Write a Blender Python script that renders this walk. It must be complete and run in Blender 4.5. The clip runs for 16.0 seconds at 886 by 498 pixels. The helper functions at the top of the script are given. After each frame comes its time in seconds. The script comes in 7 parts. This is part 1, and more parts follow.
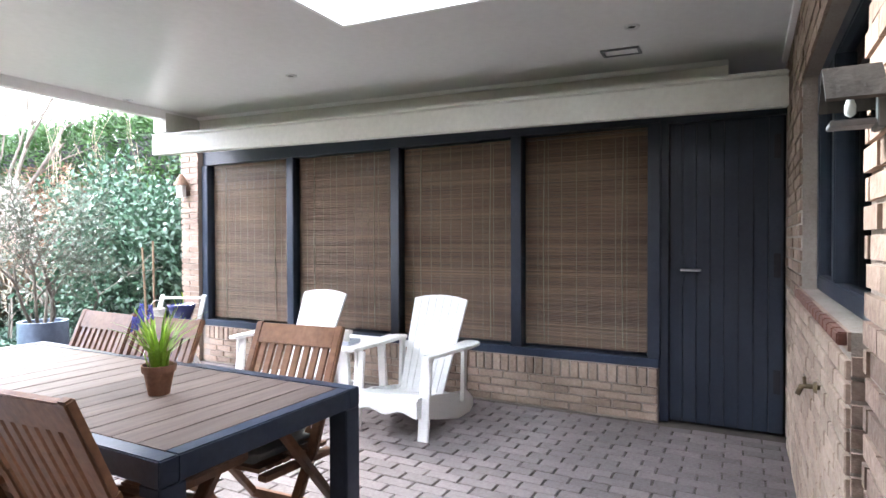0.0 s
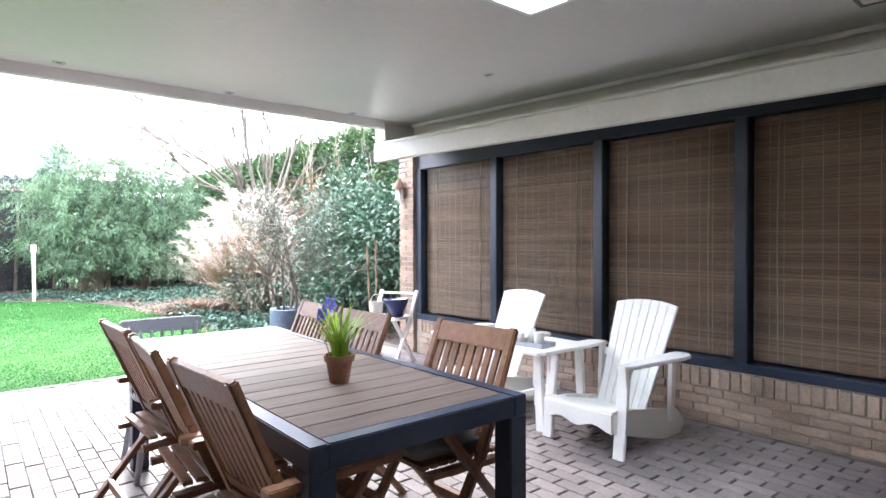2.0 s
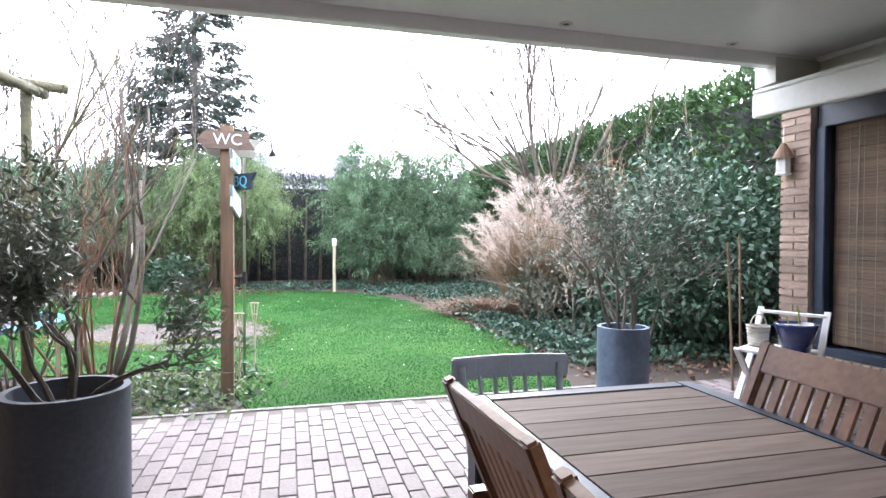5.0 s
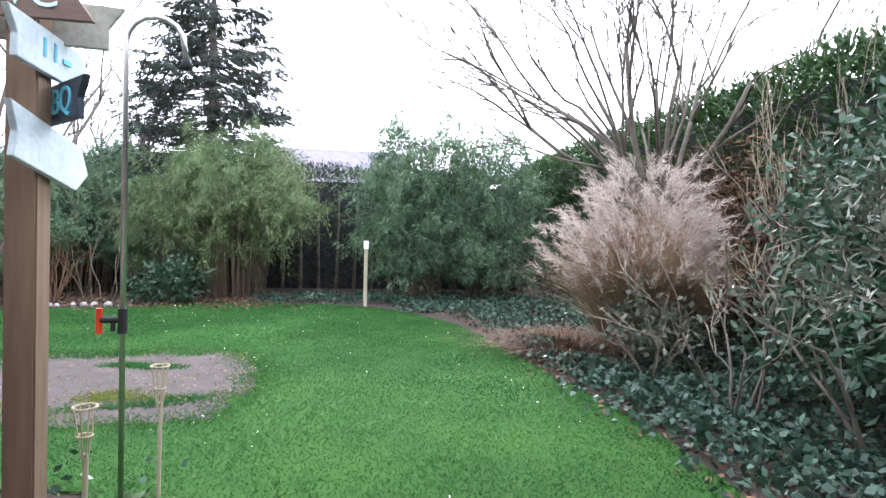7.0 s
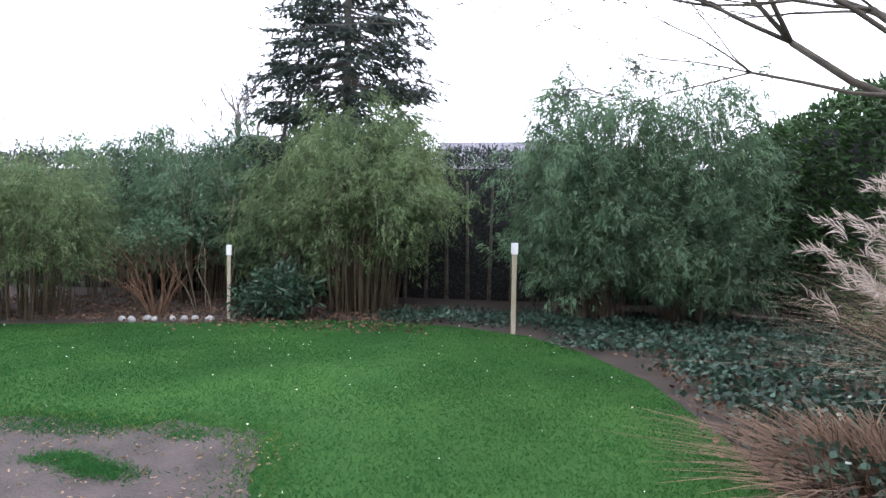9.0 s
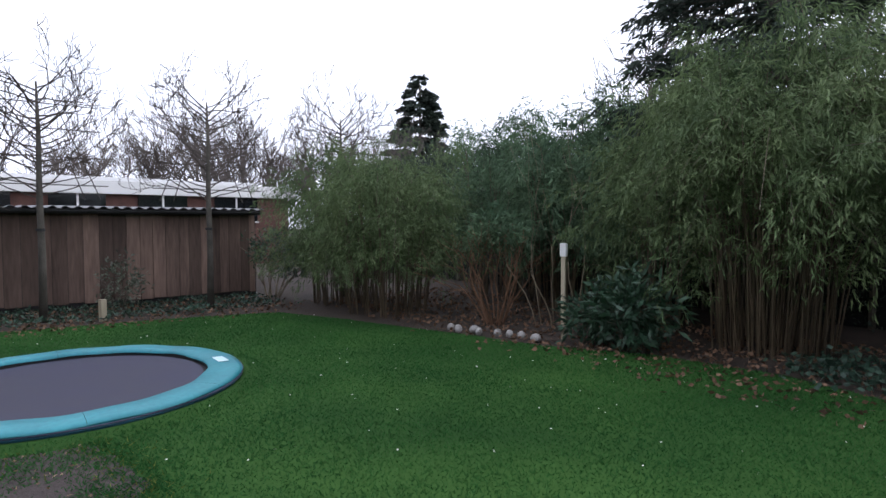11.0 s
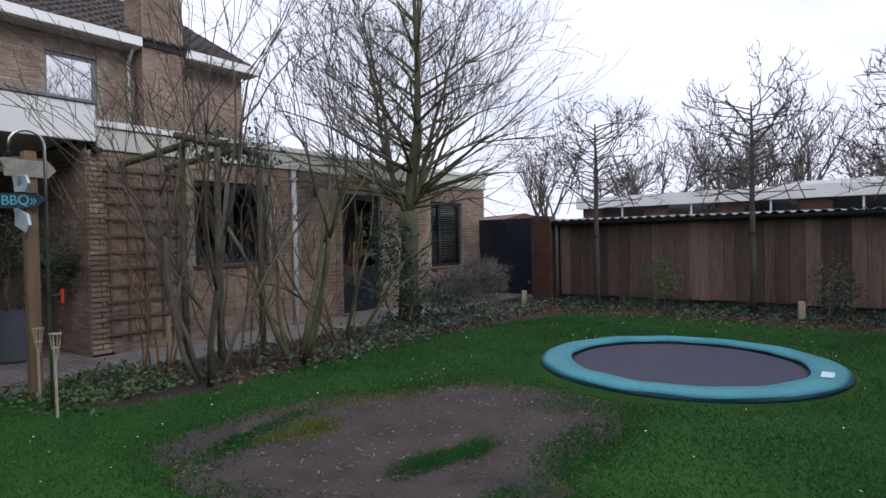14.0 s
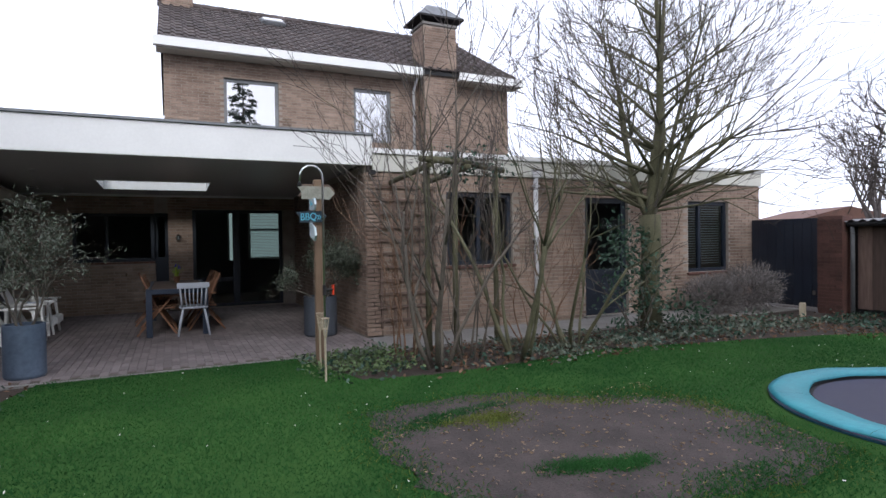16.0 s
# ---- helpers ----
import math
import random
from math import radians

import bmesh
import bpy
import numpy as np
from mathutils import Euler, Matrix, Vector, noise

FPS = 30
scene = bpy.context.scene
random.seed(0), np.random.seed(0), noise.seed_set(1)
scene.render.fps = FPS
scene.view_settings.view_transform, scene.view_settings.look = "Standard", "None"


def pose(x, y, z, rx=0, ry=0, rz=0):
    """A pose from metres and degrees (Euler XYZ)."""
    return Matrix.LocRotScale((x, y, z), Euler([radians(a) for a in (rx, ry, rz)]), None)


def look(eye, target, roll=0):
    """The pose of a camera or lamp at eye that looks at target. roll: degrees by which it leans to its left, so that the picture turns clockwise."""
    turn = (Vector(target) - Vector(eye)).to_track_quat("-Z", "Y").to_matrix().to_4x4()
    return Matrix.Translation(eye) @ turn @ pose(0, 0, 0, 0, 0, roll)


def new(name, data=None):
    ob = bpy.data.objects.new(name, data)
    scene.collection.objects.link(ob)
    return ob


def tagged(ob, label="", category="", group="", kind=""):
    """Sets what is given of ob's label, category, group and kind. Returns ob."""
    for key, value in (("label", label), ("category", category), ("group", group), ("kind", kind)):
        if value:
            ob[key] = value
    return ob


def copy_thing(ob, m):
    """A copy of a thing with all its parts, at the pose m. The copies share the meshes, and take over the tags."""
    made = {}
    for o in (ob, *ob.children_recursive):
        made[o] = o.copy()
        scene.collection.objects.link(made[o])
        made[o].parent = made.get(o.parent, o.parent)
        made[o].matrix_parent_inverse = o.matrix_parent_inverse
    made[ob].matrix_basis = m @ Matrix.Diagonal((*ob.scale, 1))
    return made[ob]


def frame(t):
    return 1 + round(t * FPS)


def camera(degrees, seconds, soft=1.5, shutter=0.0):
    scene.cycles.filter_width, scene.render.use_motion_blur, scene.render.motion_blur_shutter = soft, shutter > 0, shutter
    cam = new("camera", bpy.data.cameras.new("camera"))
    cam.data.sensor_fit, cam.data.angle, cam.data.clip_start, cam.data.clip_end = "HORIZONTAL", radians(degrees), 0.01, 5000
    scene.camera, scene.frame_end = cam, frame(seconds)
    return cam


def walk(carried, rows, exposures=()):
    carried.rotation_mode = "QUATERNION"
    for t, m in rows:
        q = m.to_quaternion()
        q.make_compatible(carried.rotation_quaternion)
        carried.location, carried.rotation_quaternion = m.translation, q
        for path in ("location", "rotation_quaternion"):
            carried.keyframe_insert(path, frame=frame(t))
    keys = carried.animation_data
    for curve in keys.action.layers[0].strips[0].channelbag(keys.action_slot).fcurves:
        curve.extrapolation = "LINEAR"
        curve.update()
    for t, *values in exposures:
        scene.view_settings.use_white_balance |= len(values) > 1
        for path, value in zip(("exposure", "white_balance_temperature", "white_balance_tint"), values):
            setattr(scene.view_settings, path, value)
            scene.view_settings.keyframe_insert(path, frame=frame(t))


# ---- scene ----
cam = camera(75.5, 16.0)
# seconds and the camera's place and turn along the walk
PATH = [
    (0.0, pose(5.253, 5.692, 1.312, 89.17, 0.19, -62.07)),
    (0.5, pose(5.454, 5.673, 1.297, 89.07, 0.23, -61.00)),
    (1.0, pose(5.528, 5.648, 1.293, 89.30, 0.20, -54.88)),
    (1.5, pose(5.515, 5.642, 1.288, 89.48, 0.03, -46.86)),
    (2.0, pose(5.505, 5.623, 1.299, 89.28, 0.15, -39.88)),
    (2.5, pose(5.503, 5.636, 1.303, 89.19, 0.11, -34.44)),
    (3.0, pose(5.492, 5.699, 1.288, 89.27, 0.07, -30.10)),
    (3.5, pose(5.474, 5.924, 1.255, 89.35, 0.09, -25.59)),
    (4.0, pose(5.497, 6.331, 1.257, 89.15, -0.12, -21.20)),
    (4.5, pose(5.584, 6.877, 1.253, 88.90, -0.18, -17.90)),
    (4.7, pose(5.624, 7.107, 1.265, 88.90, -0.18, -16.53)),
    (5.3, pose(5.630, 7.800, 1.275, 88.95, -0.45, -14.20)),
    (5.9, pose(5.680, 8.620, 1.280, 89.05, -0.80, -12.60)),
    (6.4, pose(5.880, 9.400, 1.280, 89.15, -1.10, -11.30)),
    (6.8, pose(6.101, 9.961, 1.281, 89.22, -1.27, -10.61)),
    (7.0, pose(6.166, 10.229, 1.288, 89.14, -1.25, -10.29)),
    (7.5, pose(6.343, 10.929, 1.316, 89.08, -1.22, -9.45)),
    (8.0, pose(6.466, 11.606, 1.325, 89.10, -1.34, -7.32)),
    (8.2, pose(6.506, 11.876, 1.326, 89.12, -1.38, -5.63)),
    (8.7, pose(6.660, 12.700, 1.345, 88.80, -1.20, 1.50)),
    (9.2, pose(6.850, 13.700, 1.365, 88.20, -0.80, 12.50)),
    (9.8, pose(7.120, 14.900, 1.380, 87.50, -0.10, 27.50)),
    (10.3, pose(7.221, 15.756, 1.380, 87.30, 0.32, 39.73)),
    (10.5, pose(7.070, 15.958, 1.379, 87.40, 0.23, 43.28)),
    (11.0, pose(6.782, 16.398, 1.351, 87.61, 0.18, 52.41)),
    (11.5, pose(6.744, 16.765, 1.311, 87.88, 0.52, 66.36)),
    (12.0, pose(6.856, 17.075, 1.290, 88.35, 0.57, 79.22)),
    (12.5, pose(6.927, 17.370, 1.260, 88.75, 0.83, 93.21)),
    (13.0, pose(7.073, 17.684, 1.250, 89.10, 1.03, 105.45)),
    (13.5, pose(7.175, 18.008, 1.264, 89.18, 1.03, 116.62)),
    (14.0, pose(7.069, 18.277, 1.309, 89.03, 1.15, 126.42)),
    (14.5, pose(6.988, 18.554, 1.357, 89.00, 1.03, 135.92)),
    (15.0, pose(6.847, 18.753, 1.362, 89.01, 1.08, 145.85)),
    (15.5, pose(6.768, 18.934, 1.376, 89.09, 1.00, 151.38)),
    (16.0, pose(6.706, 19.068, 1.426, 89.11, 0.87, 154.75)),
]
EXPOSURES = [(0.0, 4.05), (1.0, 4.0), (2.5, 3.55), (3.5, 3.2), (4.6, 2.8), (7.0, 1.85), (8.2, 1.55), (10.3, 0.5), (11.0, 0.05), (12.0, -0.52), (13.0, -0.64), (14.0, -0.40), (15.0, -0.08), (16.0, 0.05)]
walk(cam, PATH, EXPOSURES)

# ---------------------------------------------------------------- light
SUN_TURN, SUN_HEIGHT = radians(14), radians(32)
world = bpy.data.worlds.new("sky")
scene.world = world
world.use_nodes = True
wn, wl = world.node_tree.nodes, world.node_tree.links
wn.clear()
sky = wn.new("ShaderNodeTexSky")
sky.sky_type, sky.sun_disc = "NISHITA", False
sky.sun_elevation, sky.sun_rotation = SUN_HEIGHT, SUN_TURN
sky.air_density, sky.dust_density = 1.0, 2.0
wc = wn.new("ShaderNodeTexCoord")
wm = wn.new("ShaderNodeMapping")
wm.inputs["Scale"].default_value = (1.0, 1.0, 3.2)
clouds = wn.new("ShaderNodeTexNoise")
clouds.inputs["Scale"].default_value, clouds.inputs["Detail"].default_value = 2.6, 6.0
ramp = wn.new("ShaderNodeValToRGB")
ramp.color_ramp.elements[0].position, ramp.color_ramp.elements[1].position = 0.32, 0.52
ramp.color_ramp.elements[0].color = (0.74, 0.74, 0.74, 1)
ramp.color_ramp.elements[1].color = (0.97, 0.97, 0.97, 1)
mixw = wn.new("ShaderNodeMix")
mixw.data_type = "RGBA"
mixw.inputs[7].default_value = (14.4, 15.0, 17.8, 1)
bg = wn.new("ShaderNodeBackground")
bg.inputs["Strength"].default_value = 0.1
wo = wn.new("ShaderNodeOutputWorld")
wl.new(wc.outputs["Generated"], wm.inputs["Vector"])
wl.new(wm.outputs["Vector"], clouds.inputs["Vector"])
wl.new(clouds.outputs["Fac"], ramp.inputs["Fac"])
wl.new(ramp.outputs["Color"], mixw.inputs[0])
wl.new(sky.outputs["Color"], mixw.inputs[6])
wl.new(mixw.outputs[2], bg.inputs["Color"])
wl.new(bg.outputs["Background"], wo.inputs["Surface"])

sun = new("sun", bpy.data.lights.new("sun", "SUN"))
sun.data.energy, sun.data.angle, sun.data.color = 1.25, radians(14), (0.97, 0.98, 1.0)
sun.matrix_world = look((0, 0, 0), (-math.sin(SUN_TURN) * math.cos(SUN_HEIGHT), -math.cos(SUN_TURN) * math.cos(SUN_HEIGHT), -math.sin(SUN_HEIGHT)))

# ---------------------------------------------------------------- materials
def surface(name, a, b, size=3.0, rough=0.7, metal=0.0, bump=0.15, fine=60.0, rand=0.0, island=0.0, stretch=(1, 1, 1), spec=0.5, sheen=0.0, through_light=0.0):
    """A procedural surface: two colours mixed by coarse and fine noise at real size, fine relief, and per-piece variation."""
    m = bpy.data.materials.new(name)
    m.use_nodes = True
    n, l = m.node_tree.nodes, m.node_tree.links
    p = n["Principled BSDF"]
    geo = n.new("ShaderNodeNewGeometry")
    mp = n.new("ShaderNodeMapping")
    mp.inputs["Scale"].default_value = stretch
    l.new(geo.outputs["Position"], mp.inputs["Vector"])
    n1 = n.new("ShaderNodeTexNoise")
    n1.inputs["Scale"].default_value, n1.inputs["Detail"].default_value = size, 5.0
    n2 = n.new("ShaderNodeTexNoise")
    n2.inputs["Scale"].default_value, n2.inputs["Detail"].default_value = fine, 4.0
    l.new(mp.outputs["Vector"], n1.inputs["Vector"])
    l.new(mp.outputs["Vector"], n2.inputs["Vector"])
    add = n.new("ShaderNodeMath")
    add.operation = "MULTIPLY_ADD"
    add.inputs[1].default_value, add.inputs[2].default_value = 0.45, 0.0
    l.new(n2.outputs["Fac"], add.inputs[0])
    add2 = n.new("ShaderNodeMath")
    add2.operation = "MULTIPLY_ADD"
    add2.inputs[1].default_value = 0.75
    l.new(n1.outputs["Fac"], add2.inputs[0])
    l.new(add.outputs[0], add2.inputs[2])
    r = n.new("ShaderNodeValToRGB")
    r.color_ramp.elements[0].position, r.color_ramp.elements[1].position = 0.40, 0.80
    r.color_ramp.elements[0].color, r.color_ramp.elements[1].color = (*a, 1), (*b, 1)
    l.new(add2.outputs[0], r.inputs["Fac"])
    out = r.outputs["Color"]
    if rand or island:
        h = n.new("ShaderNodeHueSaturation")
        mr = n.new("ShaderNodeMapRange")
        k = rand or island
        mr.inputs["To Min"].default_value, mr.inputs["To Max"].default_value = 1 - k, 1 + k
        if rand:
            oi = n.new("ShaderNodeObjectInfo")
            l.new(oi.outputs["Random"], mr.inputs["Value"])
        else:
            l.new(geo.outputs["Random Per Island"], mr.inputs["Value"])
        l.new(mr.outputs["Result"], h.inputs["Value"])
        l.new(out, h.inputs["Color"])
        out = h.outputs["Color"]
    l.new(out, p.inputs["Base Color"])
    p.inputs["Metallic"].default_value = metal
    p.inputs["Specular IOR Level"].default_value = spec
    rr = n.new("ShaderNodeMapRange")
    rr.inputs["To Min"].default_value, rr.inputs["To Max"].default_value = max(rough - 0.1, 0.03), min(rough + 0.12, 1)
    l.new(n1.outputs["Fac"], rr.inputs["Value"])
    l.new(rr.outputs["Result"], p.inputs["Roughness"])
    if bump:
        bp = n.new("ShaderNodeBump")
        bp.inputs["Strength"].default_value, bp.inputs["Distance"].default_value = bump, 0.01
        l.new(n2.outputs["Fac"], bp.inputs["Height"])
        l.new(bp.outputs["Normal"], p.inputs["Normal"])
    if through_light:
        tr = n.new("ShaderNodeBsdfTranslucent")
        l.new(out, tr.inputs["Color"])
        mx = n.new("ShaderNodeMixShader")
        mx.inputs[0].default_value = through_light
        l.new(p.outputs[0], mx.inputs[1])
        l.new(tr.outputs[0], mx.inputs[2])
        l.new(mx.outputs[0], n["Material Output"].inputs["Surface"])
    return m


def glass(name, tint=(0.9, 0.95, 0.95), rough=0.0):
    m = bpy.data.materials.new(name)
    m.use_nodes = True
    p = m.node_tree.nodes["Principled BSDF"]
    p.inputs["Base Color"].default_value = (*tint, 1)
    p.inputs["Roughness"].default_value = rough
    p.inputs["Transmission Weight"].default_value = 1.0
    p.inputs["IOR"].default_value = 1.45
    return m


def lit(name, colour, power):
    m = bpy.data.materials.new(name)
    m.use_nodes = True
    p = m.node_tree.nodes["Principled BSDF"]
    p.inputs["Base Color"].default_value = (*colour, 1)
    p.inputs["Emission Color"].default_value = (*colour, 1)
    p.inputs["Emission Strength"].default_value = power
    return m


M_BRICK = surface("yellow_brown_brick", (0.18, 0.122, 0.092), (0.385, 0.285, 0.222), 2.5, 0.85, bump=0.5, fine=45, island=0.22)
M_BRICK_P = surface("yellow_brown_brick_piece", (0.22, 0.155, 0.115), (0.42, 0.325, 0.255), 2.5, 0.85, bump=0.5, fine=45, rand=0.22)
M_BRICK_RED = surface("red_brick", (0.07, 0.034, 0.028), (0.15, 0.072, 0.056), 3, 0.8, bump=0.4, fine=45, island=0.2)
M_MORTAR = surface("mortar", (0.27, 0.23, 0.19), (0.4, 0.35, 0.3), 4, 0.95, bump=0.5, fine=90)
M_PAVER = surface("clay_paver", (0.135, 0.112, 0.109), (0.24, 0.208, 0.203), 1.2, 0.6, bump=0.35, fine=50, rand=0.16, spec=0.15)
M_PAVER_J = surface("clay_paver_joined", (0.135, 0.112, 0.109), (0.24, 0.208, 0.203), 1.2, 0.6, bump=0.35, fine=50, island=0.16, spec=0.15)
M_SAND = surface("joint_sand", (0.06, 0.05, 0.04), (0.13, 0.11, 0.09), 6, 0.95, bump=0.4, fine=120)
M_CEIL = surface("white_satin_ceiling", (0.6, 0.6, 0.595), (0.69, 0.69, 0.685), 0.7, 0.33, bump=0.02, fine=20)
M_WHITE = surface("white_painted_board", (0.79, 0.79, 0.775), (0.87, 0.87, 0.855), 1.5, 0.45, bump=0.05, fine=30)
M_CREAM = surface("cream_painted_board", (0.55, 0.54, 0.48), (0.66, 0.65, 0.58), 1.5, 0.5, bump=0.05, fine=30)
M_NAVY = surface("dark_blue_paint", (0.010, 0.015, 0.026), (0.022, 0.030, 0.046), 2.0, 0.42, bump=0.06, fine=50)
M_NAVY2 = surface("blue_grey_and_daylit_navy", (0.016, 0.024, 0.042), (0.034, 0.046, 0.072), 2.0, 0.4, bump=0.06, fine=50, spec=0.35)
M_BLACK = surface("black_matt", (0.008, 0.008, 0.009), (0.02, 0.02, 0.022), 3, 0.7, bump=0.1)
M_STEEL = surface("brushed_steel", (0.5, 0.5, 0.5), (0.65, 0.65, 0.65), 5, 0.3, metal=1.0, bump=0.03)
M_ZINC = surface("galvanised_zinc", (0.075, 0.105, 0.155), (0.145, 0.195, 0.265), 4, 0.5, metal=0.35, bump=0.1, fine=25)
M_ANTHRA = surface("anthracite_planter", (0.045, 0.054, 0.068), (0.08, 0.092, 0.112), 2.5, 0.6, bump=0.1, fine=40)
M_TEAK = surface("weathered_teak", (0.07, 0.048, 0.04), (0.145, 0.104, 0.087), 2.2, 0.72, bump=0.25, fine=40, rand=0.24, stretch=(0.12, 1, 1), spec=0.18)
M_CHAIR = surface("oiled_teak", (0.12, 0.05, 0.024), (0.27, 0.13, 0.066), 3, 0.5, bump=0.15, fine=40, rand=0.1)
M_WPAINT = surface("white_painted_wood", (0.72, 0.72, 0.70), (0.84, 0.84, 0.82), 3, 0.5, bump=0.1, fine=60)
M_CUSHION = surface("grey_cushion_cloth", (0.14, 0.135, 0.13), (0.24, 0.23, 0.22), 8, 0.95, bump=0.4, fine=300)
M_TERRA = surface("terracotta", (0.17, 0.078, 0.045), (0.3, 0.155, 0.095), 9, 0.85, bump=0.3, fine=90)
M_BAMBOO_BLIND = surface("bamboo_blind", (0.19, 0.098, 0.066), (0.36, 0.215, 0.15), 3, 0.6, bump=0.2, fine=60, island=0.3, stretch=(1, 0.3, 3))
M_CORD = surface("pale_cord", (0.35, 0.28, 0.2), (0.5, 0.42, 0.32), 10, 0.8)
M_GLASS = glass("window_glass")
M_GLASSDARK = surface("dark_window_pane", (0.006, 0.008, 0.010), (0.012, 0.014, 0.017), 1, 0.04, bump=0.0, spec=1.0)
M_MIRROR = surface("sky_reflecting_pane", (0.55, 0.57, 0.60), (0.60, 0.62, 0.65), 1, 0.03, metal=1.0, bump=0.0)
M_SOIL = surface("dark_soil", (0.020, 0.014, 0.010), (0.055, 0.038, 0.028), 3, 0.95, bump=0.8, fine=70)
M_DIRT = surface("bare_trodden_soil", (0.026, 0.02, 0.018), (0.08, 0.062, 0.058), 3.5, 0.95, bump=1.0, fine=60)
M_GRASS = surface("lawn_soil", (0.016, 0.056, 0.012), (0.045, 0.110, 0.024), 0.7, 0.95, bump=0.5, fine=120, spec=0.1)
M_BLADE = surface("grass_blade", (0.015, 0.078, 0.024), (0.060, 0.180, 0.050), 0.55, 0.8, bump=0, island=0.14, through_light=0.45, spec=0.08)
M_BLADE_DRY = surface("yellowed_grass_blade", (0.07, 0.11, 0.018), (0.22, 0.24, 0.07), 2.0, 0.8, bump=0, island=0.25, through_light=0.4, spec=0.1)
M_TILE = surface("brown_roof_tile", (0.045, 0.035, 0.033), (0.10, 0.08, 0.075), 3, 0.75, bump=0.4, fine=40, island=0.3)
M_LEAD = surface("grey_lead", (0.13, 0.14, 0.15), (0.25, 0.26, 0.27), 4, 0.55, metal=0.5, bump=0.1)
M_BOARD = surface("weathered_fence_board", (0.078, 0.050, 0.040), (0.235, 0.158, 0.125), 1.6, 0.85, bump=0.4, fine=30, rand=0.5, stretch=(1, 1, 0.12))
M_ETERNIT = surface("fibre_cement_sheet", (0.16, 0.16, 0.17), (0.30, 0.30, 0.31), 3, 0.85, bump=0.3, fine=50)
M_POST = surface("grey_brown_post_wood", (0.15, 0.095, 0.06), (0.27, 0.185, 0.12), 4, 0.8, bump=0.35, fine=40, stretch=(1, 1, 0.1))
M_PALEWOOD = surface("pale_stake_wood", (0.34, 0.29, 0.20), (0.50, 0.44, 0.33), 6, 0.8, bump=0.2, fine=50, stretch=(1, 1, 0.15))
M_BARK = surface("grey_bark", (0.060, 0.050, 0.040), (0.15, 0.13, 0.105), 6, 0.9, bump=0.6, fine=60)
M_BARKG = surface("mossy_bark", (0.055, 0.055, 0.026), (0.15, 0.14, 0.085), 4, 0.9, bump=0.6, fine=50)
M_TWIG = surface("dark_twig", (0.035, 0.028, 0.026), (0.085, 0.07, 0.06), 6, 0.85, bump=0.2)
M_TRUNK = surface("dark_smooth_bark", (0.045, 0.040, 0.034), (0.11, 0.10, 0.085), 6, 0.9, bump=0.4, fine=60)
M_TWIGP = surface("pale_twig", (0.16, 0.13, 0.09), (0.30, 0.25, 0.18), 6, 0.85, bump=0.2)
M_RUST = surface("rusty_stem", (0.10, 0.055, 0.032), (0.24, 0.135, 0.08), 6, 0.85, bump=0.2)
M_CANE = surface("bamboo_cane", (0.048, 0.035, 0.022), (0.125, 0.092, 0.055), 5, 0.5, bump=0.1, island=0.3)
M_LEAF_BAMBOO = surface("bamboo_leaf", (0.052, 0.096, 0.042), (0.19, 0.25, 0.115), 1.4, 0.7, bump=0, island=0.35, through_light=0.3, spec=0.25)
M_LEAF_DARK = surface("dark_bamboo_leaf", (0.034, 0.074, 0.044), (0.16, 0.25, 0.14), 1.4, 0.7, bump=0, island=0.35, through_light=0.25, spec=0.25)
M_LEAF_LAUREL = surface("glossy_shrub_leaf", (0.015, 0.050, 0.026), (0.052, 0.104, 0.062), 1.2, 0.48, bump=0, island=0.35, through_light=0.1)
M_LEAF_OLIVE = surface("olive_leaf", (0.060, 0.075, 0.050), (0.15, 0.175, 0.13), 2, 0.5, bump=0, island=0.35, through_light=0.15)
M_LEAF_IVY = surface("ivy_leaf", (0.016, 0.044, 0.030), (0.062, 0.112, 0.076), 1.5, 0.4, bump=0, island=0.45, through_light=0.1, spec=0.3)
M_LEAF_HEDGE = surface("conifer_hedge_leaf", (0.014, 0.045, 0.010), (0.050, 0.115, 0.028), 0.8, 0.6, bump=0, island=0.4, through_light=0.15)
M_LEAF_SPRUCE = surface("spruce_needle", (0.010, 0.022, 0.014), (0.030, 0.050, 0.034), 1, 0.7, bump=0, island=0.4)
M_STRAW = surface("dry_grass_blade", (0.17, 0.11, 0.065), (0.38, 0.28, 0.18), 1.5, 0.7, bump=0, island=0.3, through_light=0.3)
M_PLUME = surface("silvery_grass_plume", (0.36, 0.29, 0.25), (0.62, 0.54, 0.49), 2, 0.8, bump=0, island=0.2, through_light=0.35)
M_DEADLEAF = surface("dead_leaf", (0.08, 0.042, 0.022), (0.20, 0.12, 0.075), 2, 0.85, bump=0, island=0.4)
M_GREYTWIG = surface("grey_lavender_twig", (0.11, 0.10, 0.095), (0.22, 0.20, 0.19), 3, 0.85, bump=0, island=0.3)
M_LIME = surface("spring_bulb_leaf", (0.17, 0.3, 0.02), (0.36, 0.52, 0.06), 6, 0.45, bump=0, island=0.25, through_light=0.3)
M_MUSCARI = surface("blue_grape_hyacinth", (0.05, 0.05, 0.3), (0.13, 0.13, 0.52), 20, 0.7, bump=0.1, island=0.3)
M_TEAL = surface("turquoise_vinyl_pad", (0.012, 0.19, 0.235), (0.036, 0.31, 0.365), 1.5, 0.45, bump=0.08, fine=25)
M_TEALD = surface("dark_turquoise_skirt", (0.008, 0.055, 0.10), (0.02, 0.11, 0.17), 2, 0.5, bump=0.1)
M_MAT = surface("black_jump_mat", (0.02, 0.018, 0.042), (0.036, 0.034, 0.072), 1.5, 0.6, bump=0.15, fine=250)
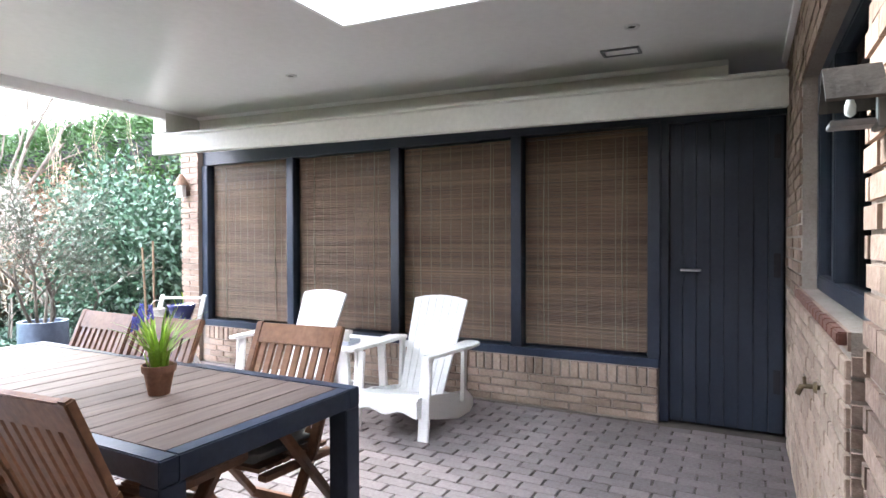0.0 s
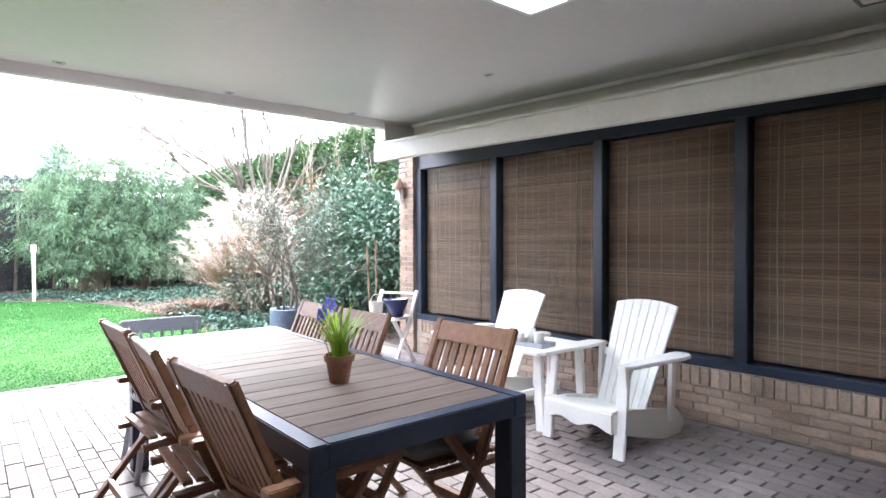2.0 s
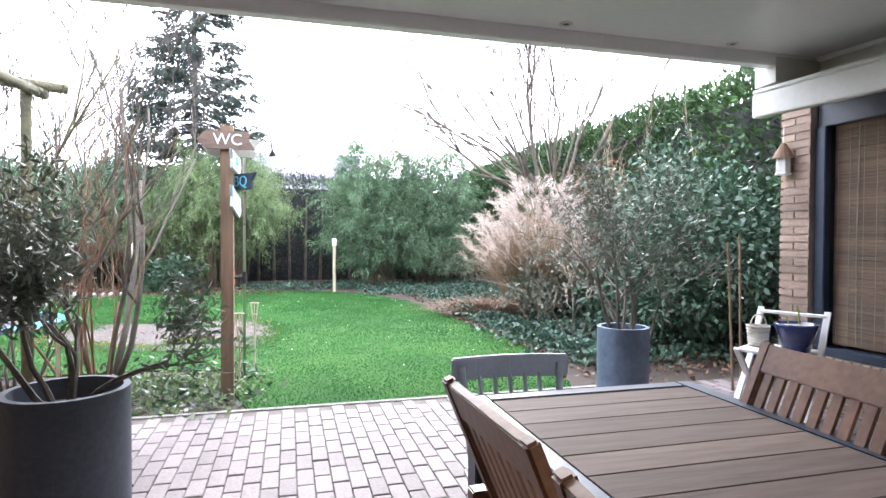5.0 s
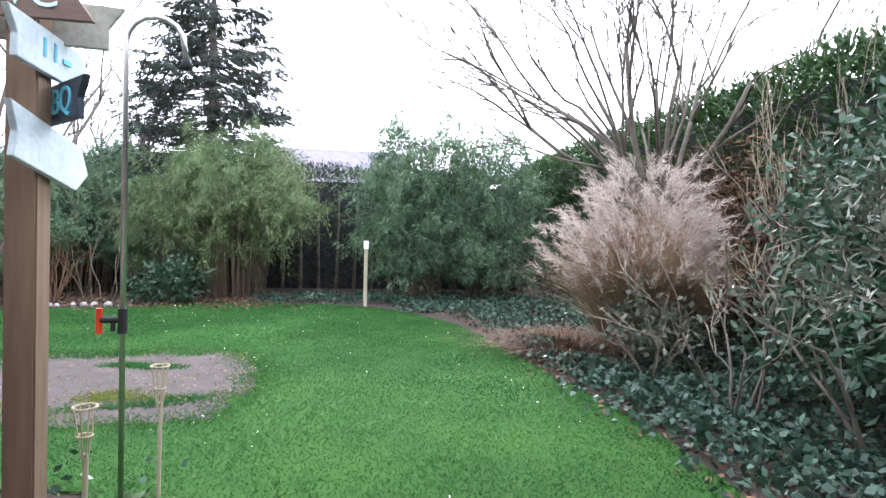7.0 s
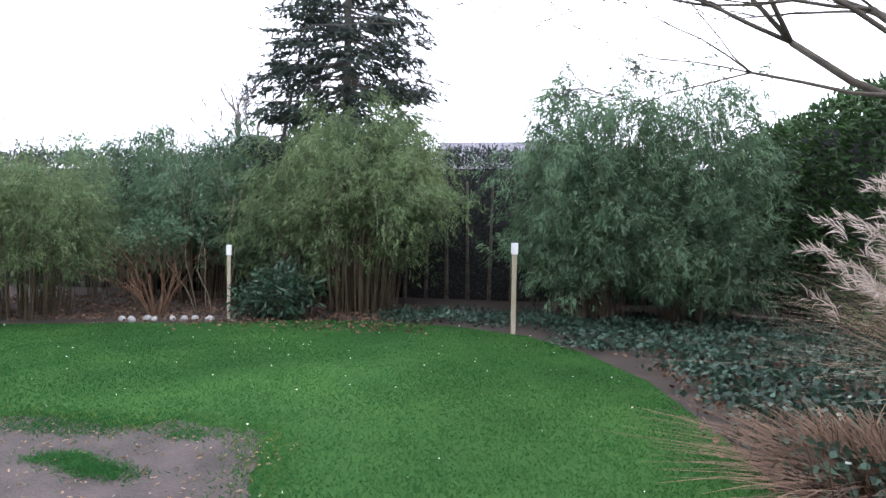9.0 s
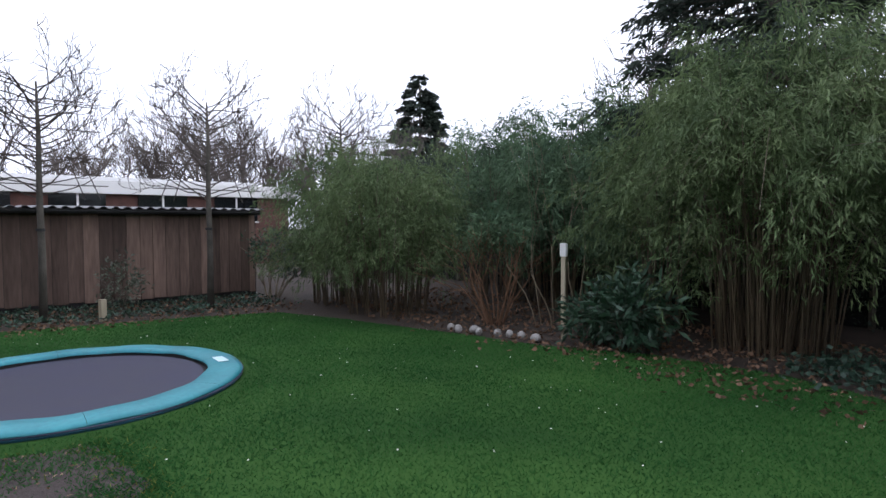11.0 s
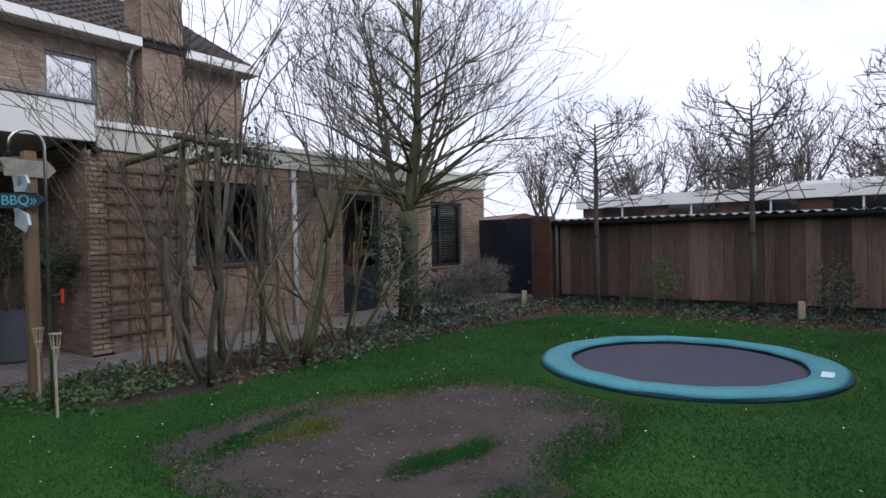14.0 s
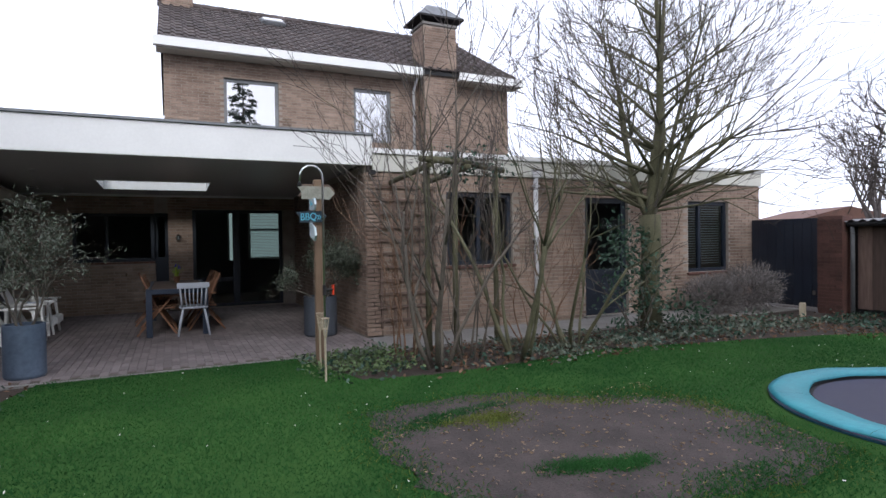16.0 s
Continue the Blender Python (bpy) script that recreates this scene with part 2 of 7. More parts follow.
M_BLUEPOT = surface("glazed_blue_pot", (0.010, 0.016, 0.075), (0.025, 0.038, 0.14), 4, 0.15, bump=0.03)
M_WICKER = surface("white_wicker", (0.45, 0.42, 0.36), (0.66, 0.63, 0.56), 12, 0.8, bump=0.5, fine=120)
M_GREYPAINT = surface("grey_painted_wood", (0.30, 0.33, 0.38), (0.42, 0.45, 0.50), 3, 0.5, bump=0.1)
M_RED = surface("red_plastic", (0.55, 0.035, 0.012), (0.65, 0.06, 0.02), 5, 0.4, bump=0)
M_SIGNWOOD = surface("sign_board_wood", (0.10, 0.065, 0.05), (0.20, 0.14, 0.11), 8, 0.8, bump=0.3, fine=50, stretch=(0.2, 1, 1))
M_SIGNPALE = surface("pale_driftwood", (0.22, 0.22, 0.18), (0.40, 0.40, 0.34), 8, 0.8, bump=0.3, fine=50)
M_SIGNICE = surface("ice_blue_sign_paint", (0.42, 0.52, 0.55), (0.66, 0.74, 0.76), 9, 0.75, bump=0.2, fine=50)
M_SIGNBLUE = surface("teal_letter_paint", (0.10, 0.45, 0.60), (0.16, 0.58, 0.75), 8, 0.7, bump=0)
M_SIGNWHITE = surface("pale_letter_paint", (0.55, 0.78, 0.82), (0.7, 0.88, 0.9), 8, 0.7, bump=0)
M_SIGNDARK = surface("dark_sign_paint", (0.02, 0.035, 0.05), (0.05, 0.075, 0.1), 8, 0.8, bump=0.2)
M_STONE = surface("pale_field_stone", (0.22, 0.21, 0.20), (0.42, 0.41, 0.39), 9, 0.85, bump=0.5)
M_CONCRETE = surface("grey_concrete_path", (0.16, 0.15, 0.14), (0.27, 0.26, 0.245), 2, 0.9, bump=0.3, fine=70)
M_PVC = surface("white_plastic_pipe", (0.55, 0.55, 0.56), (0.68, 0.68, 0.69), 3, 0.4, bump=0.02)
M_GREYPIPE = surface("grey_plastic_pipe", (0.16, 0.17, 0.18), (0.24, 0.25, 0.26), 3, 0.5, bump=0.02)
M_CANDLE = surface("white_wax", (0.7, 0.69, 0.64), (0.8, 0.79, 0.74), 8, 0.5, bump=0.05)
M_FARWOOD = surface("far_bare_wood", (0.075, 0.062, 0.058), (0.15, 0.13, 0.12), 1, 0.9, bump=0)
# dark grey that stands for the shade inside rooms
M_ROOM = surface("room_wall_shade_grey", (0.10, 0.10, 0.11), (0.15, 0.15, 0.16), 1, 0.9, bump=0.02)
M_LEADD = surface("dark_weathered_hood", (0.025, 0.024, 0.022), (0.07, 0.066, 0.06), 14, 0.8, bump=0.3)
M_BRASS = surface("aged_brass", (0.10, 0.075, 0.045), (0.20, 0.15, 0.09), 12, 0.5, metal=0.7, bump=0.05)
M_GLOBE = surface("opal_glass_globe", (0.75, 0.74, 0.70), (0.82, 0.81, 0.78), 4, 0.2, bump=0)


# ---------------------------------------------------------------- building blocks
class Mesh:
    """Collects vertices and faces of one mesh."""

    def __init__(self):
        self.v, self.f = [], []

    def box(self, a, b, m=None):
        """A box between two corners; m: a matrix that places it."""
        k = len(self.v)
        for z in (a[2], b[2]):
            for x, y in ((a[0], a[1]), (b[0], a[1]), (b[0], b[1]), (a[0], b[1])):
                p = Vector((x, y, z))
                self.v.append(tuple(m @ p if m else p))
        for q in ((3, 2, 1, 0), (4, 5, 6, 7), (0, 1, 5, 4), (1, 2, 6, 5), (2, 3, 7, 6), (3, 0, 4, 7)):
            self.f.append(tuple(k + i for i in q))
        return self

    def bar(self, p, q, w, h, up=(0, 0, 1)):
        """A squared bar from p to q, w wide and h high."""
        p, q = Vector(p), Vector(q)
        d = (q - p)
        length = d.length
        z = d.normalized()
        x = Vector(up).cross(z)
        x = x.normalized() if x.length > 1e-4 else Vector((1, 0, 0))
        y = z.cross(x)
        m = Matrix((x, y, z)).transposed().to_4x4()
        m.translation = p
        return self.box((-w / 2, -h / 2, 0), (w / 2, h / 2, length), m)

    def tube(self, pts, radii, n=8, cap=True):
        """A round tube through the points."""
        k = len(self.v)
        pts = [Vector(p) for p in pts]
        ref = None
        for i, p in enumerate(pts):
            d = (pts[min(i + 1, len(pts) - 1)] - pts[max(i - 1, 0)]).normalized()
            if ref is None:
                ref = d.orthogonal().normalized()
            ref = (ref - d * ref.dot(d))
            ref = ref.normalized() if ref.length > 1e-5 else d.orthogonal().normalized()
            s = d.cross(ref)
            r = radii[i] if isinstance(radii, (list, tuple)) else radii
            for j in range(n):
                a = 2 * math.pi * j / n
                self.v.append(tuple(p + (ref * math.cos(a) + s * math.sin(a)) * r))
        for i in range(len(pts) - 1):
            for j in range(n):
                a, b = k + i * n + j, k + i * n + (j + 1) % n
                self.f.append((a, b, b + n, a + n))
        if cap:
            self.f.append(tuple(k + j for j in reversed(range(n))))
            self.f.append(tuple(k + (len(pts) - 1) * n + j for j in range(n)))
        return self

    def lathe(self, profile, n=32, centre=(0, 0, 0)):
        """A turned body from (radius, height) pairs."""
        k = len(self.v)
        for r, z in profile:
            for j in range(n):
                a = 2 * math.pi * j / n
                self.v.append((centre[0] + r * math.cos(a), centre[1] + r * math.sin(a), centre[2] + z))
        for i in range(len(profile) - 1):
            for j in range(n):
                a, b = k + i * n + j, k + i * n + (j + 1) % n
                self.f.append((a, b, b + n, a + n))
        return self

    def slab(self, outline, z0, z1, m=None):
        """A flat outline of (x, y) pairs, given a thickness."""
        k, n = len(self.v), len(outline)
        for z in (z0, z1):
            for x, y in outline:
                p = Vector((x, y, z))
                self.v.append(tuple(m @ p if m else p))
        self.f.append(tuple(k + i for i in reversed(range(n))))
        self.f.append(tuple(k + n + i for i in range(n)))
        for i in range(n):
            j = (i + 1) % n
            self.f.append((k + i, k + j, k + n + j, k + n + i))
        return self

    def data(self, name, mat, smooth=False, bevel=0.0):
        me = bpy.data.meshes.new(name)
        me.from_pydata(self.v, [], self.f)
        if bevel:
            bm = bmesh.new()
            bm.from_mesh(me)
            bmesh.ops.bevel(bm, geom=bm.edges[:], offset=bevel, segments=2, affect="EDGES", clamp_overlap=True)
            bm.to_mesh(me)
            bm.free()
        me.materials.append(mat)
        if smooth:
            me.shade_smooth()
        me.update()
        return me


def part(name, mesh, mat, parent=None, label="", smooth=False, bevel=0.0):
    """Links a mesh as one object, under a thing or a part when one is given."""
    ob = new(name, mesh.data(name, mat, smooth, bevel) if isinstance(mesh, Mesh) else mesh)
    if parent:
        ob.parent = parent
    return tagged(ob, label)


def thing(name, label, category, group="", kind="", at=None):
    """An empty at the base of a thing, for its parts."""
    ob = new(name)
    ob.empty_display_size = 0.1
    if at is not None:
        ob.matrix_world = at
    return tagged(ob, label, category, group, kind)


def structure(name, mesh, mat, label, category, bevel=0.0, smooth=False, kind="structure"):
    return tagged(part(name, mesh, mat, None, "", smooth, bevel), label, category, "", kind)


def quads(name, verts, mat):
    """One mesh out of an array of quads, (n, 4, 3)."""
    v = np.asarray(verts, dtype=np.float32)
    n = len(v)
    me = bpy.data.meshes.new(name)
    me.vertices.add(n * 4)
    me.vertices.foreach_set("co", v.reshape(-1))
    me.loops.add(n * 4)
    me.loops.foreach_set("vertex_index", np.arange(n * 4, dtype=np.int32))
    me.polygons.add(n)
    me.polygons.foreach_set("loop_start", np.arange(0, n * 4, 4, dtype=np.int32))
    me.polygons.foreach_set("loop_total", np.full(n, 4, dtype=np.int32))
    me.materials.append(mat)
    me.update(calc_edges=True)
    return me


def unit(a):
    return a / np.maximum(np.linalg.norm(a, axis=1, keepdims=True), 1e-6)


def leaves(rng, p, d, length, width, bend=0.15):
    """Leaf blades: lance shapes from points p along d, as quads."""
    n = len(p)
    side = unit(np.cross(d, rng.normal(size=(n, 3))))
    nrm = np.cross(side, d)
    ln = (length * rng.uniform(0.65, 1.25, (n, 1)))
    w = (width * rng.uniform(0.7, 1.2, (n, 1))) / 2
    mid = p + d * ln * 0.45 + nrm * ln * bend * 0.4
    tip = p + d * ln - nrm * ln * bend * 0.4
    return np.stack([p, mid + side * w, tip, mid - side * w], axis=1)


def blob_points(rng, blobs, n, shell=0.55, lumps=2.0, gap=0.0):
    """Points near the surface of uneven ellipsoids (cx, cy, cz, rx, ry, rz), and their outward ways."""
    vol = np.array([b[3] * b[4] * b[5] for b in blobs]) ** 0.67
    pick = rng.choice(len(blobs), n, p=vol / vol.sum())
    b = np.array(blobs)[pick]
    d = unit(rng.normal(size=(n, 3)))
    rad = 1 - (1 - shell) * rng.random((n, 1)) ** 1.6
    ph = b[:, :1] * 1.7 + b[:, 1:2]
    bump = 1 + 0.16 * np.sin(d[:, :1] * 5 * lumps + ph) * np.sin(d[:, 1:2] * 4.3 * lumps + ph * 2) + 0.12 * np.sin(d[:, 2:3] * 6.1 * lumps + ph * 3)
    p = b[:, :3] + d * b[:, 3:6] * rad * bump
    if gap:
        keep = (np.sin(p[:, 0] * 7.1 + 1) * np.sin(p[:, 1] * 6.3) * np.sin(p[:, 2] * 8.3 + 2)) > -gap
        p, d = p[keep], d[keep]
    return p, d


def clustered(rng, p, d, per, spread):
    """Spreads each point into a small cluster."""
    q = np.repeat(p, per, axis=0) + rng.normal(size=(len(p) * per, 3)) * spread
    return q, np.repeat(d, per, axis=0)


def branches(rng, base, way, length, radius, depth, out, split=(2, 4), spread=0.55, shrink=0.68, up=0.15, steps=4, thin=0.55, wiggle=0.12, least=0.004):
    """Grows a limb with its side branches into out, a list of (points, radii)."""
    p, d = Vector(base), Vector(way).normalized()
    pts, rad = [p.copy()], [radius]
    for i in range(steps):
        d = (d + Vector(rng.normal(size=3)) * wiggle + Vector((0, 0, up * 0.3))).normalized()
        p = p + d * (length / steps)
        pts.append(p.copy())
        rad.append(max(radius * (1 - (1 - thin) * (i + 1) / steps), least))
    out.append((pts, rad, depth))
    if depth <= 0:
        return
    for k in range(int(rng.integers(split[0], split[1] + 1))):
        i = int(rng.integers(max(1, steps // 2), steps + 1)) if k else steps
        q = pts[i]
        side = Vector(rng.normal(size=3))
        side = (side - d * side.dot(d)).normalized()
        w = (d + side * spread * rng.uniform(0.6, 1.4) + Vector((0, 0, up))).normalized()
        branches(rng, q, w, length * shrink * rng.uniform(0.75, 1.2), max(rad[i] * rng.uniform(0.55, 0.8), least), depth - 1, out, split, spread, shrink, up, steps, thin, wiggle, least)


def limbs_mesh(out, least_depth, most_depth, n=6):
    m = Mesh()
    for pts, rad, depth in out:
        if least_depth <= depth <= most_depth:
            m.tube(pts, rad, n if depth > 1 else 3, cap=depth > 1)
    return m


def brick_quads(x0, x1, z0, z1, length=0.21, height=0.05, joint=0.0125, proud=0.012, rng=None, holes=()):
    """Joined brick faces in half bond on a wall plane: quads (n, 4, 3) with x along the wall, y outward, z up; each brick has its front and four edges."""
    rng = rng or np.random.default_rng(5)
    out = []
    row, z = 0, z0
    while z + height <= z1 + 0.01:
        x = x0 - (length + joint) / 2 * (row % 2)
        while x < x1:
            a, b = max(x, x0), min(x + length, x1)
            c = (a + b) / 2
            if b - a > 0.03 and not any(h[0] - 0.03 < c < h[1] + 0.03 and h[2] < z + height / 2 < h[3] for h in holes):
                for h in holes:
                    if h[2] < z + height / 2 < h[3]:
                        if a < h[0] < b: b = h[0]
                        if a < h[1] < b: a = h[1]
                y = proud * rng.uniform(0.6, 1.3)
                t = z + height
                f = [(a, y, z), (b, y, z), (b, y, t), (a, y, t)]
                g = [(a, 0, z), (b, 0, z), (b, 0, t), (a, 0, t)]
                out.append(f)
                for i in range(4):
                    j = (i + 1) % 4
                    out.append([g[i], g[j], f[j], f[i]])
            x += length + joint
        row += 1
        z += height + joint
    return np.array(out)


def brick_mesh(name, q, mat):
    """Bricks joined so that each brick is one island."""
    n = len(q) // 5
    q = q.reshape(n, 5, 4, 3)
    v = np.concatenate([q[:, 0], np.stack([q[:, 1, 0], q[:, 2, 0], q[:, 3, 0], q[:, 4, 0]], axis=1)], axis=1)
    fs = []
    for k in range(n):
        o = k * 8
        fs.append((o, o + 1, o + 2, o + 3))
        for i in range(4):
            j = (i + 1) % 4
            fs.append((o + 4 + i, o + 4 + j, o + j, o + i))
    me = bpy.data.meshes.new(name)
    me.from_pydata(v.reshape(-1, 3).tolist(), [], fs)
    me.materials.append(mat)
    me.update()
    return me


def letters(name, text, size, mat, parent, m, depth=0.003):
    """Writing as a mesh, with the built-in font."""
    cu = bpy.data.curves.new(name, "FONT")
    cu.body, cu.size, cu.extrude, cu.align_x, cu.align_y = text, size, depth, "CENTER", "CENTER"
    tmp = bpy.data.objects.new(name, cu)
    scene.collection.objects.link(tmp)
    me = bpy.data.meshes.new_from_object(tmp.evaluated_get(bpy.context.evaluated_depsgraph_get()))
    bpy.data.objects.remove(tmp)
    me.materials.clear()
    me.materials.append(mat)
    ob = part(name, me, mat, parent)
    ob.matrix_local = m
    return ob

def pane_material(name, gloss=0.06, ior=1.17):
    """Thin clear glazing: clear straight through, mirror gloss by angle."""
    m = bpy.data.materials.new(name)
    m.use_nodes = True
    n, l = m.node_tree.nodes, m.node_tree.links
    n.remove(n["Principled BSDF"])
    tr, gl, mx = n.new("ShaderNodeBsdfTransparent"), n.new("ShaderNodeBsdfGlossy"), n.new("ShaderNodeMixShader")
    fr = n.new("ShaderNodeFresnel")
    fr.inputs["IOR"].default_value = ior
    tr.inputs["Color"].default_value = (0.88, 0.92, 0.92, 1)
    gl.inputs["Roughness"].default_value = gloss * 0.1
    l.new(fr.outputs[0], mx.inputs[0])
    l.new(tr.outputs[0], mx.inputs[1])
    l.new(gl.outputs[0], mx.inputs[2])
    l.new(mx.outputs[0], n["Material Output"].inputs["Surface"])
    return m


M_PANE = pane_material("clear_pane")
# index set far above glass so the upstairs panes mirror the sky white
M_SKYPANE = pane_material("sky_bright_pane", 0.06, 18.0)
M_DULL = pane_material("dusty_pane", 0.5, 1.07)
M_SILL = surface("dark_red_sill_tile", (0.10, 0.040, 0.028), (0.20, 0.085, 0.06), 6, 0.6, bump=0.2, fine=60)

# ---------------------------------------------------------------- the ground
HOUSE_Y, ANNEX_Y, BLIND_X, WALL_X = 5.45, 10.93, 9.66, 4.12
PATIO_END = 11.86


def ceil_z(y):
    """The underside of the canopy, which rises towards the garden."""
    return 2.48 + 0.0287 * (y - HOUSE_Y)


structure("ground", Mesh().box((-260, -260, -0.5), (260, 260, -0.03)), M_SOIL, "dark bare garden soil under beds and shrubs", "ground")
LAWN = [(5.35, 11.87), (5.15, 12.6), (4.95, 13.35), (4.2, 13.5), (3.1, 13.45), (1.9, 13.25), (0.6, 13.5), (-0.5, 13.75), (-1.6, 14.0), (-2.55, 14.3), (-2.5, 16.3), (-2.3, 18.3), (-1.9, 19.8),
        (-0.7, 20.3), (0.3, 20.6), (1.4, 20.95), (2.4, 21.2), (3.4, 21.75), (4.6, 21.95), (5.9, 21.65), (6.9, 21.1), (7.5, 20.2), (8.0, 18.9), (8.18, 17.4), (8.25, 15.6), (8.4, 14.2), (8.3, 13.0), (8.0, 11.87)]
structure("lawn", Mesh().slab(LAWN, -0.06, -0.012), M_GRASS, "green mossy lawn, a little uneven and damp", "lawn")
DIRT = [(5.30, 14.48), (5.42, 15.1), (5.47, 15.8), (5.25, 16.5), (5.05, 16.98), (4.45, 17.0), (4.0, 16.86), (3.5, 16.95), (2.95, 16.9), (2.60, 16.75), (2.48, 16.1), (2.58, 15.45), (3.0, 15.1), (3.45, 14.84), (3.95, 14.46), (4.6, 14.42)]
rng = np.random.default_rng(17)
edge = []
for (ax, ay), (bx, by) in zip(DIRT, DIRT[1:] + DIRT[:1]):
    for k in range(7):
        f = k / 7
        edge.append((ax + (bx - ax) * f + rng.normal() * 0.035, ay + (by - ay) * f + rng.normal() * 0.035))
structure("bare_patch", Mesh().slab(edge, -0.05, -0.008), M_DIRT, "bare brown trodden soil patch in the lawn", "soil")
structure("path", Mesh().box((-4.25, 10.97, -0.08), (4.15, 12.0, 0.0)), M_CONCRETE, "grey concrete path along the annex wall", "path")
structure("patio_bed", Mesh().box((WALL_X, 5.0, -0.2), (BLIND_X + 0.05, PATIO_END, -0.014)), M_SAND, "dark sand bed under the patio pavers", "patio")
structure("patio_kerb", Mesh().box((WALL_X, PATIO_END + 0.002, -0.12), (8.6, PATIO_END + 0.06, -0.004)), M_CONCRETE, "narrow concrete edging along the patio", "kerb", bevel=0.006)


# ---------------------------------------------------------------- walls
def holed_wall(name, u0, u1, z0, z1, thick, holes, place, mat, label):
    """A wall along local x with openings (u0, u1, z0, z1); local y is outward and its face is y = 0."""
    us = sorted({u0, u1, *[h[0] for h in holes], *[h[1] for h in holes]})
    m = Mesh()
    for a, b in zip(us, us[1:]):
        cuts = sorted([(h[2], h[3]) for h in holes if h[0] <= a and h[1] >= b])
        z = z0
        for c0, c1 in cuts:
            if c0 > z:
                m.box((a, -thick, z), (b, 0, c0))
            z = c1
        if z < z1:
            m.box((a, -thick, z), (b, 0, z1))
    w = structure(name, m, mat, label, "wall")
    w.matrix_world = place
    return w


def brickwork(wall, u0, u1, z0, z1, holes, mat=M_BRICK, seed=1):
    q = brick_quads(u0, u1, z0, z1, rng=np.random.default_rng(seed), holes=holes)
    ob = new("brickwork", brick_mesh("brickwork", q, mat))
    ob.parent = wall
    tagged(ob, "weathered yellow-brown facing bricks in half bond", kind="stuff")
    return ob


def window(name, label, u0, u1, z0, z1, place, mullions=(), frame=0.07, mat=M_NAVY, backing=None, transom=None, sill=True, blind=0, door=False, pane=None):
    """A framed window or glazed door set in a wall opening; place as of its wall."""
    t = thing(name, label, "door" if door else "window", kind="structure", at=place)
    d0, d1 = -0.13, -0.06
    for nm, a, b in (("frame_side", (u0, d0, z0), (u0 + frame, d1, z1)), ("frame_side", (u1 - frame, d0, z0), (u1, d1, z1)),
                     ("frame_top", (u0 + frame, d0, z1 - frame), (u1 - frame, d1, z1)), ("frame_bottom", (u0 + frame, d0, z0), (u1 - frame, d1, z0 + frame))):
        part(nm, Mesh().box(a, b), mat, t, bevel=0.006)
    for u in mullions:
        part("mullion", Mesh().box((u - 0.035, d0 + 0.004, z0 + frame), (u + 0.035, d1 + 0.004, z1 - frame)), mat, t, bevel=0.005)
    if transom:
        part("transom", Mesh().box((u0 + frame, d0 + 0.002, transom - 0.05), (u1 - frame, d1 + 0.002, transom + 0.05)), mat, t, bevel=0.005)
    cuts = [u0 + frame, *mullions, u1 - frame]
    for a, b in zip(cuts, cuts[1:]):
        g = part("pane", Mesh().box((a, -0.098, z0 + frame), (b, -0.092, z1 - frame)), pane or M_PANE, t)
        g.visible_shadow = False
    # the backing is a white sheet added for sky mirrored in the pane
    if backing:
        part("blind", Mesh().box((u0 + frame, -0.20, z0 + frame), (u1 - frame, -0.19, z1 - frame)), backing, t, "white sheet behind the pane, standing for reflected sky")
    if blind:
        m, h = Mesh(), (z1 - z0 - 2 * frame) * 0.95
        for i in range(blind):
            z = z1 - frame - h * (i + 0.5) / blind
            m.box((u0 + frame + 0.02, -0.012, -0.001), (u1 - frame - 0.02, 0.012, 0.001), Matrix.Translation((0, -0.17, z)) @ Matrix.Rotation(0.5, 4, "X"))
        part("venetian_blind", m, M_WHITE, t, "white venetian blind slats")
    if sill:
        part("window_sill", Mesh().box((u0 - 0.04, -0.06, z0 - 0.05), (u1 + 0.04, 0.05, z0 - 0.003)), M_BRICK_RED, t, "red brick sill", bevel=0.006)
    return t


# local frames: x along the wall, y outward
GARDEN_FACE = pose(0, HOUSE_Y, 0)
ANNEX_FACE = pose(0, ANNEX_Y, 0)

# house, ground floor under the canopy
ground_holes = [(4.40, 6.32, 0.02, 2.17), (6.80, 7.06, 0.02, 2.10), (7.06, 8.55, 1.07, 2.10)]
w = holed_wall("wall_house_ground", WALL_X, 12.5, -0.1, 2.9, 0.28, ground_holes, GARDEN_FACE, M_MORTAR, "brick rear wall of the house under the canopy")
wall_ground = w
brickwork(w, 6.32, 6.80, 0.02, 2.5, [], seed=2)
brickwork(w, 7.06, BLIND_X - 0.02, 1.02, 2.45, ground_holes, seed=3)
brickwork(w, WALL_X + 0.02, 6.32, 2.19, 2.45, [], seed=4)
window("door_1", "dark-framed fully glazed garden door, closed", 4.40, 5.42, 0.02, 2.17, GARDEN_FACE, mullions=(), sill=False, door=True)
window("window_1", "dark-framed tall fixed window beside the garden door", 5.42, 6.32, 0.02, 2.17, GARDEN_FACE, transom=0.62, sill=False)
t = thing("door_2", "dark blue panelled side door with glazed top", "door", kind="structure", at=GARDEN_FACE)
part("door_leaf", Mesh().box((6.80, -0.24, 0.02), (7.06, -0.19, 1.15)), M_NAVY, t, bevel=0.004)
part("door_frame", Mesh().box((6.80, -0.24, 1.15), (6.86, -0.19, 2.10)).box((7.0, -0.24, 1.15), (7.06, -0.19, 2.10)).box((6.86, -0.24, 2.03), (7.0, -0.19, 2.10)), M_NAVY, t)
g = part("pane", Mesh().box((6.86, -0.22, 1.15), (7.0, -0.214, 2.03)), M_PANE, t)
g.visible_shadow = False
t = window("window_2", "dark-framed kitchen window above a red brick sill", 7.062, 8.55, 1.072, 2.098, GARDEN_FACE, mullions=(7.95,), sill=False)
sill_row = Mesh()
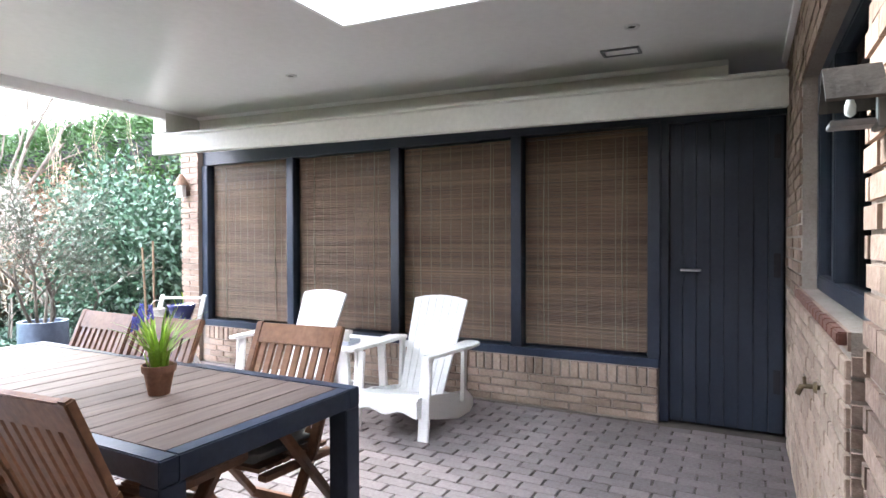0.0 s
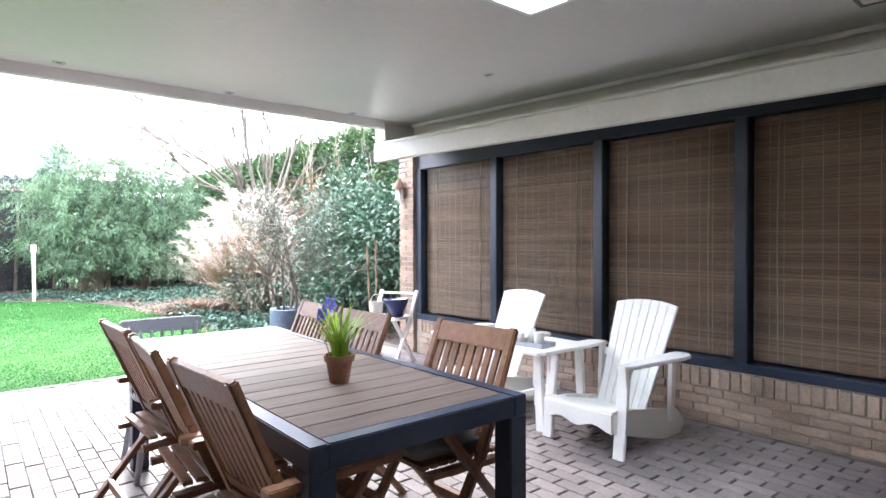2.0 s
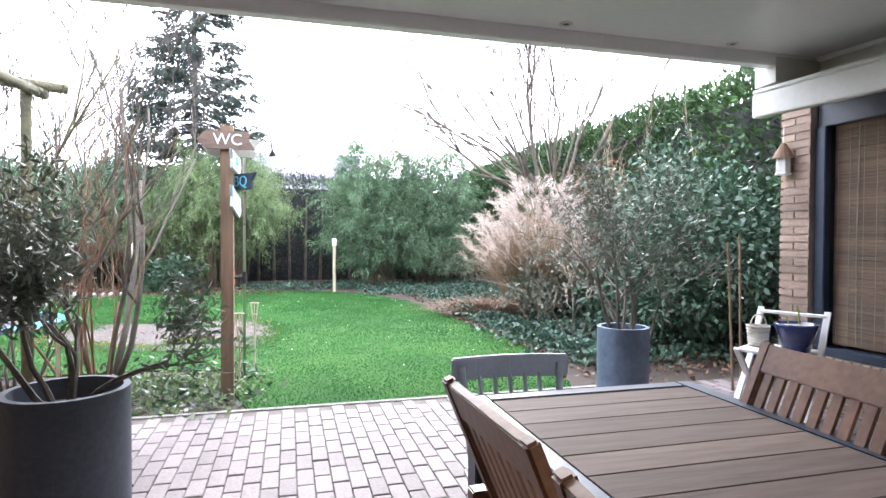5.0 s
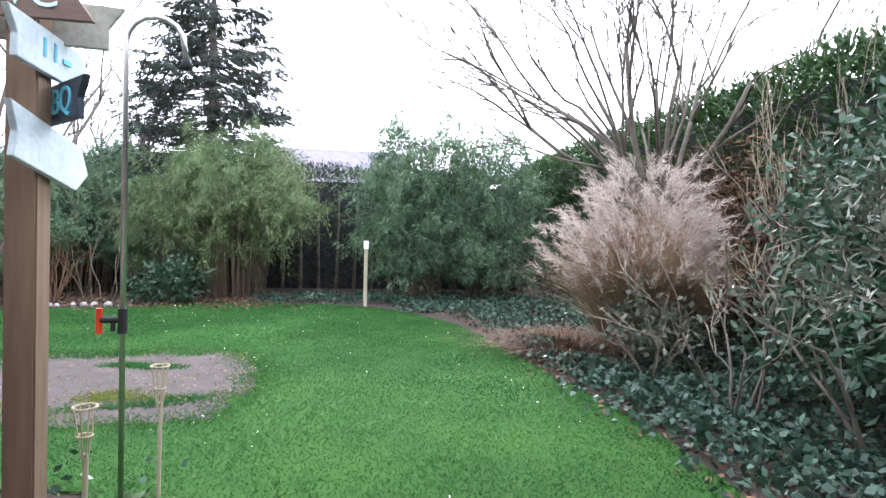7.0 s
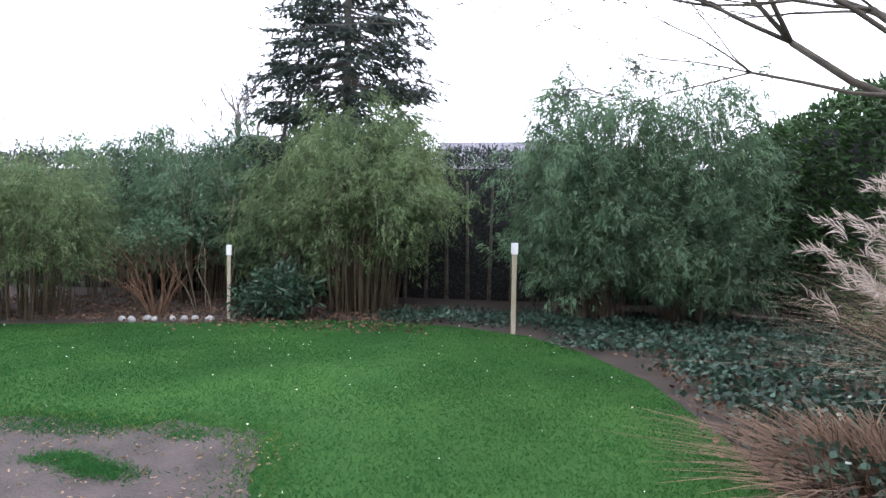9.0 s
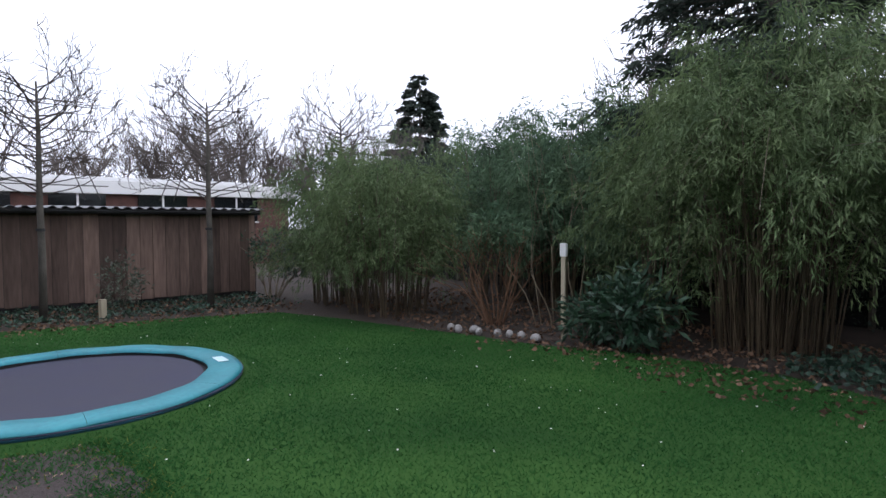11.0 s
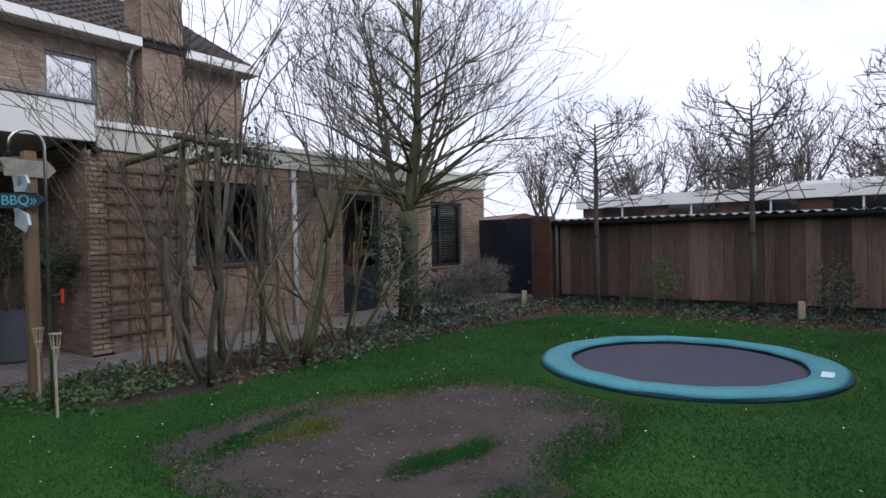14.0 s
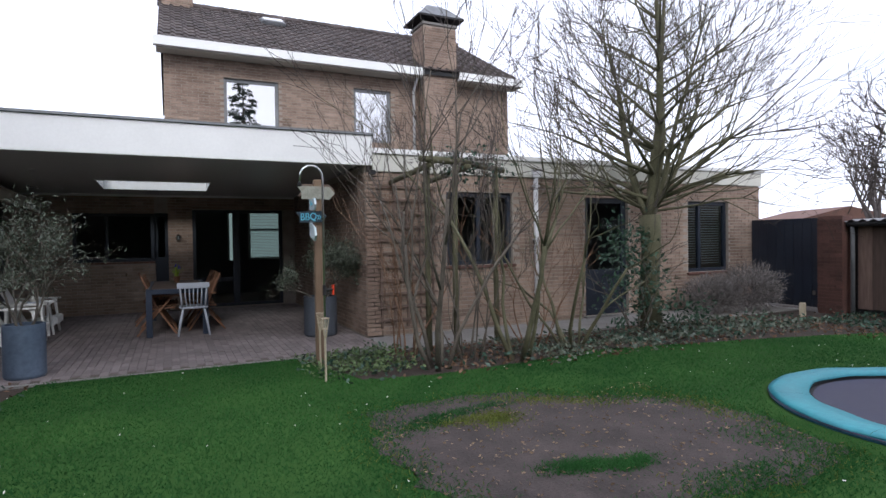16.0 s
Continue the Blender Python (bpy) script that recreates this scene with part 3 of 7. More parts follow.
for i in range(15):
    u = 7.07 + i * 0.1005
    sill_row.box((u, -0.055, 1.033), (u + 0.092, 0.032, 1.068))
part("sill_tiles", sill_row, M_SILL, t, "row of dark red sill tiles", bevel=0.004)
q = brick_quads(-0.27, 0.0, 0.02, 1.03, rng=np.random.default_rng(14))
q2 = q.copy()
q2[:, :, 0], q2[:, :, 1] = 7.06 - q[:, :, 1], q[:, :, 0]
ob = new("brickwork", brick_mesh("brickwork", q2, M_BRICK))
ob.parent = w
tagged(ob, "bricks of the recess beside the side door", kind="stuff")
# room behind, its indoor shade put into the wall colour
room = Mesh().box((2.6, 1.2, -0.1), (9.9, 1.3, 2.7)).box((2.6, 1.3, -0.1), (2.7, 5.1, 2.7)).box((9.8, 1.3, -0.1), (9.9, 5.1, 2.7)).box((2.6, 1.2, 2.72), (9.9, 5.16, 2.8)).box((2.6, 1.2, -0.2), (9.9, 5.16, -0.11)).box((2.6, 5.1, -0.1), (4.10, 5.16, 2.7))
structure("wall_living_room", room, M_ROOM, "living room walls behind the glass, their grey standing for indoor shade", "wall")
t = thing("window_3", "bright street-side window with white slatted blind", "window", kind="structure")
part("window_frame", Mesh().box((3.76, 1.31, 0.93), (4.70, 1.34, 1.0)).box((3.76, 1.31, 2.3), (4.70, 1.34, 2.37)).box((3.76, 1.31, 1.0), (3.83, 1.34, 2.3)).box((4.63, 1.31, 1.0), (4.70, 1.34, 2.3)).box((3.83, 1.31, 1.78), (4.63, 1.34, 1.84)).box((4.98, 1.31, 0.93), (5.03, 1.34, 2.37)).box((5.22, 1.31, 0.93), (5.27, 1.34, 2.37)), M_WHITE, t)
part("pane", Mesh().box((3.83, 1.305, 1.0), (4.63, 1.312, 2.3)).box((5.03, 1.305, 0.93), (5.22, 1.312, 2.37)), lit("street_daylight", (0.62, 0.80, 0.80), 0.32), t, "pane full of street daylight")
m = Mesh()
for i in range(28):
    z = 1.01 + i * 0.046
    m.box((3.84, 1.35, z), (4.62, 1.36, z + 0.018))
part("venetian_blind", m, M_GREYPAINT, t, "half-open slats against the light")

# house, upper floor
up_holes = [(1.68, 2.64, 3.88, 5.18), (4.43, 5.62, 4.00, 5.12)]
w = holed_wall("wall_house_upper", -1.75, 6.82, 2.9, 5.75, 0.3, up_holes, GARDEN_FACE, M_MORTAR, "yellow-brown brick upper rear wall of the house")
brickwork(w, -1.75, 6.82, 2.95, 5.62, up_holes, seed=5)
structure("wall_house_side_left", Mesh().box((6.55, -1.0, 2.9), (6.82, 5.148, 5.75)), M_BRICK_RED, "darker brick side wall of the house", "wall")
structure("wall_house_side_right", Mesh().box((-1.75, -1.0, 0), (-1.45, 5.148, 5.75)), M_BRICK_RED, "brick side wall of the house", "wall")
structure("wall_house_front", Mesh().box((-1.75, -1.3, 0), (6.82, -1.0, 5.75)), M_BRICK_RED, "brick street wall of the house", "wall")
window("window_4", "grey-framed upstairs window, white sheet inside for reflected sky", 4.43, 5.62, 4.00, 5.12, GARDEN_FACE, mat=M_GREYPIPE, backing=M_WHITE, sill=False, pane=M_SKYPANE)
window("window_5", "grey-framed narrow upstairs window, white sheet inside for reflected sky", 1.68, 2.64, 3.88, 5.18, GARDEN_FACE, mat=M_GREYPIPE, backing=M_WHITE, sill=False, pane=M_SKYPANE)

# house roof
EAVE = (5.92, 5.70)
RIDGE = (2.2, 7.78)


def roof_tiles(name, x0, x1, eave, ridge, rows, cols, parent):
    """Pantiles in courses that overlap, each with a rounded roll."""
    e, r = Vector((0, *eave)), Vector((0, *ridge))
    d = (r - e) / rows
    nrm = Vector((0, -d.z, d.y)).normalized() if eave[0] < ridge[0] else Vector((0, d.z, -d.y)).normalized()
    nrm = nrm if nrm.z > 0 else -nrm
    m, w = Mesh(), (x1 - x0) / cols
    rng = np.random.default_rng(8)
    prof = [(0.0, 0.0), (0.25, 0.012), (0.5, 0.0), (0.7, 0.035), (0.88, 0.045), (1.0, 0.01)]
    for j in range(rows):
        for i in range(cols):
            k = len(m.v)
            lift = rng.uniform(-0.004, 0.004)
            for u, h in prof:
                for s, up in ((-0.12, 0.028), (1.0, 0.0)):
                    p = e + d * (j + s) + nrm * (h + up + lift + 0.012)
                    m.v.append((x0 + w * (i + u), p.y, p.z))
            for q in range(len(prof) - 1):
                a = k + q * 2
                m.f.append((a, a + 2, a + 3, a + 1))
            a = [k + q * 2 for q in range(len(prof))]
            base = len(m.v)
            for q in a:
                v = Vector(m.v[q]) - nrm * 0.03
                m.v.append(tuple(v))
            for q in range(len(prof) - 1):
                m.f.append((base + q, base + q + 1, a[q + 1], a[q]))
    return tagged(part(name, m, M_TILE, parent, "overlapping brown concrete pantiles"), kind="stuff")


roof = thing("roof", "brown pantiled pitched roof with white gutter boards", "roof", kind="structure")
part("roof_deck", Mesh().slab([(EAVE[0], EAVE[1]), (RIDGE[0], RIDGE[1]), (-1.5, EAVE[1]), (-1.5, EAVE[1] - 0.12), (RIDGE[0], RIDGE[1] - 0.14), (EAVE[0], EAVE[1] - 0.12)], -1.85, 6.92,
                              Matrix(((0, 0, 1, 0), (1, 0, 0, 0), (0, 1, 0, 0), (0, 0, 0, 1)))), M_BLACK, roof)
roof_tiles("tiles", -1.85, 6.92, EAVE, RIDGE, 12, 36, roof)
m = Mesh()
for i in range(24):
    x = -1.85 + i * 0.3655
    m.tube([(x, RIDGE[0], RIDGE[1] + 0.02), (x + 0.40, RIDGE[0], RIDGE[1] + 0.035)], 0.11, 8)
part("ridge_tiles", m, M_TILE, roof)
part("gutter_board", Mesh().box((-1.95, 5.86, 5.52), (-0.02, 5.98, 5.72)).box((0.98, 5.86, 5.52), (7.0, 5.98, 5.72)), M_WHITE, roof, "white painted gutter board", bevel=0.008)
part("soffit", Mesh().box((-1.9, 5.47, 5.50), (-0.02, 5.86, 5.53)).box((0.98, 5.47, 5.50), (6.95, 5.86, 5.53)), M_CREAM, roof)
t = thing("roof_window", "grey roof dome light set in the tiles", "roof window", kind="structure")
mm = Matrix.Translation((4.15, 3.05, 7.36)) @ Matrix.Rotation(radians(-29), 4, "X")
part("kerb", Mesh().box((-0.32, -0.25, -0.02), (0.32, 0.25, 0.07), mm), M_LEAD, t, bevel=0.02)
part("dome", Mesh().box((-0.27, -0.2, 0.07), (0.27, 0.2, 0.11), mm), M_PVC, t, bevel=0.03)
t = thing("antenna", "thin metal roof antenna on the ridge", "antenna")
part("mast", Mesh().tube([(3.75, 2.1, 7.8), (3.75, 2.1, 8.7)], 0.015, 6), M_STEEL, t)
part("rods", Mesh().tube([(3.55, 2.1, 8.5), (3.95, 2.1, 8.5)], 0.008, 5).tube([(3.6, 2.1, 8.62), (3.9, 2.1, 8.62)], 0.008, 5), M_STEEL, t)


def chimney(name, label, x0, x1, y0, y1, z0, z1, hood):
    t = thing(name, label, "chimney", kind="structure")
    body = part("stack", Mesh().box((x0 + 0.012, y0, z0), (x1 - 0.012, y1 - 0.012, z1)), M_MORTAR, t)
    q = brick_quads(x0, x1, z0, z1, rng=np.random.default_rng(11))
    q[:, :, 1] += y1 - 0.012
    a = part("brickwork", brick_mesh("brickwork", q, M_BRICK), M_BRICK, t)
    q = brick_quads(y0, y1, z0, z1, rng=np.random.default_rng(12))
    q2 = q.copy()
    q2[:, :, 0], q2[:, :, 1] = x1 - 0.012 + q[:, :, 1], q[:, :, 0]
    part("brickwork", brick_mesh("brickwork", q2, M_BRICK), M_BRICK, t)
    q2 = q.copy()
    q2[:, :, 0], q2[:, :, 1] = x0 + 0.012 - q[:, :, 1], q[:, :, 0]
    part("brickwork", brick_mesh("brickwork", q2, M_BRICK), M_BRICK, t)
    part("cap", Mesh().box((x0 - 0.03, y0 - 0.03, z1), (x1 + 0.03, y1 + 0.03, z1 + 0.07)), M_CONCRETE, t, bevel=0.01)
    if hood:
        cx, cy, w, d = (x0 + x1) / 2, (y0 + y1) / 2, (x1 - x0) / 2 + 0.16, (y1 - y0) / 2 + 0.14
        for sx in (-1, 1):
            for sy in (-1, 1):
                part("strut", Mesh().bar((cx + sx * (w - 0.2), cy + sy * (d - 0.2), z1 + 0.05), (cx + sx * (w - 0.2), cy + sy * (d - 0.2), z1 + 0.24), 0.03, 0.03), M_BLACK, t)
        h = Mesh()
        h.v = [(cx - w, cy - d, z1 + 0.22), (cx + w, cy - d, z1 + 0.22), (cx + w, cy + d, z1 + 0.22), (cx - w, cy + d, z1 + 0.22),
               (cx - w * 0.45, cy - d * 0.45, z1 + 0.52), (cx + w * 0.45, cy - d * 0.45, z1 + 0.52), (cx + w * 0.45, cy + d * 0.45, z1 + 0.52), (cx - w * 0.45, cy + d * 0.45, z1 + 0.52),
               (cx - w * 0.3, cy, z1 + 0.66), (cx + w * 0.3, cy, z1 + 0.66)]
        h.f = [(0, 1, 5, 4), (1, 2, 6, 5), (2, 3, 7, 6), (3, 0, 4, 7), (4, 5, 9, 8), (6, 7, 8, 9), (5, 6, 9), (7, 4, 8), (3, 2, 1, 0)]
        part("hood", h, M_LEAD, t, "grey sheet-metal hood over a dark rim")
        part("rim", Mesh().box((cx - w - 0.01, cy - d - 0.01, z1 + 0.17), (cx + w + 0.01, cy + d + 0.01, z1 + 0.216)), M_BLACK, t)
    return t


chimney("chimney_1", "tall brick chimney with a sheet-metal hood", 0.02, 0.94, 5.10, 5.86, 2.75, 6.85, True)
t = thing("rain_pipe", "white plastic rain pipe beside the chimney", "rain pipe")
part("pipe", Mesh().tube([(1.08, HOUSE_Y + 0.30, 5.5), (1.08, HOUSE_Y + 0.07, 5.25), (1.08, HOUSE_Y + 0.07, 2.8)], 0.035, 10), M_PVC, t, smooth=True)
chimney("chimney_2", "short brick chimney on the ridge", 6.1, 6.85, 1.7, 2.5, 7.0, 8.6, False)

# annex
annex_holes = [(1.58, 2.80, 1.02, 2.19), (-0.93, 0.07, 0.03, 2.16), (-3.62, -2.47, 0.72, 2.12)]
w = holed_wall("wall_annex", -4.55, WALL_X, -0.1, 2.72, 0.26, annex_holes, ANNEX_FACE, M_MORTAR, "yellow-brown brick garden wall of the low annex")
brickwork(w, -4.55, WALL_X, 0.02, 2.44, annex_holes, seed=6)
structure("trim_annex", Mesh().box((-4.58, ANNEX_Y + 0.002, 2.46), (WALL_X - 0.1, ANNEX_Y + 0.05, 2.72)), M_CREAM, "weathered fascia board along the annex roof", "trim", bevel=0.006)
structure("trim_annex_edge", Mesh().box((-4.62, ANNEX_Y - 0.3, 2.722), (WALL_X - 0.1, ANNEX_Y + 0.09, 2.80)), M_WHITE, "white metal roof edge of the annex", "trim", bevel=0.008)
structure("roof_annex", Mesh().box((-4.55, 5.46, 2.60), (WALL_X - 0.05, ANNEX_Y - 0.302, 2.72)), M_BLACK, "flat bitumen roof of the annex", "roof")
structure("wall_annex_end", Mesh().box((-4.55, 5.5, -0.1), (-4.29, ANNEX_Y - 0.262, 2.6)), M_BRICK, "brick end wall of the annex", "wall")
w = holed_wall("wall_patio", HOUSE_Y + 0.002, ANNEX_Y, -0.1, 2.55, 0.25, [], Matrix(((0, 1, 0, WALL_X), (1, 0, 0, 0), (0, 0, 1, 0), (0, 0, 0, 1))), M_MORTAR, "brick side wall of the covered patio")
brickwork(w, HOUSE_Y + 0.02, ANNEX_Y, 0.02, 2.45, [], seed=7)
window("window_6", "dark-framed annex window behind bare branches", 1.58, 2.80, 1.02, 2.19, ANNEX_FACE, mullions=(2.2,))
t = window("door_3", "dark blue garden door with one tall pane", -0.93, 0.07, 0.03, 2.16, ANNEX_FACE, frame=0.11, transom=0.80, sill=False, door=True)
part("door_panel", Mesh().box((-0.82, -0.10, 0.14), (-0.04, -0.082, 0.76)), M_NAVY, t)
part("handle", Mesh().tube([(-0.74, -0.05, 1.06), (-0.74, -0.01, 1.06), (-0.62, -0.01, 1.06)], 0.01, 8), M_STEEL, t, "steel lever handle")
part("hinge", Mesh().tube([(0.05, -0.05, 0.3), (0.05, -0.05, 0.4)], 0.014, 8), M_STEEL, t)
part("hinge", Mesh().tube([(0.05, -0.05, 1.8), (0.05, -0.05, 1.9)], 0.014, 8), M_STEEL, t)
part("threshold", Mesh().box((-0.98, -0.05, -0.02), (0.12, 0.10, 0.028)), M_CONCRETE, t, "grey concrete door step", bevel=0.006)
for z in (0.16, 1.05, 1.98):
    part("hinge_tag", Mesh().box((0.035, -0.058, z), (0.062, -0.052, z + 0.06)), M_PVC, t, "pale hinge cover")
window("window_7", "dark-framed annex window with a half-lowered slatted blind", -3.62, -2.47, 0.72, 2.12, ANNEX_FACE, mullions=(-2.85,), blind=24)
# this wall's colour carries the darkness of the annex rooms
structure("wall_annex_rooms", Mesh().box((-4.2, 9.2, 0), (4.0, 9.3, 2.5)), M_ROOM, "room wall inside the annex, coloured grey for indoor shade", "wall")

# canopy over the patio
SKY_X, SKY_Y = (6.05, 7.90), (6.45, 7.74)
x0, x1 = WALL_X - 0.06, 12.5


def sloped(m, a, b, z0, z1):
    """A box whose bottom and top follow the canopy's rise."""
    k = len(m.v)
    for z in (z0, z1):
        for x, y in ((a[0], a[1]), (b[0], a[1]), (b[0], b[1]), (a[0], b[1])):
            m.v.append((x, y, ceil_z(y) + z))
    for q in ((3, 2, 1, 0), (4, 5, 6, 7), (0, 1, 5, 4), (1, 2, 6, 5), (2, 3, 7, 6), (3, 0, 4, 7)):
        m.f.append(tuple(k + i for i in q))
    return m


y0, y1 = HOUSE_Y + 0.014, ANNEX_Y - 0.06
m = Mesh()
sloped(m, (x0, y0), (SKY_X[0], y1), 0, 0.1)
sloped(m, (SKY_X[1], y0), (x1, y1), 0, 0.1)
sloped(m, (SKY_X[0], y0), (SKY_X[1], SKY_Y[0]), 0, 0.1)
sloped(m, (SKY_X[0], SKY_Y[1]), (SKY_X[1], y1), 0, 0.1)
structure("ceiling", m, M_CEIL, "white satin panelled canopy ceiling", "ceiling")
m = Mesh()
sloped(m, (x0, y0), (SKY_X[0], y1), 0.104, 0.3)
sloped(m, (SKY_X[1], y0), (x1, y1), 0.104, 0.3)
sloped(m, (SKY_X[0], y0), (SKY_X[1], SKY_Y[0]), 0.104, 0.3)
sloped(m, (SKY_X[0], SKY_Y[1]), (SKY_X[1], y1), 0.104, 0.3)
structure("roof_canopy", m, M_BLACK, "flat bitumen roof of the canopy", "roof")
structure("trim_canopy", Mesh().box((x0 - 0.04, ANNEX_Y - 0.058, 2.545), (x1, ANNEX_Y + 0.03, 2.985)), M_WHITE, "wide white fascia board along the canopy edge", "trim", bevel=0.006)
structure("trim_canopy_cap", Mesh().box((x0 - 0.06, ANNEX_Y - 0.07, 2.988), (x1, ANNEX_Y + 0.06, 3.02)), M_LEAD, "thin grey metal cap on the fascia", "trim")
structure("trim_ceiling", Mesh().box((WALL_X + 0.014, HOUSE_Y + 0.016, 2.435), (9.50, HOUSE_Y + 0.045, 2.477)), M_WHITE, "thin white trim between wall and ceiling", "trim")
t = thing("skylight", "white-lined rectangular skylight in the canopy ceiling", "skylight", kind="structure")
m = Mesh()
for a, b in (((SKY_X[0], SKY_Y[0]), (SKY_X[0] + 0.025, SKY_Y[1])), ((SKY_X[1] - 0.025, SKY_Y[0]), (SKY_X[1], SKY_Y[1])), ((SKY_X[0] + 0.025, SKY_Y[0]), (SKY_X[1] - 0.025, SKY_Y[0] + 0.025)), ((SKY_X[0] + 0.025, SKY_Y[1] - 0.025), (SKY_X[1] - 0.025, SKY_Y[1]))):
    sloped(m, a, b, -0.012, 0.31)
part("lining", m, M_WHITE, t)
g = part("pane", sloped(Mesh(), (SKY_X[0] - 0.05, SKY_Y[0] - 0.05), (SKY_X[1] + 0.05, SKY_Y[1] + 0.05), 0.312, 0.33), M_PANE, t)
g.visible_shadow = False

# beam box over the blinds
beam = Mesh()
for profile in (((9.05, 2.20), (9.13, 2.20), (9.13, 2.375), (9.05, 2.375)), ((9.05, 2.378), (9.455, 2.378), (9.455, 2.41), (9.05, 2.41))):
    k = len(beam.v)
    for y in (HOUSE_Y + 0.03, 11.08):
        fall = 0.0225 * (y - 11.08)
        beam.v += [(x, y, z + fall) for x, z in profile]
    beam.f += [tuple(k + q for q in f) for f in ((0, 1, 2, 3), (7, 6, 5, 4), (0, 4, 5, 1), (1, 5, 6, 2), (2, 6, 7, 3), (3, 7, 4, 0))]
structure("beam", beam, M_CREAM, "long cream painted beam casing above the blinds", "beam", bevel=0.008)
m = Mesh()
sloped(m, (9.46, 5.80), (9.50, ANNEX_Y - 0.07), -0.235, -0.002)
structure("trim_beam_panel", m, M_CREAM, "cream panel between beam and ceiling", "trim")
m = Mesh()
sloped(m, (9.42, 5.80), (9.455, ANNEX_Y - 0.07), -0.035, -0.003)
structure("trim_cornice", m, M_WHITE, "narrow cornice strip along the ceiling", "trim", bevel=0.004)
structure("trim_beam_end", Mesh().box((9.06, ANNEX_Y - 0.062, 2.425), (9.46, 11.06, 2.61)), M_CREAM, "cream closing panel at the beam's end", "trim")

# blind wall with its plinth
t = thing("window_8", "long dark blue glazed front with bamboo roller blinds behind", "window", kind="structure")
MULLS = [6.28, 7.335, 8.495, 9.74, 10.98]
part("bottom_rail", Mesh().box((9.60, 6.24, 0.39), (9.74, 11.02, 0.455)), M_NAVY2, t, bevel=0.006)
m = Mesh()
for i, (a, b) in enumerate(((6.24, 11.02),)):
    m.box((9.62, a, 2.15), (9.74, b, 2.40))
part("top_rail", m, M_NAVY, t, bevel=0.006)
# mullions near the open garden side get a lighter navy for the daylight there
for y in MULLS:
    part("mullion", Mesh().box((9.605, y - 0.045, 0.457), (9.735, y + 0.045, 2.148)), M_NAVY2 if y > 9 else M_NAVY, t, bevel=0.006)
rng = np.random.default_rng(21)
for a, b in zip(MULLS, MULLS[1:]):
    g = part("pane", Mesh().box((9.66, a + 0.045, 0.457), (9.666, b - 0.045, 2.148)), M_DULL, t)
    g.visible_shadow = False
    m = Mesh()
    z = 0.475
    while z < 2.14:
        h = rng.uniform(0.006, 0.011)
        x = 9.70 + rng.uniform(-0.001, 0.001)
        dz = rng.uniform(-0.002, 0.002)
        k = len(m.v)
        m.v += [(x, a + 0.05, z), (x, b - 0.05, z + dz), (x - 0.003, b - 0.05, z + dz + h / 2), (x - 0.003, a + 0.05, z + h / 2), (x, b - 0.05, z + dz + h), (x, a + 0.05, z + h)]
        m.f += [(k, k + 1, k + 2, k + 3), (k + 3, k + 2, k + 4, k + 5)]
        z += h + rng.uniform(0.0004, 0.0012)
    bl = part("bamboo_blind", m, M_BAMBOO_BLIND, t, "woven brown bamboo roller blind, lowered")
    m, y = Mesh(), a + 0.12
    while y < b - 0.06:
        m.box((9.692, y, 0.475), (9.694, y + 0.003, 2.14))
        y += rng.uniform(0.07, 0.12)
    part("warp_threads", m, M_CORD, bl)
    for f in (0.22, 0.8):
        y = a + (b - a) * f
        part("cord", Mesh().tube([(9.688, y, 0.5), (9.687, y + 0.008, 1.3), (9.688, y - 0.004, 2.14)], 0.004, 5), M_CORD, bl, "pale pull cord")
# two unseen walls added to close the store room against sky and sun
structure("wall_lightstop_back", Mesh().box((12.2, 5.46, -0.1), (12.49, 10.868, 2.76)), M_ROOM, "unseen wall added to shut light out of the store room", "wall")
structure("wall_lightstop_garden", Mesh().box((9.86, 10.95, -0.1), (12.48, 11.18, 2.562)), M_BRICK, "unseen brick wall added to keep the store room dark", "wall")
plinth = structure("wall_plinth", Mesh().box((9.612, 6.25, -0.05), (9.80, 11.03, 0.388)), M_MORTAR, "low brick wall under the blinds", "wall")
pillar = structure("wall_pillar", Mesh().box((9.572, 11.035, -0.05), (9.85, 11.288, 2.55)), M_MORTAR, "narrow brick pillar at the end of the blinds", "wall")
q = brick_quads(11.03, 11.30, 0.01, 2.5, length=0.27, rng=np.random.default_rng(31))
q2 = q.copy()
q2[:, :, 0], q2[:, :, 1] = 9.572 - q[:, :, 1], q[:, :, 0]
ob = new("brickwork", brick_mesh("brickwork", q2, M_BRICK))
ob.parent = pillar
tagged(ob, "pale pillar bricks", kind="stuff")

# plank door beside the blinds
t = thing("door_4", "dark blue plank door with a steel lever, closed", "door", kind="structure")
part("door_frame", Mesh().box((9.63, 6.185, 0.0), (9.74, 6.245, 2.20)).box((9.63, 5.455, 2.14), (9.74, 6.185, 2.35)), M_NAVY, t, bevel=0.004)
for i in range(8):
    a = 5.475 + i * 0.0885
    part("plank", Mesh().box((9.655 + 0.001 * (i % 2), a, 0.015), (9.70, a + 0.0845, 2.135)), M_NAVY, t, bevel=0.003)
part("backing", Mesh().box((9.70, 5.46, 0.01), (9.72, 6.185, 2.14)), M_BLACK, t)
h = part("handle", Mesh().tube([(9.655, 6.10, 1.10), (9.60, 6.10, 1.10), (9.60, 5.97, 1.10)], 0.010, 10), M_STEEL, t, "satin steel lever handle", smooth=True)
part("backplate", Mesh().box((9.645, 6.08, 0.98), (9.656, 6.12, 1.20)), M_NAVY, t, bevel=0.004)
for z in (0.28, 1.06, 1.85):
    part("hinge", Mesh().box((9.645, 5.49, z), (9.656, 5.53, z + 0.16)), M_BLACK, t, bevel=0.003)

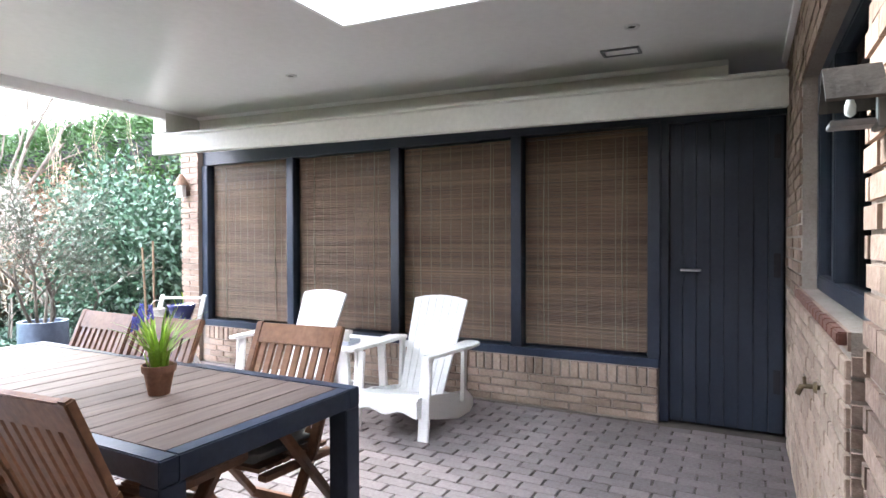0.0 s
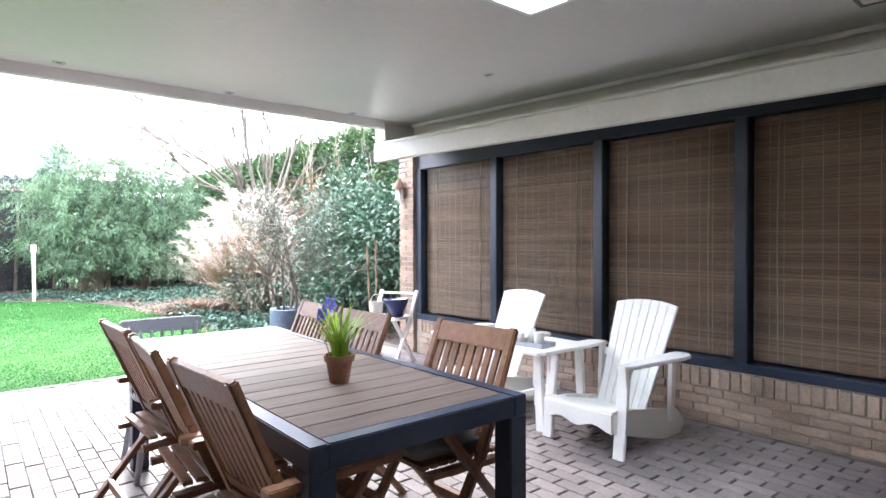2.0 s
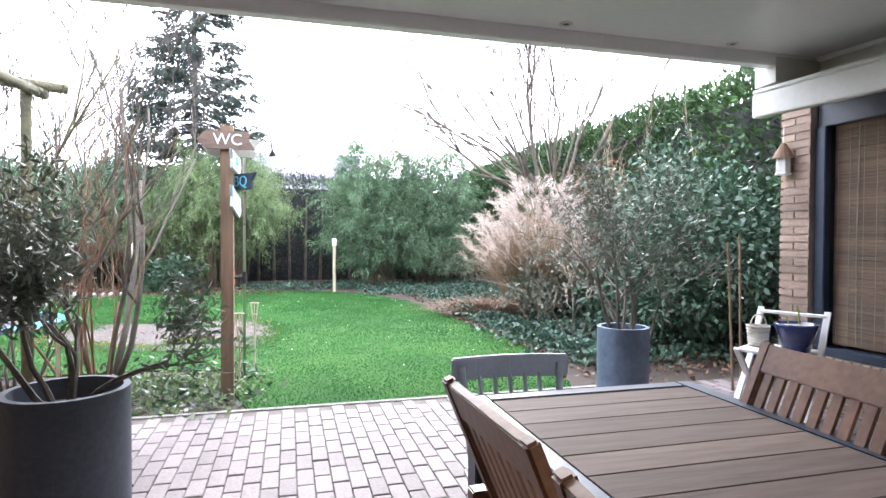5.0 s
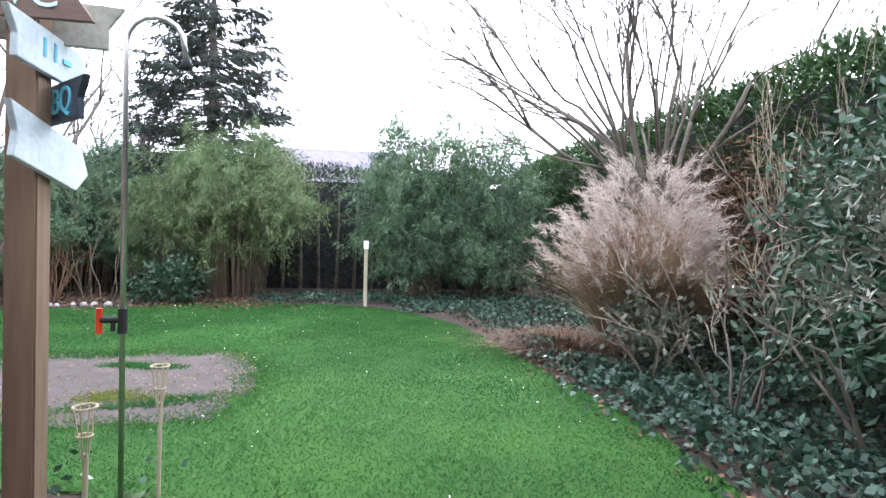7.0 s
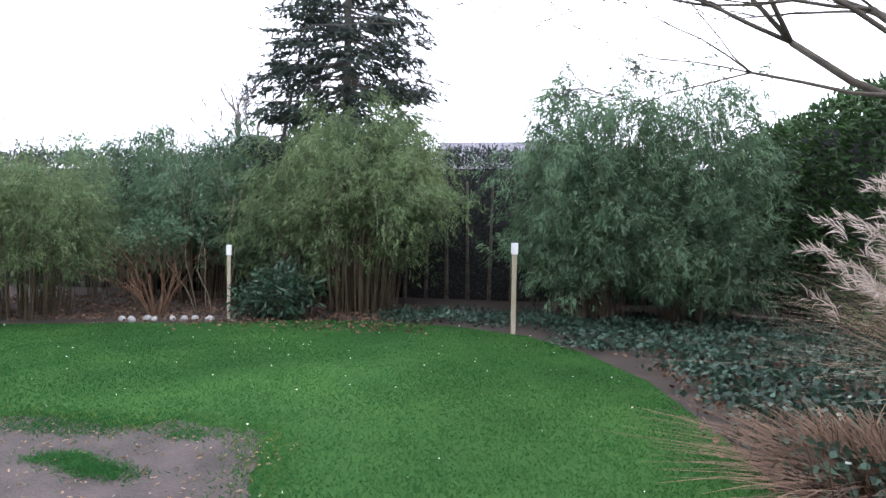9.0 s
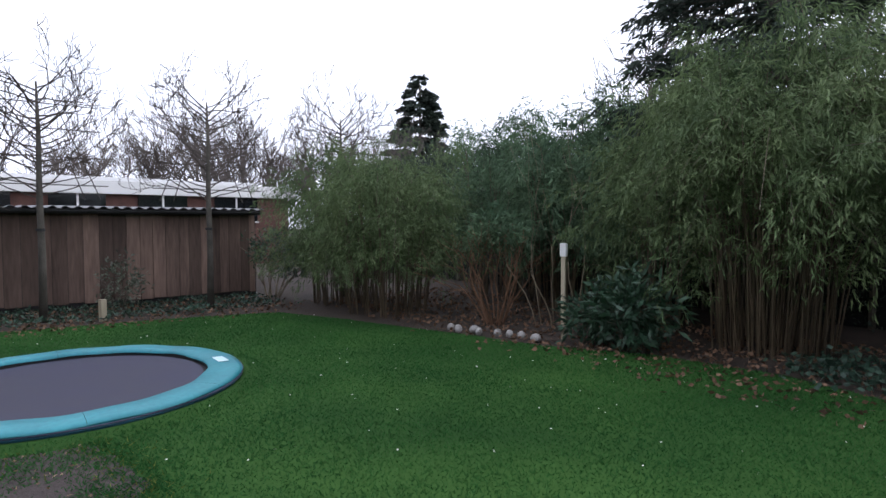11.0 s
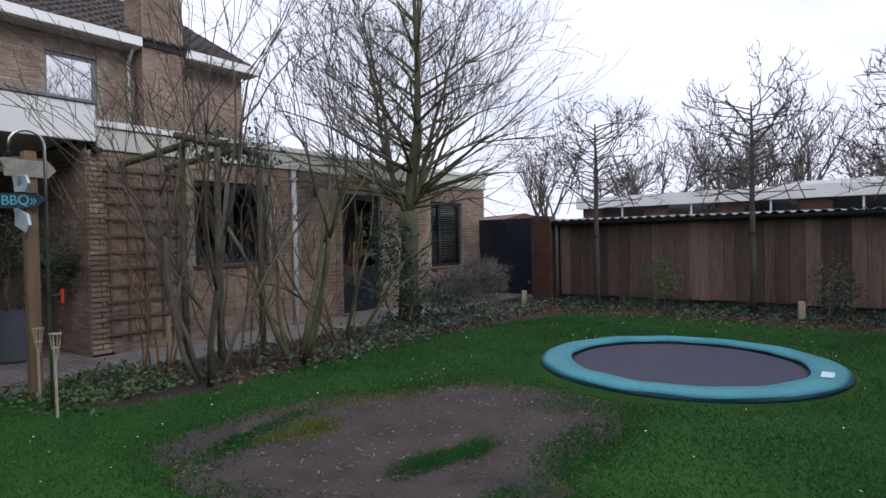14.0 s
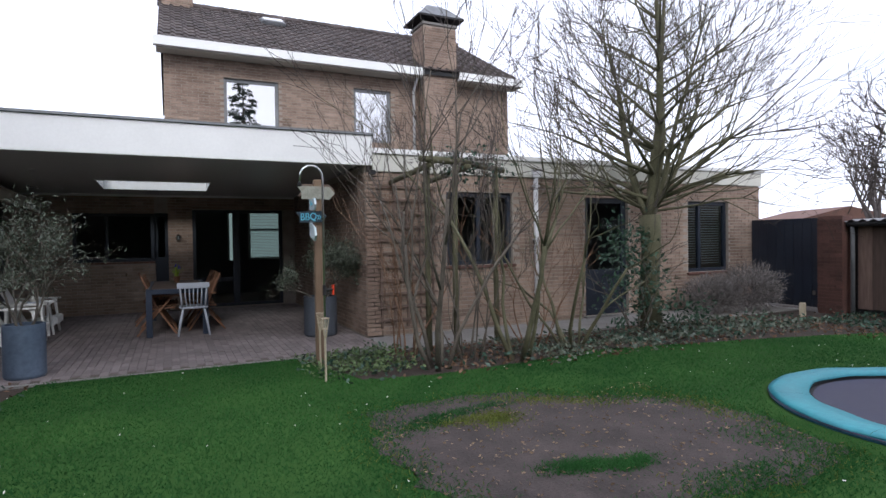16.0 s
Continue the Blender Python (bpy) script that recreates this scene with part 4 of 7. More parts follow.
# garden gate, pillar and the neighbour's timber shed
t = thing("gate", "solid dark blue wooden garden gate, closed", "gate", kind="structure")
for i in range(8):
    y = 10.97 + i * 0.178
    part("board", Mesh().box((-4.32, y, 0.05), (-4.28, y + 0.174, 1.74)), M_NAVY, t, bevel=0.004)
part("rail", Mesh().box((-4.36, 10.97, 0.3), (-4.322, 12.39, 0.4)).box((-4.36, 10.97, 1.4), (-4.322, 12.39, 1.5)), M_NAVY, t)
part("handle", Mesh().box((-4.275, 12.24, 0.28), (-4.25, 12.30, 0.36)), M_STEEL, t)
gp = structure("wall_gatepost", Mesh().box((-4.46, 12.41, -0.05), (-4.14, 12.84, 1.76)), M_BRICK_RED, "dark red brick pillar beside the gate", "wall", bevel=0.008)
q = brick_quads(12.41, 12.84, 0.02, 1.72, rng=np.random.default_rng(33))
q2 = q.copy()
q2[:, :, 0], q2[:, :, 1] = -4.14 + q[:, :, 1], q[:, :, 0]
ob = new("brickwork", brick_mesh("brickwork", q2, M_BRICK_RED))
ob.parent = gp
tagged(ob, "dark red pillar bricks", kind="stuff")
shed = thing("timber_shed", "long brown weathered plank shed with corrugated roof", "shed", kind="structure")
part("frame", Mesh().box((-4.50, 12.86, -0.05), (-4.42, 20.35, 1.62)).box((-9.0, 12.86, -0.05), (-8.9, 20.35, 1.70)).box((-8.9, 12.86, -0.05), (-4.5, 12.95, 1.7)).box((-8.9, 20.26, -0.05), (-4.5, 20.35, 1.7)), M_BLACK, shed)
rng = np.random.default_rng(41)
y = 12.97
while y < 20.30:
    wd = rng.uniform(0.15, 0.24)
    wd = min(wd, 20.33 - y)
    part("plank", Mesh().box((-4.42, y, 0.06 + rng.uniform(0, 0.03)), (-4.385 + rng.uniform(-0.006, 0.006), y + wd - 0.006, 1.60)), M_BOARD, shed)
    y += wd
m = Mesh()
nx, ny = 2, 220
for j in range(ny + 1):
    y = 12.80 + 7.65 * j / ny
    z = 0.022 * math.sin(2 * math.pi * y / 0.177)
    for x, zz in ((-4.20, 1.665), (-9.0, 1.80)):
        m.v.append((x, y, zz + z))
    for x, zz in ((-4.20, 1.657), (-9.0, 1.792)):
        m.v.append((x, y, zz + z))
for j in range(ny):
    a = j * 4
    m.f += [(a, a + 4, a + 5, a + 1), (a + 3, a + 7, a + 6, a + 2), (a + 2, a + 6, a + 4, a)]
part("corrugated_roof", m, M_ETERNIT, shed, "grey corrugated fibre-cement roof")
part("gutter", Mesh().tube([(-4.26, 12.86, 1.60), (-4.26, 20.40, 1.60)], 0.045, 8), M_BLACK, shed)
part("downpipe", Mesh().tube([(-4.28, 12.93, 1.58), (-4.30, 12.93, 1.45), (-4.30, 12.93, 0.0)], 0.035, 10), M_GREYPIPE, shed, "grey plastic rain pipe", smooth=True)

# buildings beyond
b = thing("neighbour_building", "low flat-roofed building with a white fascia beyond the shed", "building", kind="structure")
part("wall", Mesh().box((-22, 9.5, -0.1), (-14, 25, 2.45)), M_BRICK_RED, b)
part("fascia", Mesh().box((-22.2, 9.3, 2.36), (-13.8, 25.2, 2.78)), M_WHITE, b, "white fascia board", bevel=0.01)
part("roof_light", Mesh().box((-20, 16, 2.785), (-16, 24.5, 3.05)), M_PVC, b)
for i in range(6):
    y = 10.3 + i * 2.4
    wd = part("window", Mesh().box((-13.99, y, 1.5), (-13.95, y + 1.5, 2.35)), M_GLASSDARK, b)
    part("frame", Mesh().box((-13.95, y - 0.05, 1.45), (-13.93, y + 1.55, 1.51)).box((-13.95, y + 0.72, 1.51), (-13.93, y + 0.78, 2.36)), M_WHITE, wd)


def far_house(label, x, y, w, d, eave, ridge, mat_roof, turn=0.0, stack=True):
    h = thing("far_house", label, "house", kind="structure", at=pose(x, y, 0, 0, 0, turn))
    part("wall", Mesh().box((-w / 2, -d / 2, -0.1), (w / 2, d / 2, eave)), M_BRICK, h)
    r = Mesh()
    r.v = [(-w / 2 - 0.3, -d / 2 - 0.4, eave), (w / 2 + 0.3, -d / 2 - 0.4, eave), (w / 2 + 0.3, d / 2 + 0.4, eave), (-w / 2 - 0.3, d / 2 + 0.4, eave), (-w / 2 - 0.3, 0, ridge), (w / 2 + 0.3, 0, ridge)]
    r.f = [(0, 1, 5, 4), (2, 3, 4, 5), (1, 2, 5), (3, 0, 4), (3, 2, 1, 0)]
    part("roof", r, mat_roof, h)
    if stack:
        part("chimney", Mesh().box((w / 4, -0.3, ridge - 0.6), (w / 4 + 0.6, 0.3, ridge + 0.9)), M_BRICK_RED, h)
    for k in (-1, 1):
        part("window", Mesh().box((k * w / 4 - 0.6, -d / 2 - 0.03, 1.0), (k * w / 4 + 0.6, -d / 2 - 0.002, 2.2)), M_GLASSDARK, h)
    return h


far_house("house with grey-violet tiled roof beyond the bamboo", 6.0, 52.0, 9.0, 8.0, 4.6, 7.6, surface("violet_grey_tile", (0.12, 0.11, 0.13), (0.2, 0.19, 0.22), 2, 0.8), 0, False)
far_house("house with orange-red tiled roof beyond the gate", -34.0, -6.0, 7.0, 7.0, 2.2, 3.2, surface("orange_tile", (0.11, 0.055, 0.042), (0.19, 0.10, 0.075), 2, 0.8), 60, False)

# ---------------------------------------------------------------- patio things
TABLE = (6.22, 7.10, 7.05, 9.30)
t = thing("patio_table", "large teak-topped patio table with a dark blue steel frame", "table")
a, b, c, d = TABLE
for x, y in ((a, c), (b - 0.085, c), (a, d - 0.085), (b - 0.085, d - 0.085)):
    part("leg", Mesh().box((x, y, 0), (x + 0.085, y + 0.085, 0.66)), M_NAVY2, t, bevel=0.004)
part("rail", Mesh().box((a, c, 0.66), (a + 0.06, d, 0.735)), M_NAVY2, t, bevel=0.004)
part("rail", Mesh().box((b - 0.06, c, 0.66), (b, d, 0.735)), M_NAVY2, t, bevel=0.004)
part("rail", Mesh().box((a + 0.06, c, 0.66), (b - 0.06, c + 0.06, 0.735)), M_NAVY2, t, bevel=0.004)
part("rail", Mesh().box((a + 0.06, d - 0.06, 0.66), (b - 0.06, d, 0.735)), M_NAVY2, t, bevel=0.004)
n = 17
w = (d - c - 0.13) / n
for i in range(n):
    y = c + 0.065 + i * w
    part("plank", Mesh().box((a + 0.065, y, 0.70), (b - 0.065, y + w - (0.014 if i == 8 else 0.007), 0.733)), M_TEAK, t)


def teak_chair():
    """Folding teak armchair: faces +x, its seat over the origin."""
    t = thing("garden_chair", "folding teak garden armchair with slatted back and seat", "chair", "teak chairs round the table")
    for s in (-1, 1):
        y = s * 0.225
        part("back_post", Mesh().bar((0.26, y, 0.0), (-0.02, y, 0.43), 0.03, 0.045, (0, 1, 0)).bar((-0.02, y, 0.42), (-0.12, y, 0.66), 0.03, 0.048, (0, 1, 0)).bar((-0.118, y, 0.65), (-0.235, y, 0.93), 0.03, 0.042, (0, 1, 0)), M_CHAIR, t, bevel=0.006)
        part("leg", Mesh().bar((-0.30, y * 1.15, 0.0), (0.20, y * 1.15, 0.60), 0.026, 0.045, (0, 1, 0)), M_CHAIR, t, bevel=0.003)
        part("armrest", Mesh().slab([(-0.16, -0.024), (0.12, -0.03), (0.28, -0.034), (0.32, -0.02), (0.32, 0.02), (0.28, 0.034), (0.12, 0.03), (-0.16, 0.024)], 0.60, 0.628, Matrix.Translation((0, y * 1.18, 0))), M_CHAIR, t, bevel=0.004)
        part("seat_rail", Mesh().bar((-0.17, y * 0.93, 0.40), (0.24, y * 0.9, 0.425), 0.024, 0.04, (0, 1, 0)), M_CHAIR, t)
    part("stretcher", Mesh().bar((-0.2, -0.25, 0.12), (-0.2, 0.25, 0.12), 0.02, 0.04), M_CHAIR, t)
    k = Vector((-0.215, 0, 0.5)).normalized()
    for i, h in ((0, 0.88), (1, 0.50)):
        p = Vector((-0.02, 0, 0.43)) + k * ((h - 0.43) / k.z)
        part("back_rail", Mesh().bar((p.x, -0.21, p.z), (p.x, 0.21, p.z), 0.024, 0.095 if i == 0 else 0.05, tuple(k)), M_CHAIR, t, bevel=0.003)
    for i in range(8):
        y = -0.175 + i * 0.05
        p, q = Vector((-0.02, y, 0.43)) + k * 0.10, Vector((-0.02, y, 0.43)) + k * 0.48
        part("back_slat", Mesh().bar(p, q, 0.012, 0.030, (0, 1, 0)), M_CHAIR, t)
    for i in range(9):
        x = -0.14 + i * 0.047
        z = 0.432 + 0.025 * (x + 0.17) / 0.41
        part("seat_slat", Mesh().box((x, -0.215, z), (x + 0.034, 0.215, z + 0.016)), M_CHAIR, t)
    return t


first = teak_chair()
spots = [(6.25, 8.58, 0, 2), (6.24, 7.97, 0, -3), (6.26, 7.39, 0, 4), (6.93, 8.78, 180, -2), (6.93, 8.27, 180, 1), (7.04, 7.50, 180, 3)]
for i, (x, y, turn, off) in enumerate(spots):
    m = pose(x, y, 0, 0, 0, turn + off)
    if i == 0:
        first.matrix_world = m
    else:
        copy_thing(first, m)
m = Mesh().slab([(-0.2, -0.2), (0.2, -0.2), (0.2, 0.2), (-0.2, 0.2)], 0, 0.075)
cu = part("seat_cushion", m, M_CUSHION, None, "", bevel=0.03, smooth=True)
cu.matrix_world = pose(6.95, 7.49, 0.472, 0, -3, 183)
tagged(cu, "grey cloth seat cushion lying on a teak chair", "cushion")

# grey spindle-back chair at the head of the table
t = thing("spindle_chair", "blue-grey painted wooden spindle-back chair", "chair", at=pose(6.43, 9.22, 0, 0, 0, 178))
part("seat", Mesh().slab([(-0.2, -0.17), (-0.12, -0.2), (0.12, -0.2), (0.2, -0.17), (0.22, 0.1), (0.19, 0.2), (-0.19, 0.2), (-0.22, 0.1)], 0.425, 0.455), M_GREYPAINT, t, bevel=0.008)
for sx in (-1, 1):
    for sy in (-1, 1):
        part("leg", Mesh().tube([(sx * 0.15, sy * 0.14, 0.43), (sx * 0.19, sy * 0.18, 0.22), (sx * 0.225, sy * 0.215, 0.0)], [0.016, 0.021, 0.014], 10), M_GREYPAINT, t, smooth=True)
for sx in (-1, 1):
    part("back_post", Mesh().tube([(sx * 0.165, -0.17, 0.45), (sx * 0.195, -0.23, 0.80)], [0.016, 0.014], 8), M_GREYPAINT, t, smooth=True)
part("crest_rail", Mesh().slab([(-0.23, -0.25), (-0.12, -0.275), (0, -0.285), (0.12, -0.275), (0.23, -0.25), (0.23, -0.225), (0.12, -0.25), (0, -0.26), (-0.12, -0.25), (-0.23, -0.225)], 0.745, 0.83), M_GREYPAINT, t, bevel=0.006)
for i in range(5):
    x = -0.10 + i * 0.05
    part("spindle", Mesh().tube([(x, -0.17, 0.45), (x * 1.15, -0.215, 0.62), (x * 1.2, -0.25, 0.76)], [0.008, 0.011, 0.008], 8), M_GREYPAINT, t, smooth=True)


def adirondack(m):
    """Slatted lounge chair that faces +x: low seat, reclined flat-topped back, arms that widen to the rear."""
    t = thing("adirondack_chair", "white painted slatted wooden lounge chair with wide arms", "chair", "white lounge chairs", at=m)
    upright = Matrix(((1, 0, 0, 0), (0, 0, 1, 0), (0, 1, 0, 0), (0, 0, 0, 1)))
    for s in (-1, 1):
        y = s * 0.27
        part("front_leg", Mesh().bar((0.35, y, 0), (0.29, y, 0.535), 0.028, 0.075, (0, 1, 0)), M_WPAINT, t, bevel=0.004)
        rail = [(0.385, 0.265), (0.395, 0.20), (0.36, 0.15), (0.10, 0.075), (-0.20, 0.0), (-0.40, 0.0), (-0.46, 0.04), (-0.45, 0.10), (-0.36, 0.17), (-0.15, 0.205), (0.18, 0.262)]
        part("side_rail", Mesh().slab(rail, -0.012, 0.012, Matrix.Translation((0, s * 0.243, 0)) @ upright), M_WPAINT, t)
        part("rear_post", Mesh().bar((-0.25, y, 0.12), (-0.27, y, 0.54), 0.028, 0.05), M_WPAINT, t)
        arm = [(0.37, -0.035), (0.375, 0.03), (0.30, 0.05), (0.05, 0.075), (-0.16, 0.105), (-0.27, 0.10), (-0.33, 0.06), (-0.345, 0.0), (-0.32, -0.045), (0.0, -0.05)]
        part("armrest", Mesh().slab([(x, s * yy) for x, yy in arm][::s], 0.54, 0.564, Matrix.Translation((0, s * 0.30, 0))), M_WPAINT, t, bevel=0.006)
        part("bracket", Mesh().slab([(0.24, 0.54), (0.32, 0.54), (0.32, 0.42)], -0.01, 0.01, Matrix.Translation((0, s * 0.29, 0)) @ upright), M_WPAINT, t)
    wave = [(-0.255, 0.272), (0.255, 0.272)] + [(0.255 - i * 0.034, 0.175 - 0.016 * math.cos(i * math.pi / 3.75)) for i in range(16)]
    part("apron", Mesh().slab(wave, 0.388, 0.406, Matrix(((0, 0, 1, 0), (1, 0, 0, 0), (0, 1, 0, 0), (0, 0, 0, 1)))), M_WPAINT, t, "scalloped front board")
    for i in range(6):
        x, z = 0.315 - i * 0.085, 0.268 - i * 0.020
        part("seat_slat", Mesh().box((x, -0.256, z), (x + 0.077, 0.256, z + 0.018)), M_WPAINT, t, bevel=0.003)
    k = Vector((-0.36, 0, 0.75)).normalized()
    p = Vector((-0.08, 0, 0.16))
    n = Vector((k.z, 0, -k.x)) * 0.009
    for i in range(7):
        m = Mesh()
        for sg in (-1, 1):
            for f in (0.0, 1.0):
                for e in (-1, -0.33, 0.33, 1) if f else (-1, 1):
                    y = (i - 3) * (0.051 + 0.0165 * f) + e * (0.0238 + 0.008 * f)
                    up = 0.80 - 0.034 * (y / 0.235) ** 2 if f else 0.0
                    m.v.append(tuple(p + k * up + n * sg + Vector((0, y, 0))))
        m.f = [(0, 1, 5, 4, 3, 2), (8, 9, 10, 11, 7, 6), (0, 6, 7, 1), (0, 2, 8, 6), (1, 7, 11, 5), (2, 3, 9, 8), (3, 4, 10, 9), (4, 5, 11, 10)]
        part("back_slat", m, M_WPAINT, t)
    part("back_rail", Mesh().bar((-0.285, -0.27, 0.50), (-0.285, 0.27, 0.50), 0.02, 0.05), M_WPAINT, t)
    part("back_rail", Mesh().bar((-0.13, -0.24, 0.19), (-0.13, 0.24, 0.19), 0.05, 0.02), M_WPAINT, t)
    return t


adirondack(pose(8.82, 7.82, 0, 0, 0, 180))
adirondack(pose(8.82, 8.98, 0, 0, 0, 180))
t = thing("side_table", "white painted side table between the lounge chairs", "table")
part("tabletop", Mesh().slab([(8.44, 8.16), (8.44, 8.64), (8.56, 8.67), (9.05, 8.64), (9.05, 8.16), (8.56, 8.13)], 0.525, 0.547), M_WPAINT, t, bevel=0.006)
for x in (8.52, 8.98):
    for y, yy in ((8.22, 8.19), (8.58, 8.61)):
        part("leg", Mesh().bar((x, yy, 0), (x, y, 0.525), 0.03, 0.06), M_WPAINT, t)
part("stretcher", Mesh().bar((8.52, 8.4, 0.2), (8.98, 8.4, 0.2), 0.02, 0.05), M_WPAINT, t)
t = thing("candle_tray", "pale grey wooden tray holding white candles", "tray", at=pose(8.66, 8.38, 0.548, 0, 0, 8))
part("tray", Mesh().box((-0.09, -0.13, 0), (0.09, 0.13, 0.008)).box((-0.09, -0.13, 0.008), (-0.08, 0.13, 0.03)).box((0.08, -0.13, 0.008), (0.09, 0.13, 0.03)).box((-0.08, -0.13, 0.008), (0.08, -0.12, 0.03)).box((-0.08, 0.12, 0.008), (0.08, 0.13, 0.03)), M_GREYPAINT, t)
for x, y, h, r in ((-0.02, -0.06, 0.10, 0.036), (0.02, 0.03, 0.11, 0.034), (-0.03, 0.085, 0.085, 0.03)):
    part("candle", Mesh().lathe([(0.001, 0.009), (r, 0.009), (r, h), (r - 0.006, h + 0.004), (r - 0.012, h - 0.006), (0.001, h - 0.008)], 20, (x, y, 0)), M_CANDLE, t, smooth=True)

# potted bulbs on the table
rng = np.random.default_rng(51)


def terracotta_bulbs(x, y, z):
    t = thing("potted_bulbs", "terracotta pot of lime-green grape hyacinths in bloom", "potted plant", at=pose(x, y, z) @ Matrix.Diagonal((0.86, 0.86, 0.9, 1)))
    part("pot", Mesh().lathe([(0.001, 0), (0.045, 0), (0.062, 0.095), (0.070, 0.095), (0.073, 0.125), (0.066, 0.125), (0.060, 0.10), (0.001, 0.10)], 28), M_TERRA, t, smooth=False)
    part("soil", Mesh().lathe([(0.0605, 0.107), (0.03, 0.112), (0.001, 0.113)], 20), M_SOIL, t)
    m = Mesh()
    for i in range(46):
        an, lean, ln = rng.uniform(0, 6.28), rng.uniform(0.3, 1.35), rng.uniform(0.17, 0.32)
        p = Vector((math.cos(an) * rng.uniform(0, 0.045), math.sin(an) * rng.uniform(0, 0.045), 0.11))
        o = Vector((math.cos(an), math.sin(an), 0))
        s = Vector((-o.y, o.x, 0)) * 0.007
        k = len(m.v)
        for f in (0, 0.35, 0.7, 1.0):
            q = p + Vector((0, 0, ln * (f - 0.28 * lean * f * f))) + o * (ln * lean * 0.75 * f * f)
            wd = 1 - 0.85 * f ** 3
            m.v += [tuple(q - s * wd), tuple(q + s * wd)]
        for f in range(3):
            m.f.append((k + 2 * f, k + 2 * f + 1, k + 2 * f + 3, k + 2 * f + 2))
    part("leaves", m, M_LIME, t)
    for i in range(5):
        an = rng.uniform(1.2, 3.0)
        o = Vector((math.cos(an), math.sin(an), 0)) * rng.uniform(0.03, 0.085)
        top = Vector((o.x * 2.0, o.y * 2.0, rng.uniform(0.25, 0.34)))
        st = part("flower_stalk", Mesh().tube([(o.x * 0.4, o.y * 0.4, 0.11), (o.x, o.y, 0.2), tuple(top)], 0.0025, 5), M_LIME, t)
        m = Mesh()
        for k in range(36):
            f = k / 36
            rr = 0.013 * (1 - 0.6 * f)
            aa = k * 2.4
            c = top + Vector((math.cos(aa) * rr, math.sin(aa) * rr, f * 0.06 - 0.01))
            m.lathe([(0.0005, -0.005), (0.005, 0), (0.0005, 0.005)], 5, tuple(c))
        part("flower_spike", m, M_MUSCARI, st)
    return t


terracotta_bulbs(6.66, 7.66, 0.735)

# white plant stand with basket and blue pot
t = thing("plant_stand", "small white painted folding chair used as plant stand", "plant stand", at=pose(8.97, 10.72, 0, 0, 0, 205))
for i in range(5):
    part("seat_slat", Mesh().box((-0.2 + i * 0.082, -0.22, 0.48), (-0.13 + i * 0.082, 0.22, 0.50)), M_WPAINT, t, bevel=0.003)
for s in (-1, 1):
    part("leg", Mesh().bar((-0.24, s * 0.2, 0), (0.2, s * 0.2, 0.5), 0.022, 0.04, (0, 1, 0)), M_WPAINT, t)
    part("back_post", Mesh().bar((0.24, s * 0.22, 0), (-0.12, s * 0.22, 0.45), 0.022, 0.04, (0, 1, 0)).bar((-0.12, s * 0.22, 0.45), (-0.28, s * 0.22, 0.76), 0.022, 0.04, (0, 1, 0)), M_WPAINT, t)
part("back_rail", Mesh().bar((-0.27, -0.22, 0.73), (-0.27, 0.22, 0.73), 0.06, 0.018), M_WPAINT, t)
t = thing("blue_pot", "glazed dark blue flower pot with a small cutting", "flower pot", at=pose(9.04, 10.64, 0.502))
part("pot", Mesh().lathe([(0.001, 0), (0.085, 0), (0.12, 0.13), (0.135, 0.17), (0.138, 0.19), (0.125, 0.19), (0.11, 0.165), (0.001, 0.165)], 32), M_BLUEPOT, t, smooth=True)
part("soil", Mesh().lathe([(0.109, 0.172), (0.05, 0.18), (0.001, 0.182)], 20), M_STONE, t)
part("cutting", Mesh().tube([(0.02, 0, 0.17), (0.03, 0.01, 0.26), (0.015, 0.015, 0.31)], 0.005, 6).tube([(-0.03, 0.03, 0.17), (-0.05, 0.04, 0.24)], 0.004, 6), M_LIME, t)
t = thing("wicker_basket", "small pale wicker basket with blue flowers", "basket", at=pose(8.93, 10.86, 0.502))
m = Mesh().lathe([(0.001, 0), (0.06, 0), (0.075, 0.15), (0.068, 0.15), (0.055, 0.02)], 24)
part("basket", m, M_WICKER, t)
for i in range(7):
    part("weave_ring", Mesh().tube([(math.cos(a) * (0.062 + 0.0022 * i), math.sin(a) * (0.062 + 0.0022 * i), 0.012 + i * 0.022) for a in [j * math.pi / 10 for j in range(21)]], 0.007, 5, cap=False), M_WICKER, t)
part("handle", Mesh().tube([(math.cos(a) * 0.07, 0, 0.15 + math.sin(a) * 0.08) for a in [j * math.pi / 10 for j in range(11)]], 0.005, 6), M_WICKER, t)
t = thing("flower_stakes", "two thin brown plant stakes leaning in a pot", "plant stakes")
part("stake", Mesh().tube([(9.25, 11.45, 0.0), (9.22, 11.5, 1.25)], 0.012, 6), M_POST, t)
part("stake", Mesh().tube([(9.33, 11.45, 0.0), (9.36, 11.52, 1.32)], 0.012, 6), M_POST, t)

